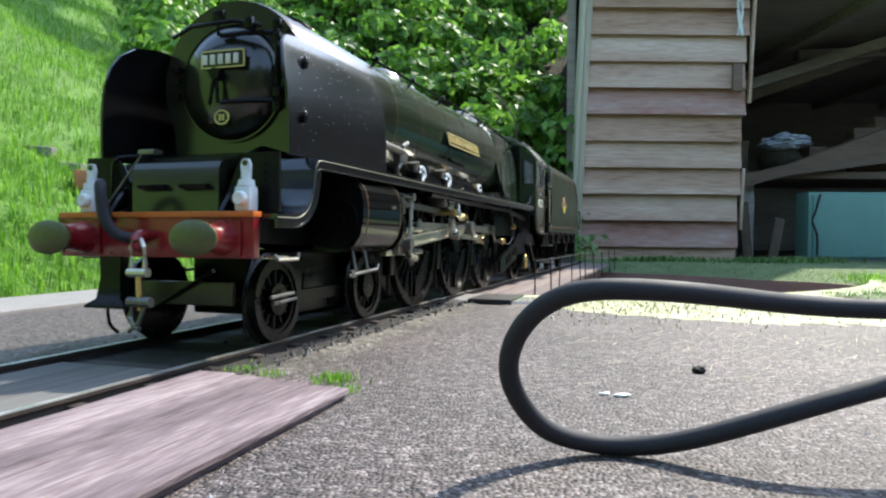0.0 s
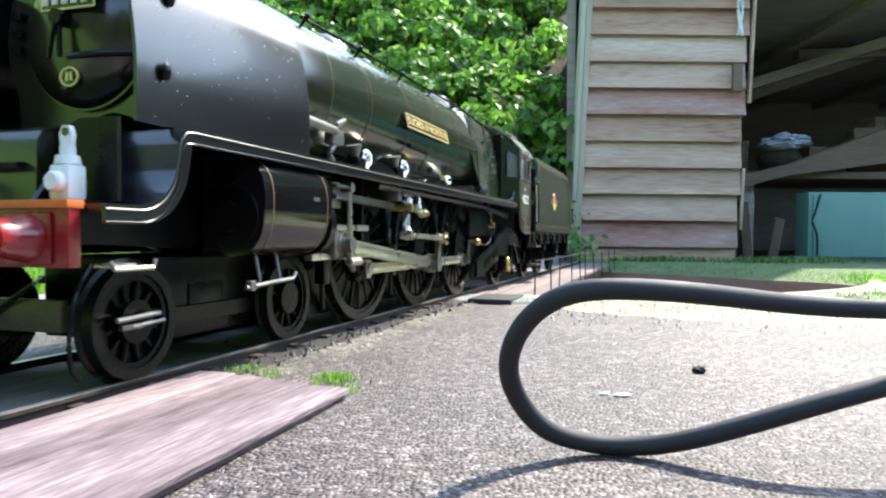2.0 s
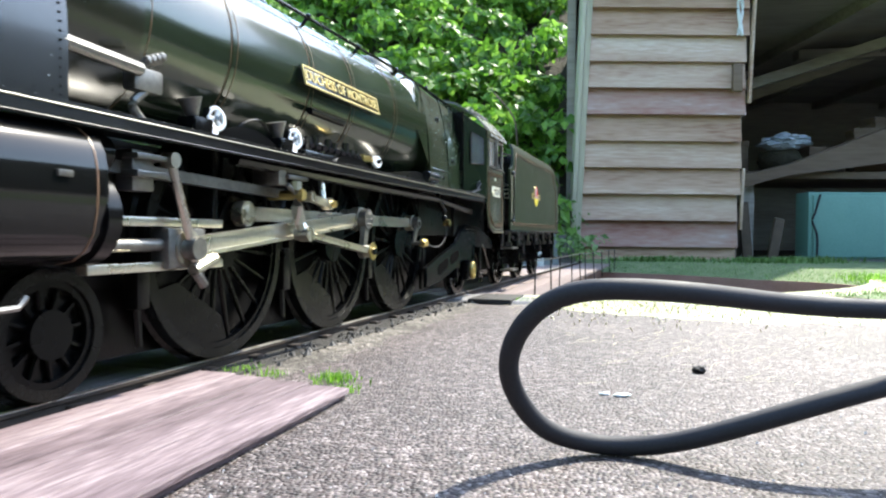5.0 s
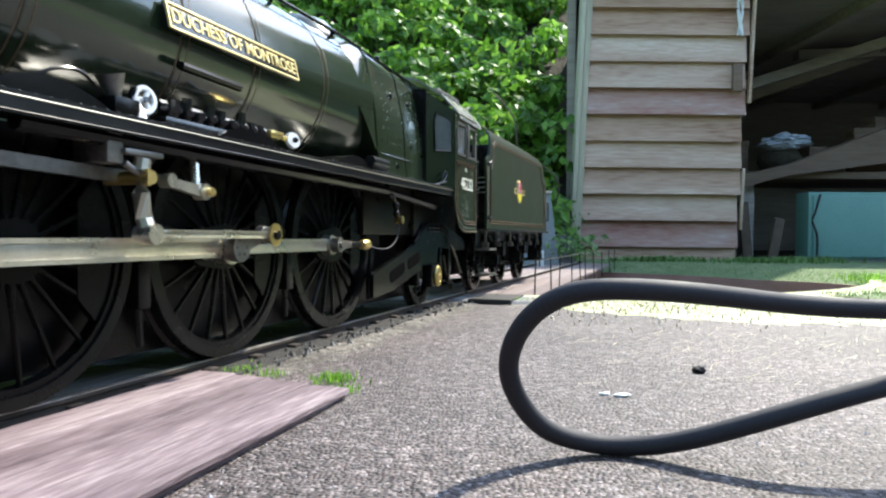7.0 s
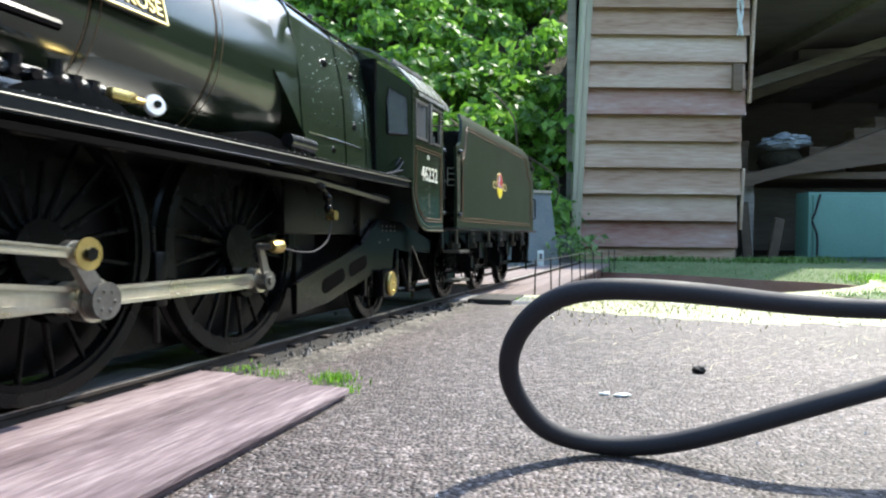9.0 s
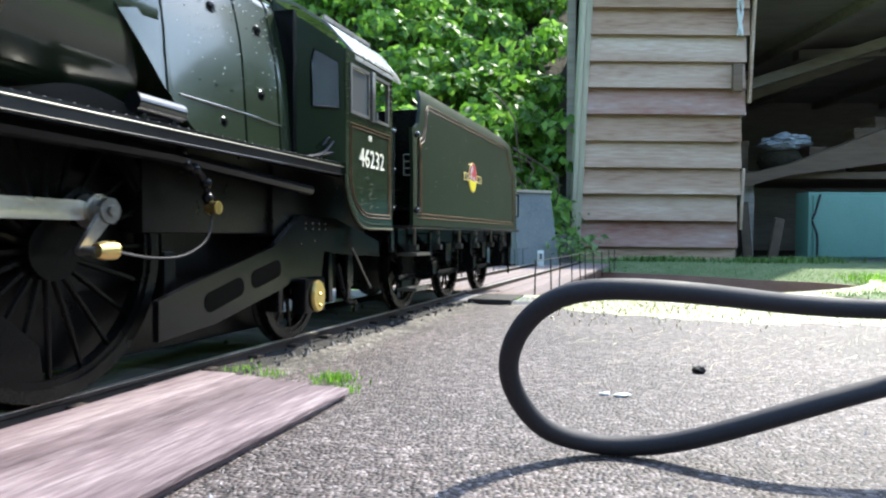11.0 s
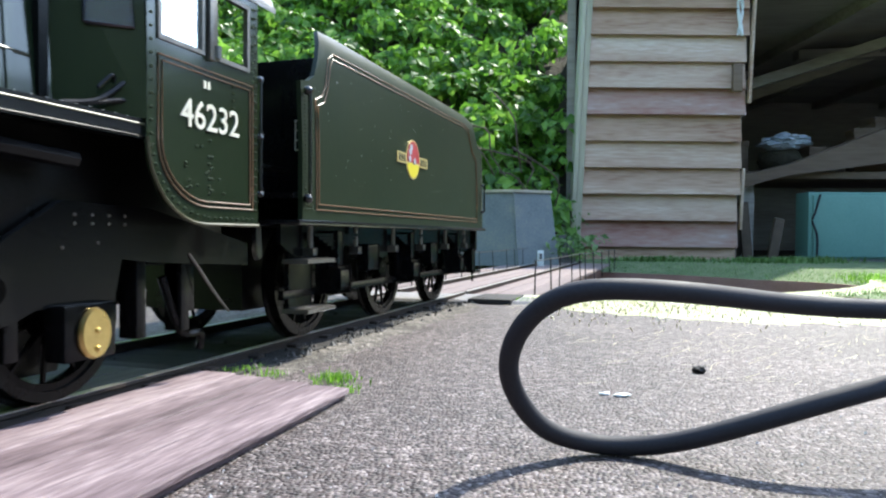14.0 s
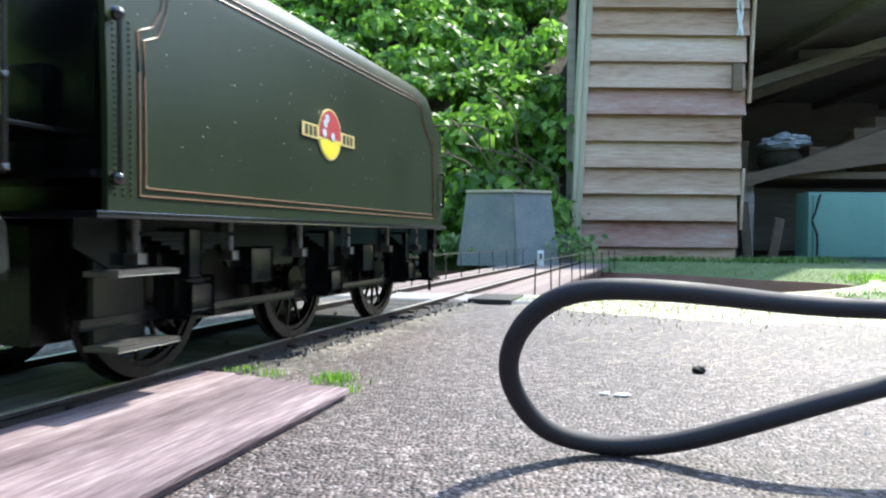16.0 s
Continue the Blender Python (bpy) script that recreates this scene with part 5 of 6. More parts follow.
# nameplate
ntilt = 14
NP = pose(6.88 * SC, -.975 * SC, 2.87 * SC, 90 - ntilt)
bm = B()
box(bm, -1.03, 1.03, -.115, .115, -.02, .02, .012)
npl = part("nameplate", bm, "black", loco, "black nameplate with brass letters and border", SC, NP @ Matrix.Diagonal((.97, 1, 1, 1)))
bm = B()
for y in (-.105, .105):
    box(bm, -1.02, 1.02, y - .009, y + .009, .012, .032)
for x in (-1.02, 1.02):
    box(bm, x - .009, x + .009, -.112, .112, .012, .032)
part("plate_border", bm, "gold", npl, "", SC)
nm = lettering("lettering", "DUCHESS OF MONTROSE", .175 * SC, "gold", npl, pose(0, 0, .026 * SC) @ Matrix.Diagonal((.98, 1, 1, 1)), .006 * SC)
bm = B()
box(bm, 5.9, 7.86, -.96, -.90, 2.80, 2.95)
lp("nameplate_backing", bm, "black")

# cab
before_cab = set(bpy.data.objects)


def cab_outline():
    o = [(12.62, 1.86)]
    o += [(12.62 + .62 - .62 * math.cos(a), 1.82 - .60 * math.sin(a)) for a in np.linspace(0, math.pi / 2, 9)]
    return o + [(13.98, 1.22), (13.98, 3.22), (12.62, 3.22)]


WX = ((12.72, 13.24), (13.36, 13.84))
WZ = (2.52, 3.08)
for s in (-1, 1):
    o = cab_outline()
    low = [p for p in o if p[1] < 2.5]
    bm = B()
    y0, y1 = s * 1.30, s * 1.33
    prism(bm, low + [(13.98, WZ[0]), (12.62, WZ[0])], y0, y1)
    for a, b, c, d in ((12.62, 13.98, WZ[1], 3.22), (12.62, 12.72, WZ[0], WZ[1]), (13.24, 13.36, WZ[0], WZ[1]), (13.84, 13.98, WZ[0], WZ[1])):
        prism(bm, [(a, c), (b, c), (b, d), (a, d)], y0, y1)
    bmesh.ops.remove_doubles(bm, verts=bm.verts, dist=.0005)
    cs = lp("cab_side", bm, "green", label="riveted lined dark green cab side sheet")
    yo = s * 1.335
    bm = B()
    for dd, w in ((.085, .010), (.125, .010)):
        pts = [(13.98 - dd - .0, yo, 1.22 + dd + .05), (13.98 - dd, yo, WZ[0] - .06 - dd + .04), (12.62 + dd + .02, yo, WZ[0] - .06 - dd + .04), (12.62 + dd + .02, yo, 1.82)]
        pts += [(12.62 + .66 - (.64 - dd) * math.cos(a), yo, 1.82 - (.55 - dd) * math.sin(a)) for a in np.linspace(.15, math.pi / 2, 8)]
        pts.append(pts[0])
        tube(bm, pts, w * .65, 5)
    part("lining", bm, "lining", cs, "", SC)
    bm = B()
    tube(bm, [(x, yo, z) for x, z in o[1:11]], .014, 5)
    part("edge_beading", bm, "olive", cs, "", SC)
    bm = B()
    pts = [(12.66, yo, z) for z in np.linspace(1.75, 3.15, 16)] + [(13.94, yo, z) for z in np.linspace(1.35, 3.15, 26)] + [(13.90, yo, z) for z in np.linspace(2.0, 3.15, 16)]
    pts += [(12.62 + .66 - .61 * math.cos(a), yo, 1.82 - .54 * math.sin(a)) for a in np.linspace(.1, 1.5, 12)] + [(x, yo, 1.27) for x in np.linspace(13.3, 13.9, 9)]
    pts += [(13.3, yo, z) for z in np.linspace(1.4, 1.75, 7)] + [(13.34, yo, z) for z in np.linspace(1.4, 1.75, 5)] + [(13.62, yo, z) for z in np.linspace(2.12, 2.36, 5)]
    random.seed(7)
    pts += [(13.0 + random.random() * .5, yo, 1.45 + random.random() * .45) for _ in range(14)]
    rivets(bm, pts, .016, (0, s, 0))
    tagged(part("rivets", bm, "rivetgreen", cs, "", SC), kind="stuff")
    for i, (a, b) in enumerate(WX):
        bm = B()
        for p, q, c, d in ((a, b, WZ[0], WZ[0] + .035), (a, b, WZ[1] - .035, WZ[1]), (a, a + .035, WZ[0], WZ[1]), (b - .035, b, WZ[0], WZ[1])):
            box(bm, p, q, s * 1.345, s * 1.30, c, d)
        wf = part("window_frame", bm, "dull", cs, "", SC)
        if i == 0:
            bm = B()
            box(bm, a + .03, b - .03, s * 1.312, s * 1.318, WZ[0] + .03, WZ[1] - .03)
            gl = part("pane", bm, "glass", wf, "", SC)
            gl.visible_shadow = False
    bm = B()
    box(bm, 13.27, 13.36, s * 1.37, s * 1.33, 2.50, 3.1, .008)
    rod(bm, (13.36, s * 1.37, 2.52), (13.36, s * 1.37, 2.62), .03, 8)
    part("wind_screen", bm, "dull", cs, "", SC)
    bm = B()
    rod(bm, (14.02, s * 1.33, 1.5), (14.02, s * 1.33, 2.5), .02, 8)
    for z in (1.5, 2.0, 2.5):
        bmesh.ops.create_icosphere(bm, subdivisions=1, radius=.035, matrix=pose(14.02, s * 1.33, z))
    part("grab_rail", bm, "black", cs, "", SC)
    bm = B()
    prism(bm, [(13.98, 1.26), (14.03, 1.2), (14.05, .95), (14.0, .92), (13.96, 1.0), (13.96, 1.2)], s * 1.28, s * 1.33)
    part("step_bracket", bm, "black", cs, "", SC)
    # wedge front of the cab with its window
    bm = B()
    loft(bm, [[(12.04, s * .72, 1.94), (12.62, s * 1.30, 1.94), (12.62, s * 1.33, 1.94), (12.04, s * .76, 1.94)], [(12.04, s * .72, 3.6), (12.62, s * 1.26, 3.24), (12.62, s * 1.30, 3.24), (12.04, s * .76, 3.62)]])
    cf = lp("cab_front", bm, "green")
    bm = B()
    fr = [Vector((12.34, s * 1.075, 2.55)), Vector((12.55, s * 1.275, 2.55)), Vector((12.55, s * 1.255, 3.05)), Vector((12.36, s * 1.08, 3.16)), Vector((12.34, s * 1.065, 3.0))]
    tube(bm, fr + [fr[0]], .02, 5)
    part("window_frame", bm, "black", cf, "", SC)
    bm = B()
    bm.faces.new([bm.verts.new(p + Vector((-.01, s * .012, 0))) for p in fr])
    part("pane", bm, "glass", cf, "", SC)
NUM = pose(13.33 * SC, -1.336 * SC, 2.04 * SC, 90)
lettering("lettering", "46232", .30 * SC, "cream", loco, NUM @ Matrix.Diagonal((.98, 1, 1, 1)), .004 * SC, "cream painted engine number")
bm = B()
for i in (0, 1):
    box(bm, 13.23 + i * .05, 13.26 + i * .05, -1.338, -1.33, 2.27, 2.33)
lp("route_mark", bm, "cream", label="small cream bars on the cab side")
bm = B()
secs = []
for x in (12.25, 14.25):
    prof = [(-1.34, 3.18), (-1.30, 3.26), (-1.05, 3.55), (-.7, 3.78), (0, 3.92), (.7, 3.78), (1.05, 3.55), (1.30, 3.26), (1.34, 3.18)]
    secs.append([(x + (.0 if x > 13 else .45 * abs(y)), y, z) for y, z in prof] + [(x + (.0 if x > 13 else .45 * abs(y)), y, z - .04) for y, z in reversed(prof)])
loft(bm, secs)
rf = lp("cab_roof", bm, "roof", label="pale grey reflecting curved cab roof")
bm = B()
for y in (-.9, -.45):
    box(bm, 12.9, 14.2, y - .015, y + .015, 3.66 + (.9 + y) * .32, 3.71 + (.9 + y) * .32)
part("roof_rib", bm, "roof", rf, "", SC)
bm = B()
box(bm, 12.05, 14.0, -1.25, 1.25, 1.86, 1.92)
box(bm, 12.05, 12.12, -1.0, 1.0, 1.9, 3.5)
box(bm, 12.12, 12.35, -.8, .8, 2.0, 3.2, .05)
lp("cab_interior", bm, "satin", label="dark cab floor and backhead")
bm = B()
for k in range(7):
    rod(bm, (12.4, -.6 + k * .2, 2.4 + .2 * (k % 3)), (12.52, -.6 + k * .2, 2.4 + .2 * (k % 3)), .07, 12)
lp("backhead_fittings", bm, "brass")

for ob in set(bpy.data.objects) - before_cab:
    if ob.parent is loco:
        ob.matrix_basis = pose(-.12 * SC, 0, 0) @ ob.matrix_basis

# ---- tender ----
def tp(name, bm, mat, parent=None, label=""):
    return part(name, bm, mat, parent or tender, label, SC)


TOPZ = [(14.64, 2.66), (14.78, 2.68), (14.92, 2.76), (15.0, 2.95), (15.06, 3.14), (15.2, 3.30), (15.6, 3.33), (20.2, 3.33), (20.75, 3.31), (21.0, 3.2), (21.08, 3.0), (21.14, 2.88), (21.3, 2.78), (21.52, 2.74)]
for s in (-1, 1):
    bm = B()
    secs = []
    for x, top in TOPZ:
        ring = []
        for k in range(12):
            z = 1.29 + (top - 1.29) * (k / 11) ** .7
            b = max(0, z - 3.05)
            ring.append((x, s * (1.33 - .03 * max(0, z - 2.0) - 1.6 * b * b), z))
        secs.append(ring + [(p[0], p[1] - s * .05, p[2]) for p in reversed(ring)])
    loft(bm, secs)
    side = tp("tender_side", bm, "tendergreen", label="lined dark green tender side sheet")
    yo = 1.335

    def on(x, z):
        return (x, s * (yo - .03 * max(0, z - 2.0) - 1.6 * max(0, z - 3.05) ** 2), z)
    for dd in (.0, .055):
        bm = B()
        pts = [on(14.92 + dd, 1.40 + dd), on(14.92 + dd, 2.52 - dd), on(15.06 + dd, 2.58 - dd), on(15.16 + dd, 2.72), on(15.22 + dd, 3.0 - dd), on(15.34, 3.08 - dd), on(20.3, 3.10 - dd), on(20.62 - dd, 3.05 - dd), on(20.72 - dd, 2.85), on(20.86 - dd, 2.66), on(21.1 - dd, 2.56 - dd), on(21.12 - dd, 1.40 + dd), on(14.92 + dd, 1.40 + dd)]
        dense = []
        for p, q in zip(pts, pts[1:]):
            dense += [on(p[0] + (q[0] - p[0]) * k / 4, p[2] + (q[2] - p[2]) * k / 4) for k in range(4)]
        tube(bm, dense + [pts[-1]], .0075, 5)
        part("lining", bm, "lining", side, "", SC)
    bm = B()
    pts = [on(x, z) for x in (14.70, 14.77, 14.84) for z in np.linspace(1.4, 2.55, 30)] + [on(21.42, z) for z in np.linspace(1.4, 2.6, 16)]
    rivets(bm, pts, .014, (0, s, 0))
    tagged(part("rivets", bm, "rivetgreen", side, "", SC), kind="stuff")
    bm = B()
    rod(bm, (14.68, s * 1.39, 1.5), (14.68, s * 1.39, 2.56), .018, 8)
    for z in (1.5, 2.56):
        bmesh.ops.create_icosphere(bm, subdivisions=2, radius=.05, matrix=pose(14.68, s * 1.37, z))
    part("grab_rail", bm, "black", side, "", SC)
    bm = B()
    rod(bm, (21.42, s * 1.39, 1.6), (21.42, s * 1.39, 2.1), .018, 8)
    for z in (1.6, 2.1):
        rod(bm, (21.42, s * 1.39, z), (21.42, s * 1.32, z), .022, 8)
    part("grab_rail", bm, "black", side, "", SC)
random.seed(44)
bm = B()
for k in range(90):
    x, z = random.uniform(14.9, 21.2), 1.35 + 1.6 * random.random()
    rivets(bm, [(x, -(1.331 - .03 * max(0, z - 2.0)), z)], random.uniform(.003, .009), (0, -1, 0))
tagged(tp("water_drops", bm, "drop", label="scattered pale rain drops on the paint"), kind="stuff")
# crest
CX, CZ = 17.7, 2.20
cy0 = -1.337
bm = B()
prism(bm, arc(CX, CZ, .27, 0, 360, 31)[:-1], cy0 - .004, cy0 + .01)
for v in bm.verts:
    v.co.x = CX + (v.co.x - CX) * .95
crest = tp("crest", bm, "gold", label="oval red and yellow crest with side ribbons")
bm = B()
prism(bm, [(CX + (x - CX) * .95, z) for x, z in arc(CX, CZ, .25, 10, 170, 20)] + [(CX - .237, CZ - .04), (CX + .237, CZ - .04)], cy0 - .008, cy0)
part("crest_field", bm, "crimson", crest, "", SC)
bm = B()
prism(bm, [(CX + (x - CX) * .95, z) for x, z in arc(CX, CZ, .25, 195, 345, 20)], cy0 - .008, cy0)
part("crest_wheel", bm, "yellow", crest, "", SC)
bm = B()
for x, z in ((-.12, .10), (-.14, 0), (-.08, .16), (.05, -.02)):
    rod(bm, (CX + x, cy0 - .014, CZ + z), (CX + x, cy0, CZ + z), .045, 10)
part("crest_spot", bm, "polythene", crest, "", SC)
for d in (-1, 1):
    bm = B()
    box(bm, CX + d * .42 - .17, CX + d * .42 + .17, cy0 - .006, cy0, CZ - .08, CZ + .06)
    rb = part("ribbon", bm, "gold", crest, "", SC)
    bm = B()
    for k in (-1, 0, 1):
        box(bm, CX + d * .42 + k * .09 - .03, CX + d * .42 + k * .09 + .03, cy0 - .009, cy0 - .006, CZ - .06, CZ + .04)
    part("ribbon_bar", bm, "olive", rb, "", SC)
# tank, coal space, front plate
bm = B()
box(bm, 15.3, 21.45, -1.27, 1.27, 1.3, 2.72, .03)
tp("tank_body", bm, "green")
bm = B()
prism(bm, [(15.3, 2.6), (20.9, 2.6), (20.9, 3.02), (20.2, 3.12), (18, 3.0), (15.3, 2.75)], -1.05, 1.05)
tp("coal_space_plate", bm, "satin")
bm = B()
box(bm, 15.1, 15.3, -1.27, 1.27, 1.3, 3.0, .02)
box(bm, 15.0, 15.12, -.4, .4, 1.5, 2.4, .02)
rod(bm, (14.98, -.9, 1.9), (14.98, -.9, 2.7), .02, 6)
box(bm, 14.55, 15.2, -1.28, 1.28, 1.5, 1.56)
tp("front_bulkhead", bm, "satin", label="black tender front with lockers")
bm = B()
for z in (2.02, 2.12, 2.22, 2.32):
    box(bm, 14.985, 14.99, -1.2, -1.05, z, z + .012)
box(bm, 14.985, 14.99, -1.205, -1.195, 2.02, 2.332)
box(bm, 14.985, 14.99, -1.055, -1.045, 2.02, 2.332)
tp("data_panel", bm, "cream", label="small white-lined data panel")
bm = B()
box(bm, 14.5, 21.58, -1.38, 1.38, 1.24, 1.29, .01)
tp("tender_platform", bm, "black")
for s in (-1, 1):
    bm = B()
    o = [(14.55, 1.24), (14.55, 1.05), (14.9, .88)]
    for x in TWHEELS:
        o += [(x - .62, .86), (x - .52, 1.0), (x - .26, 1.10), (x - .26, .62), (x - .18, .50), (x + .18, .50), (x + .26, .62), (x + .26, 1.10), (x + .52, 1.0), (x + .62, .86)]
    o += [(21.3, .86), (21.5, .95), (21.55, 1.24)]
    prism(bm, o, s * 1.10, s * 1.14)
    fr = tp("tender_frame", bm, "satin", label="black outside tender frame")
    bm = B()
    box(bm, 14.6, 21.2, s * 1.09, s * 1.13, .50, .58, .01)
    part("tie_bar", bm, "satin", fr, "", SC)
    for x in TWHEELS:
        bm = B()
        box(bm, x - .17, x + .17, s * 1.12, s * 1.30, .52, .80, .025)
        box(bm, x - .13, x + .13, s * 1.28, s * 1.33, .56, .76, .02)
        bx = part("axlebox", bm, "satin", fr, "", SC)
        bm = B()
        for k in range(5):
            w = .55 - k * .1
            box(bm, x - w, x + w, s * 1.15, s * 1.25, 1.13 - k * .035, 1.16 - k * .035)
        box(bm, x - .07, x + .07, s * 1.13, s * 1.27, .82, 1.18, .01)
        part("leaf_spring", bm, "satin", fr, "", SC)
        bm = B()
        bm.free()
        for d in (-.55, .55):
            bm = B()
            rod(bm, (x + d, s * 1.2, .95), (x + d, s * 1.2, 1.24), .03, 8)
            box(bm, x + d - .05, x + d + .05, s * 1.15, s * 1.25, .93, 1.0, .01)
            part("spring_hanger", bm, "dull", fr, "", SC)
    for x0 in (16.55, 18.9):
        bm = B()
        box(bm, x0 - .17, x0 + .17, s * 1.13, s * 1.24, .72, 1.02, .015)
        part("frame_box", bm, "satin", fr, "", SC)
    for x, z in ((14.95, .86), (14.95, .36)):
        bm = B()
        box(bm, x - .26, x + .34, s * 1.08, s * 1.36, z, z + .03, .006)
        st = part("step", bm, "dull", fr, "", SC)
        bm = B()
        for k in range(12):
            box(bm, x - .24 + k * .048, x - .21 + k * .048, s * 1.10, s * 1.35, z + .03, z + .04)
        part("tread", bm, "dull", st, "", SC)
    bm = B()
    box(bm, 14.72, 15.2, s * 1.09, s * 1.12, .36, 1.1, .01)
    part("step_plate", bm, "satin", fr, "", SC)
bm = B()
box(bm, 21.5, 21.62, -1.2, 1.2, .86, 1.28, .02)
for s in (-1, 1):
    rod(bm, (21.6, s * .86, 1.05), (21.95, s * .86, 1.05), .1, 14)
    rod(bm, (21.93, s * .86, 1.05), (21.99, s * .86, 1.05), .24, 20)
    box(bm, 21.25, 21.45, s * 1.05, s * 1.2, .50, .9, .01)
    box(bm, 21.15, 21.5, s * 1.0, s * 1.3, .46, .49, .005)
rod(bm, (21.45, -1.15, .95), (21.45, -1.15, .28), .025, 6)
tp("rear_beam", bm, "satin", label="black rear beam with buffers and step")
# inner frame carried down as dark filler, in place of shade between the wheels
bm = B()
box(bm, 14.7, 21.2, -.6, .6, .36, 1.2)
tp("inner_frame_filler", bm, "grime")
bm = B()
box(bm, 14.0, 14.7, -.15, .15, .85, 1.0, .02)
box(bm, 13.9, 14.75, -1.1, 1.1, 1.78, 1.81, .005)
tp("drawbar", bm, "grime")
# bogie frame
bm = B()
for s in (-1, 1):
    prism(bm, [(.1, .42), (.35, .62), (1.0, .50), (2.3, .50), (2.95, .62), (3.2, .42), (3.0, .34), (2.2, .36), (1.1, .36), (.3, .34)], s * .62, s * .66)
box(bm, 1.4, 1.9, -.62, .62, .4, .7, .02)
lp("bogie_frame", bm, "grime")
bm = B()
box(bm, .0, .08, -.6, .6, .42, .66, .02)
lp("bogie_stretcher", bm, "olive", label="olive-black bogie front stretcher plate")
bm = B()
rod(bm, (-.02, .3, .40), (-.05, -.42, .78), .022, 8)
lp("stay_rod", bm, "grime")
# dark filler boxes added in place of the shade under the engine
bm = B()
box(bm, .95, 2.35, -.60, .60, .22, .95, .04)
box(bm, 3.2, 12.5, -.55, .55, .14, 1.5, .04)
lp("underside_filler", bm, "grime")
# dark filler box added to close the bright gap under the cab
bm = B()
box(bm, 11.7, 13.95, -.9, .9, 1.12, 1.86, .03)
lp("cab_gap_filler", bm, "grime")
for x in (.35,):
    bm = B()
    box(bm, x - .1, x + .12, -.93, -.88, .42, .46, .01)
    rod(bm, (x - .15, -.92, .5), (x + .3, -.92, .52), .022, 8)
    rod(bm, (x, -.92, .44), (x + .35, -.92, .46), .018, 8)
    lp("bogie_step_rail", bm, "dull")
for s in (-1, 1):
    bm = B()
    tube(bm, smooth_path([(.10, s * .78, .92), (-.06, s * .80, .70), (-.13, s * .82, .45), (-.12, s * .82, .22), (-.02, s * .80, .10)], 5), .018, 6)
    lp("wheel_guard", bm, "satin")


# ---- plants ----
def leaves(name, places, size, mat, label, category, seed, droop=.4):
    """Folded leaves, each of two halves, at places with an outward direction."""
    rng = np.random.default_rng(seed)
    verts, faces = [], []
    for p, out in places:
        n = Vector(out) + Vector(rng.normal(0, .55, 3))
        n.normalize()
        t = n.cross(Vector(rng.normal(0, 1, 3))).normalized()
        t = (t + Vector((0, 0, -droop))).normalized()
        b = n.cross(t).normalized()
        n = t.cross(b)
        l = size * rng.uniform(.6, 1.35)
        w = l * rng.uniform(.28, .42)
        p = Vector(p)
        k = len(verts)
        verts += [p, p + t * l * .45 + b * w + n * w * .35, p + t * l - n * l * .12, p + t * l * .45 - b * w + n * w * .35, p + t * l * .5]
        faces += [(k, k + 4, k + 1), (k + 4, k + 2, k + 1), (k, k + 3, k + 4), (k + 4, k + 3, k + 2)]
    return from_arrays(name, verts, faces, mat, label, category, "stuff", smooth=False)


def bank_normal(x, y):
    e = .05
    return Vector((bank_height(x - e, y) - bank_height(x + e, y), bank_height(x, y - e) - bank_height(x, y + e), 2 * e)).normalized()


def in_hedge(x, y):
    return -.42 * y + .1 * math.sin(y * 7) < x < .166 * y + .012


# brown sheet under the hedge, dark in place of shade between the leaves
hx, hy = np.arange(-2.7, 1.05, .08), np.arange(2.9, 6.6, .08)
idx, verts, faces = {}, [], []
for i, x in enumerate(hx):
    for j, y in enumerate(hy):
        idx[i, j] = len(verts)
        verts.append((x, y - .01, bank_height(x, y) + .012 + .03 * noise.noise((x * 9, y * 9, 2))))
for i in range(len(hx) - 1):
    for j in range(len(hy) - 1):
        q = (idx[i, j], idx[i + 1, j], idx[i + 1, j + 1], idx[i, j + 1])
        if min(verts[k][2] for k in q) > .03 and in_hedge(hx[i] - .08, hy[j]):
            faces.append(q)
from_arrays("leaf_mould", verts, faces, "darkbrown", "dark brown sheet standing in for shade under the hedge", "leaf mould", "structure")
rng = np.random.default_rng(5)
main, pale = [], []
sprays = 0
while sprays < 430:
    x, y = rng.uniform(-2.6, 1.0), 2.9 + 2.9 * rng.random() ** 1.25
    if not in_hedge(x, y):
        continue
    z = bank_height(x, y)
    if z < .05:
        continue
    n = bank_normal(x - .1, y)
    sprays += 1
    r = rng.uniform(.09, .20)
    lift = rng.uniform(.02, .20)
    c = Vector((x, y, z)) + Vector((n.x, n.y - .35, n.z)) * lift
    for _ in range(int(30 + 1150 * r * r)):
        d = Vector(rng.normal(0, 1, 3))
        d = (d.normalized() + Vector((0, -.45, .55))).normalized()
        p = c + Vector((d.x * 1.15, d.y, d.z * .75)) * r * rng.uniform(.72, 1.05)
        if p.x > .170 * p.y + .03 and p.z < 1.6:
            continue
        main.append((tuple(p), d + Vector((0, -.25, .55))))
leaves("hedge", main, .068, "leaf", "dense bright green leafy hedge covering the bank", "hedge", 1)
# unseen tree added atop the bank; its branches hang over and shade the grass
tree = tagged(new("tree"), "broad leafy unseen tree added to shade the bank", "tree")
bm = B()
loft(bm, [[(-2.4 + .1 * h + r * math.cos(a), 6.7 - .1 * h + r * math.sin(a), 2.2 + h) for a in np.linspace(0, 2 * math.pi, 10, endpoint=False)] for h, r in ((0, .16), (.5, .12), (1.1, .10), (1.9, .06))])
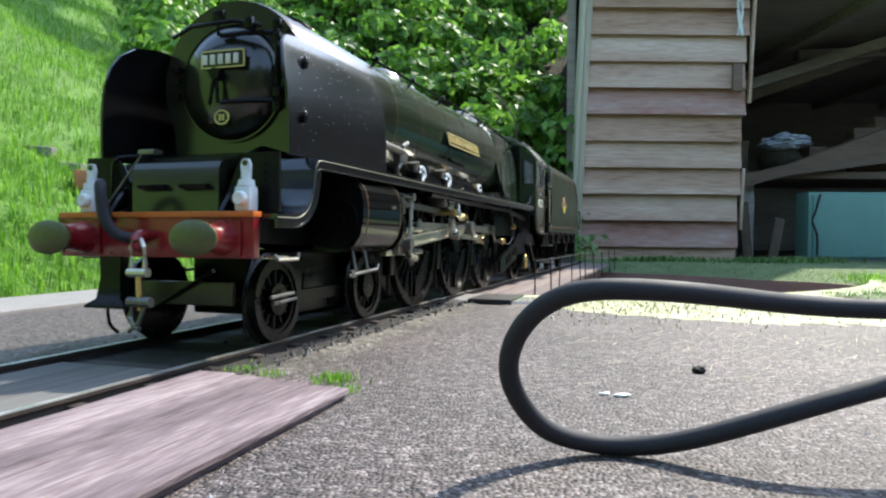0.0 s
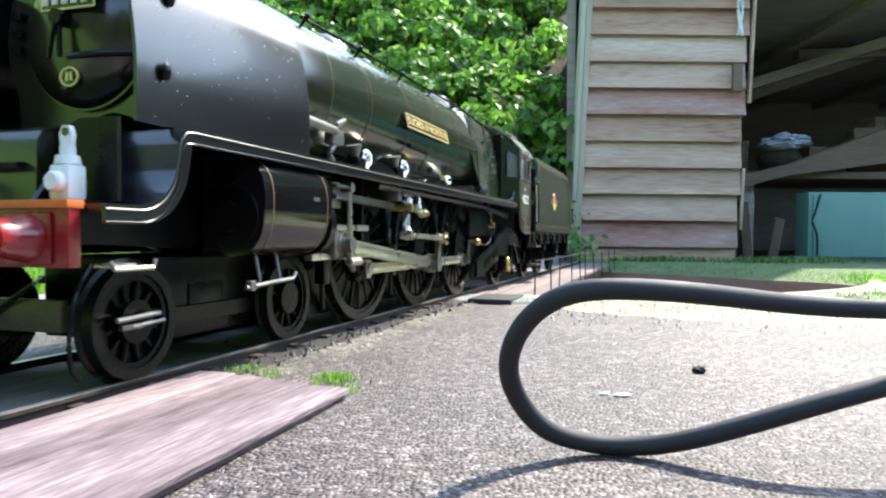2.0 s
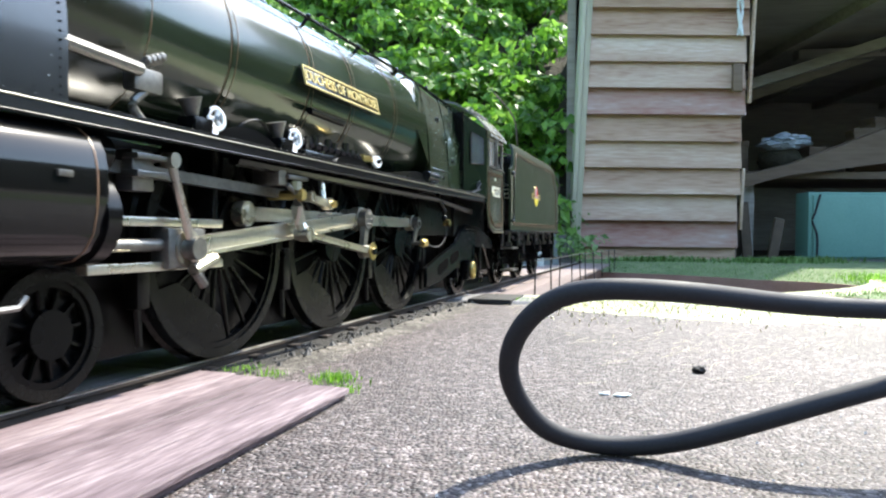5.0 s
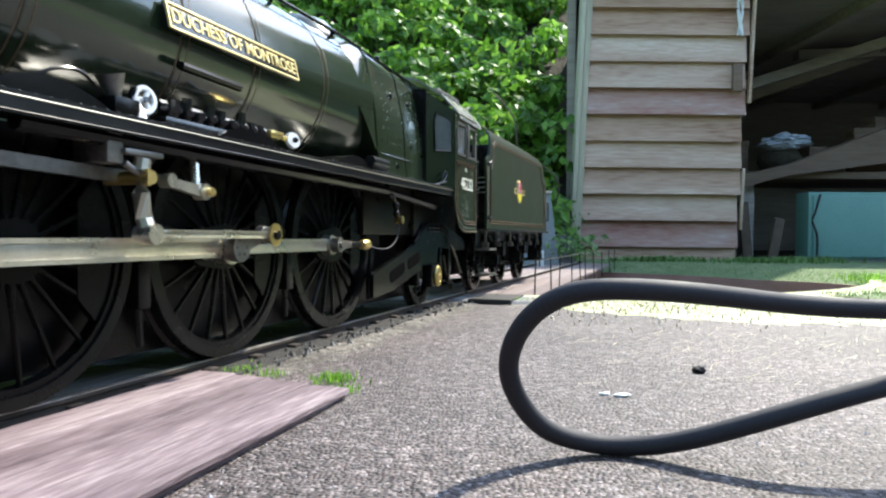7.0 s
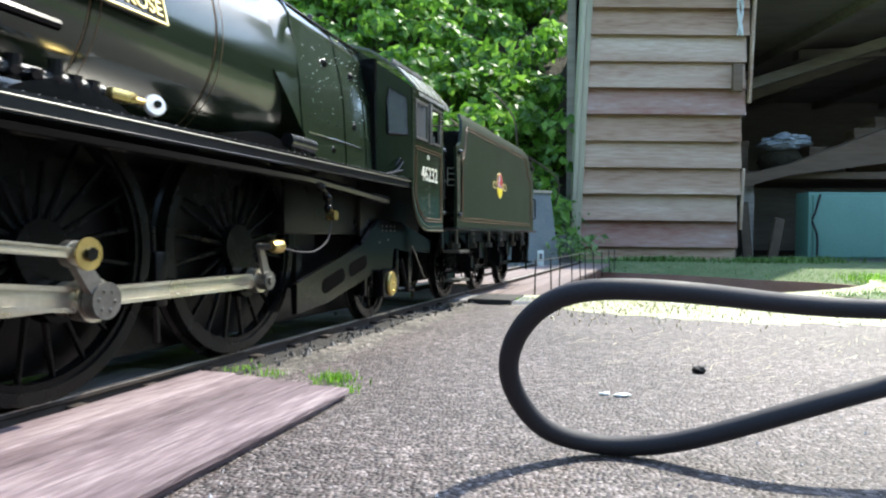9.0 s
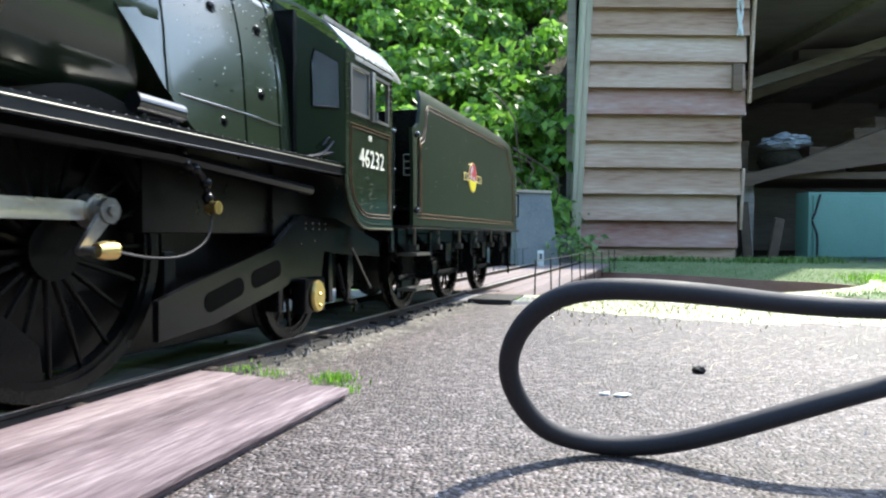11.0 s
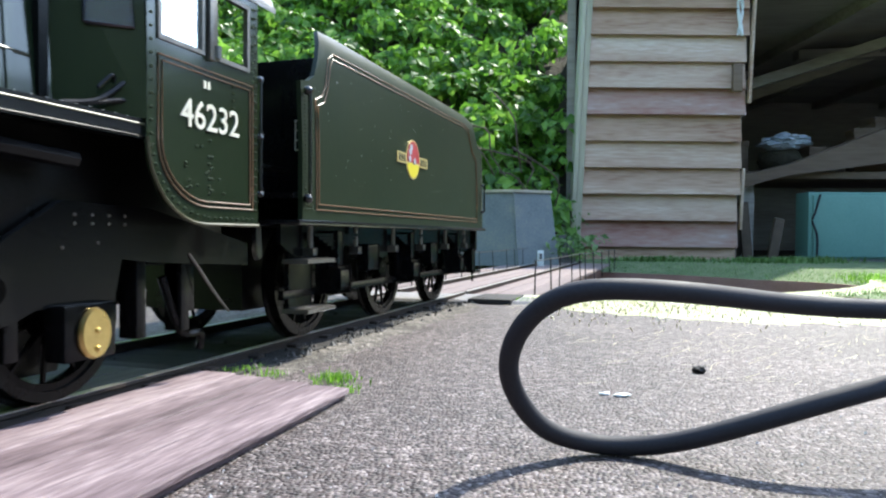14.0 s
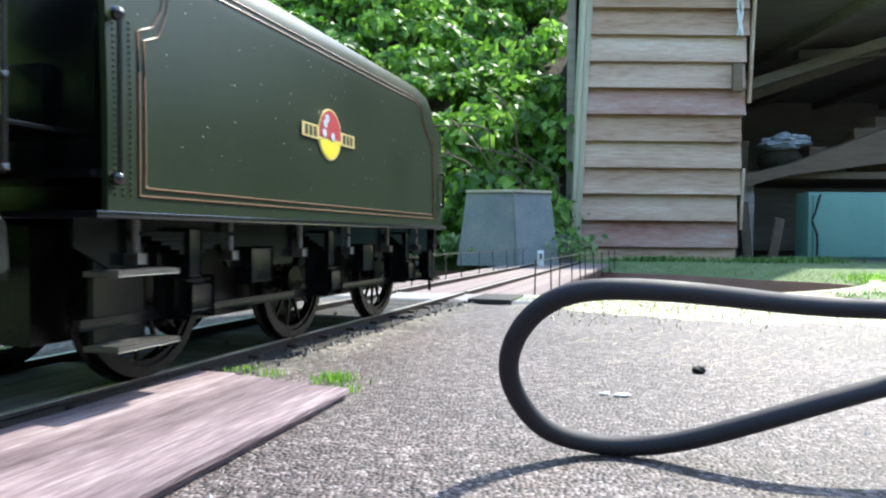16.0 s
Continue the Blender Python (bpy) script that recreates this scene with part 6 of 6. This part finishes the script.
for tip in ((-.9, 4.1, 3.0), (-.4, 4.6, 3.3), (-1.6, 4.3, 3.2), (-2.4, 4.8, 3.4)):
    tube(bm, smooth_path([(-2.3, 6.6, 3.2), (-1.6 + .3 * tip[0], 5.7, 3.5), tip], 6), .03, 7)
part("trunk", bm, "twig", tree)
crown = []
trng = np.random.default_rng(12)
for _ in range(36):
    c = Vector((trng.uniform(-2.4, -.35), trng.uniform(4.0, 5.3), trng.uniform(2.85, 3.4)))
    for _ in range(70):
        d = Vector(trng.normal(0, 1, 3)).normalized()
        crown.append((tuple(c + d * .24 * trng.uniform(.3, 1)), d + Vector((0, 0, .5))))
ob = leaves("crown", crown, .085, "leaf", "loose green leaf crown", "", 21)
ob.parent = tree
while len(pale) < 2600:
    x, y = rng.uniform(-.35, .62), rng.uniform(2.75, 3.5)
    z = bank_height(x, y)
    z = max(z, 0) + rng.uniform(0, .10)
    if z < .02 and y < 3.0:
        continue
    n = bank_normal(x, y)
    pale.append(((x + rng.normal(0, .03), y - .03, z + .02), n + Vector((0, -.6, .4))))
leaves("bramble", pale, .028, "leaf2", "pale low bramble at the foot of the hedge", "bramble", 2)
for k in range(9):
    rng2 = random.Random(k)
    x = .10 + .05 * k
    bm = B()
    p0 = Vector((x, 3.12 + .04 * rng2.random(), .15 + .05 * k % .3))
    tube(bm, smooth_path([p0, p0 + Vector((rng2.uniform(-.1, .0), -.06, .12)), p0 + Vector((rng2.uniform(-.2, .0), -.04, .24)), p0 + Vector((rng2.uniform(-.4, -.1), .05, rng2.uniform(.25, .4)))], 4), .004, 5)
    tagged(part("twig", bm, "twig"), "thin bare brown twig in the hedge", "twig", "hedge twigs")


def blades(name, roots, lo, hi, width, mat, label, category, seed, lean=.5):
    rng = np.random.default_rng(seed)
    verts, faces = [], []
    for p in roots:
        a, h = rng.uniform(0, 6.283), rng.uniform(lo, hi)
        d = Vector((math.cos(a), math.sin(a), 0))
        s = Vector((-d.y, d.x, 0)) * width * rng.uniform(.6, 1.2)
        k, p = len(verts), Vector(p)
        bend = rng.uniform(.1, lean)
        m = p + d * h * bend * .35 + Vector((0, 0, h * .6))
        t = p + d * h * bend + Vector((0, 0, h * (1 - bend * .35)))
        verts += [p - s, p + s, m + s * .7, m - s * .7, t]
        faces += [(k, k + 1, k + 2, k + 3), (k + 3, k + 2, k + 4)]
    return from_arrays(name, verts, faces, mat, label, category, "stuff", smooth=False)


roots = []
while len(roots) < 60000:
    y = .75 + 6.2 * rng.random() ** 1.5
    x = rng.uniform(-.68 * y - .25, -.28 * y + .1)
    z = bank_height(x, y)
    if z > -.004:
        if noise.noise((x * 5, y * 5, 1)) > -.35 or rng.random() < .4:
            roots.append((x, y, z - .005))
blades("bank_grass", roots, .018, .055, .0016, "grass", "lush bright green grass on the bank", "grass", 3, .8)
roots = []
for k in range(5000):
    deg = rng.uniform(-62, 113)
    a, dr = radians(deg), .005 + abs(rng.normal(0, .1))
    x, y = CENTRE.x + (RWELL + dr) * math.cos(a), CENTRE.y + (RWELL + dr) * math.sin(a)
    roots.append((x, y, lawn_z(deg, dr) - .002))
blades("rim_grass", roots, .003, .011, .0012, "leaf2", "short moss and grass round the turntable rim", "grass", 4, .8)
roots = [(rng.normal(1.13, .05), rng.normal(1.72, .08), .003) for _ in range(900)]
blades("grass_clump", roots, .01, .035, .0012, "grass", "clump of pale grass at the edge of the well", "grass", 6, 1.0)
roots = []
for u, v, sg, c in ((5.45, 2.02, .11, 260), (5.42, 1.40, .09, 60), (5.5, 1.02, .12, 90), (13.6, 2.2, .2, 240), (5.1, 2.3, .08, 60)):
    for _ in range(c):
        p = W(u + rng.normal(0, sg), v + rng.normal(0, sg * .8), .002)
        roots.append(tuple(p))
roots += [(rng.normal(.123, .012), rng.normal(1.185, .014), .004) for _ in range(260)]
blades("grass_tuft", roots, .002, .0075, .0005, "grass", "small fresh green tufts beside the boards", "grass", 7, .8)
roots = []
for k in range(5200):
    a = radians(rng.uniform(264, 336))
    r = RWELL + .03 + abs(rng.normal(0, .15))
    roots.append((CENTRE.x + r * math.cos(a), CENTRE.y + r * math.sin(a), .004))
blades("moss_blades", roots[:5050], .003, .010, .0011, "straw", "dry pale clippings lying on the moss", "clippings", 14, 1.4)
blades("moss_grass", roots[5050:], .002, .006, .0010, "grass", "short green blades among the moss", "grass", 15, 1.0)
# moss mounds against the shed
for cx, cy, n0, s0 in ((.95, 3.05, 900, .10), (1.38, 2.95, 900, .10), (1.62, 3.1, 500, .08)):
    roots = [(rng.normal(cx, s0), rng.normal(cy, .04), .002) for _ in range(n0)]
    blades("moss", roots, .01, .04, .004, "leaf2", "low clump of moss and weeds by the shed", "weeds", int(cx * 100), .9)
# straw and grit on the asphalt
verts, faces = [], []
for k in range(900):
    near = rng.random() * 1.7
    x, y = (rng.uniform(.14, .6), rng.normal(.72, .09)) if near < .35 else (rng.uniform(.1, .8), rng.uniform(.5, 1.1)) if near < .7 else (rng.uniform(.1, .9), abs(rng.normal(0, .09)) * -1 + 1.13)
    a, l = rng.normal(0.1, .7), rng.uniform(.002, .011)
    d = Vector((math.cos(a), math.sin(a), 0)) * l
    s = Vector((-d.y, d.x, 0)).normalized() * rng.uniform(.00028, .0006)
    p = Vector((x, y, .003))
    i = len(verts)
    verts += [p - d + s, p - d - s, p + d - s * .3 + Vector((0, 0, .002)), p + d + s * .3 + Vector((0, 0, .002))]
    faces.append((i, i + 1, i + 2, i + 3))
from_arrays("straw_litter", verts, faces, "straw", "dry grass clippings scattered on the asphalt", "straw", "stuff", smooth=False)
verts, faces = [], []
for k in range(2200):
    y = .26 + 1.0 * rng.random() ** 1.6
    x = rng.uniform(-.30 * y - .02, .7 * y + .05)
    r = rng.uniform(.0003, .0008) * (1.6 if rng.random() < .05 else 1)
    p = Vector((x, y, .001))
    i = len(verts)
    a = rng.uniform(0, 6.28)
    for q in range(4):
        verts.append(p + Vector((math.cos(a + q * 1.57), math.sin(a + q * 1.57), -.2)) * r)
    verts.append(p + Vector((0, 0, r * rng.uniform(.6, 1.1))))
    faces += [(i + q, i + (q + 1) % 4, i + 4) for q in range(4)]
from_arrays("grit", verts, faces, "gritmix", "loose mineral grit on the asphalt", "grit", "stuff", smooth=False)
verts, faces = [], []
for k in range(520):
    u = rng.uniform(5.4, 13.6)
    v = rng.normal(1.06, .12) if rng.random() < .8 else rng.uniform(-1.3, 1.3)
    p = W(u, v, .002)
    r = .0006 + .0044 * rng.random() ** 2.5
    i = len(verts)
    a = rng.uniform(0, 6.28)
    for q in range(5):
        verts.append(p + Vector((math.cos(a + q * 1.257) * r, math.sin(a + q * 1.257) * r, 0)))
    verts.append(p + Vector((0, 0, r * 1.2)))
    faces += [(i + q, i + (q + 1) % 5, i + 5) for q in range(5)]
from_arrays("ballast", verts, faces, "ballast", "crumbs of dark ballast along the rail", "ballast", "stuff", smooth=False)
bm = B()
bmesh.ops.create_icosphere(bm, subdivisions=3, radius=1)
for v in bm.verts:
    k = 1 + .35 * noise.noise(v.co * 1.7)
    v.co = Vector((.213 + v.co.x * .0055 * k, .578 + v.co.y * .005 * k, .003 + v.co.z * .0034 * k))
tagged(part("pebble", bm, "sleeper"), "small black pebble on the asphalt", "pebble")
for x, y, s in ((.126, .49, .0065), (.115, .494, .004)):
    bm = B()
    bmesh.ops.create_icosphere(bm, subdivisions=2, radius=1)
    for v in bm.verts:
        k = 1 + .5 * noise.noise(v.co * 2 + Vector((x * 90, 0, 0)))
        v.co = Vector((x + v.co.x * s * k, y + v.co.y * s * .6 * k, .0015 + v.co.z * .0012 * k))
    tagged(part("paper_scrap", bm, "lamp"), "tiny white scrap lying on the asphalt", "scrap", "white scraps")

# ---- pieces of the setting ----
crossing = tagged(new("crossing"), "pink-grey weathered boards laid beside and between the rails", "board crossing")
crossing.matrix_basis = GROUND
for k in range(4):
    v0 = .86 + k * .391
    bm = B()
    e = 5.14 - .07 * k
    secs = []
    for q in range(61):
        u = -6 + (e + 6) * q / 60
        sl = .35 * (e - u) / (e + 6)
        j = (.016 * noise.noise((u * 5, k, 0)) + .012 * noise.noise((u * 17, k, 0))) * (1 if k == 3 else .25)
        h = .0004 * noise.noise((u * 2, k, 4))
        secs.append([(u * SC, -v * SC, z) for v, z in ((v0 + sl, 0.0), (v0 + .335 + sl + j * .5, 0.0), (v0 + .340 + sl + j * 1.5, .0032), (v0 + .374 + sl + j, .0045 + h), (v0 + .374 + sl + j * .8, .0072 + h), (v0 + .366 + sl + j, .008 + h), (v0 + .010 + sl, .008 + h), (v0 + sl, .0066))])
    loft(bm, secs)
    part("plank", bm, "pinkwood", crossing)
for k in range(3):
    v0 = -.62 + k * .42
    bm = B()
    box(bm, -6 * SC, 5.1 * SC, -(v0 + .41) * SC, -v0 * SC, -.002, .0075, .001)
    part("inner_plank", bm, "greywood", crossing)
bm = B()
box(bm, -.011, .011, -1.12 * SC, 1.12 * SC, -.002, .0035, .0008)
me_src = part("sleeper", bm, "sleeper", at=GROUND @ pose(-5 * SC, 0, 0))
tagged(me_src, "black stained timber sleeper", "sleeper", "sleepers under the track")
for k in range(1, 26):
    copy_thing(me_src, GROUND @ pose((-5 + k * .74) * SC, 0, 0, 0, 0, 1.5 * math.sin(k * 2.1)))
chair = B()
box(chair, -.006, .006, -.0065, .0065, .002, .0065, .0012)
src = part("rail_chair", chair, "iron", at=GROUND @ pose(-5 * SC, -.80 * SC, 0))
tagged(src, "small black cast rail chair", "rail chair", "rail chairs")
for k in range(0, 26):
    for v in (-.80, .80):
        if k or v > 0:
            copy_thing(src, GROUND @ pose((-5 + k * .74) * SC, v * SC, 0))
for k in range(9):
    bm = B()
    w = 4.16 * SC / 9
    y0 = -2.08 * SC + k * w
    box(bm, 13.95 * SC, 33.5 * SC, y0 + .0006, y0 + w - .0006, -.006, .0022 + .0004 * (k % 3), .0006)
    part("deck_plank", bm, "deckwood", turntable)
board_zs = [.066 + .1257 * k for k in range(-1, 10)]
for i, z in enumerate(board_zs):
    bm = B()
    x1 = 1.395 + .006 * math.sin(i * 2.3)
    d = .004 * math.sin(i * 1.7)
    loft(bm, [[(x + LEAN * (z + zz), y, zz + z + tilt) for y, zz in ((3.327 + d, 0), (3.345, 0), (3.368, .15), (3.361, .15), (3.3285 + d, .006))] for x, tilt in ((.649, .002), (x1, -.002))])
    part("weatherboard", bm, {6: "redboard", 7: "paleboard", 8: "paleboard", 2: "paleboard", 1: "redboard"}.get(i, "board"), shed)

# ---- what moves ----
SROWS = [(0, 0), (.5, .52), (1, 1.041), (1.5, 1.55), (2, 2.075), (2.5, 2.578), (3, 3.071), (3.5, 3.556), (4, 4.074), (6.5, 6.788), (7, 7.302), (7.5, 7.802), (8, 8.306), (8.5, 8.811), (9, 9.318), (11.5, 11.952), (12, 12.465), (12.5, 12.973), (13, 13.468), (13.5, 14.009), (14, 14.53), (14.5, 15.108), (15, 15.697), (15.5, 16.337), (16, 17.025)]
ST, SV = np.array([r[0] for r in SROWS]), np.array([r[1] for r in SROWS])
SLOPE = np.gradient(SV, ST)


def travelled(t):
    """How far the train has rolled by t, in full-size metres."""
    k = int(min(max(np.searchsorted(ST, t) - 1, 0), len(ST) - 2))
    h = ST[k + 1] - ST[k]
    x = (t - ST[k]) / h
    return float((2 * x ** 3 - 3 * x ** 2 + 1) * SV[k] + (x ** 3 - 2 * x ** 2 + x) * h * SLOPE[k] + (-2 * x ** 3 + 3 * x ** 2) * SV[k + 1] + (x ** 3 - x ** 2) * h * SLOPE[k + 1])


def motions():
    coarse = [k * .5 for k in range(33)]
    fine = [k * .1 for k in range(161)]
    for thing in (loco, tender):
        walk(thing, [(t, TRACK @ pose((6 - travelled(t)) * SC, 0, 0)) for t in coarse])
    for axle, x, r in WHEELS:
        walk(axle, [(t, pose(x * SC, 0, r * SC, 0, -math.degrees((travelled(t) - 7.302) / r), 0)) for t in (k * .25 for k in range(65))])
    rows = {k: [] for k in ("coupling", "connecting", "crosshead", "eccentric", "link", "combo")}
    for t in fine:
        p = (travelled(t) - 7.302) / RD
        c, s = math.cos(p), math.sin(p)
        px, pz = -CRANK * c, -CRANK * s
        rows["coupling"].append((t, pose((4.67 + px) * SC, 0, (RD + pz) * SC)))
        xc = 6.88 + px - math.sqrt(CON * CON - pz * pz)
        rows["connecting"].append((t, pose(xc * SC, 0, RD * SC, 0, -math.degrees(math.atan2(pz, 6.88 + px - xc)), 0)))
        rows["crosshead"].append((t, pose(xc * SC, 0, RD * SC)))
        rx, rz = 6.88 + RET[0] * c - RET[1] * s, RD + RET[0] * s + RET[1] * c
        best = min((abs(math.hypot(rx - LINK[0] - .39 * math.sin(a), rz - LINK[1] + .39 * math.cos(a)) - ECC), a) for a in np.linspace(-.8, .8, 641))[1]
        fx, fz = LINK[0] + .39 * math.sin(best), LINK[1] - .39 * math.cos(best)
        rows["eccentric"].append((t, pose(rx * SC, 0, rz * SC, 0, math.degrees(math.atan2(fz - rz, rx - fx)) , 0)))
        rows["link"].append((t, pose(LINK[0] * SC, -1.22 * SC, LINK[1] * SC, 0, -math.degrees(best), 0)))
        rows["combo"].append((t, pose(3.56 * SC, 0, 1.70 * SC, 0, -math.degrees(math.atan2(xc + .05 - 3.56, .87)), 0)))
    for thing, key in ((coupling, "coupling"), (connecting, "connecting"), (crosshead, "crosshead"), (eccentric, "eccentric"), (link, "link"), (combo, "combo")):
        walk(thing, rows[key])


motions()
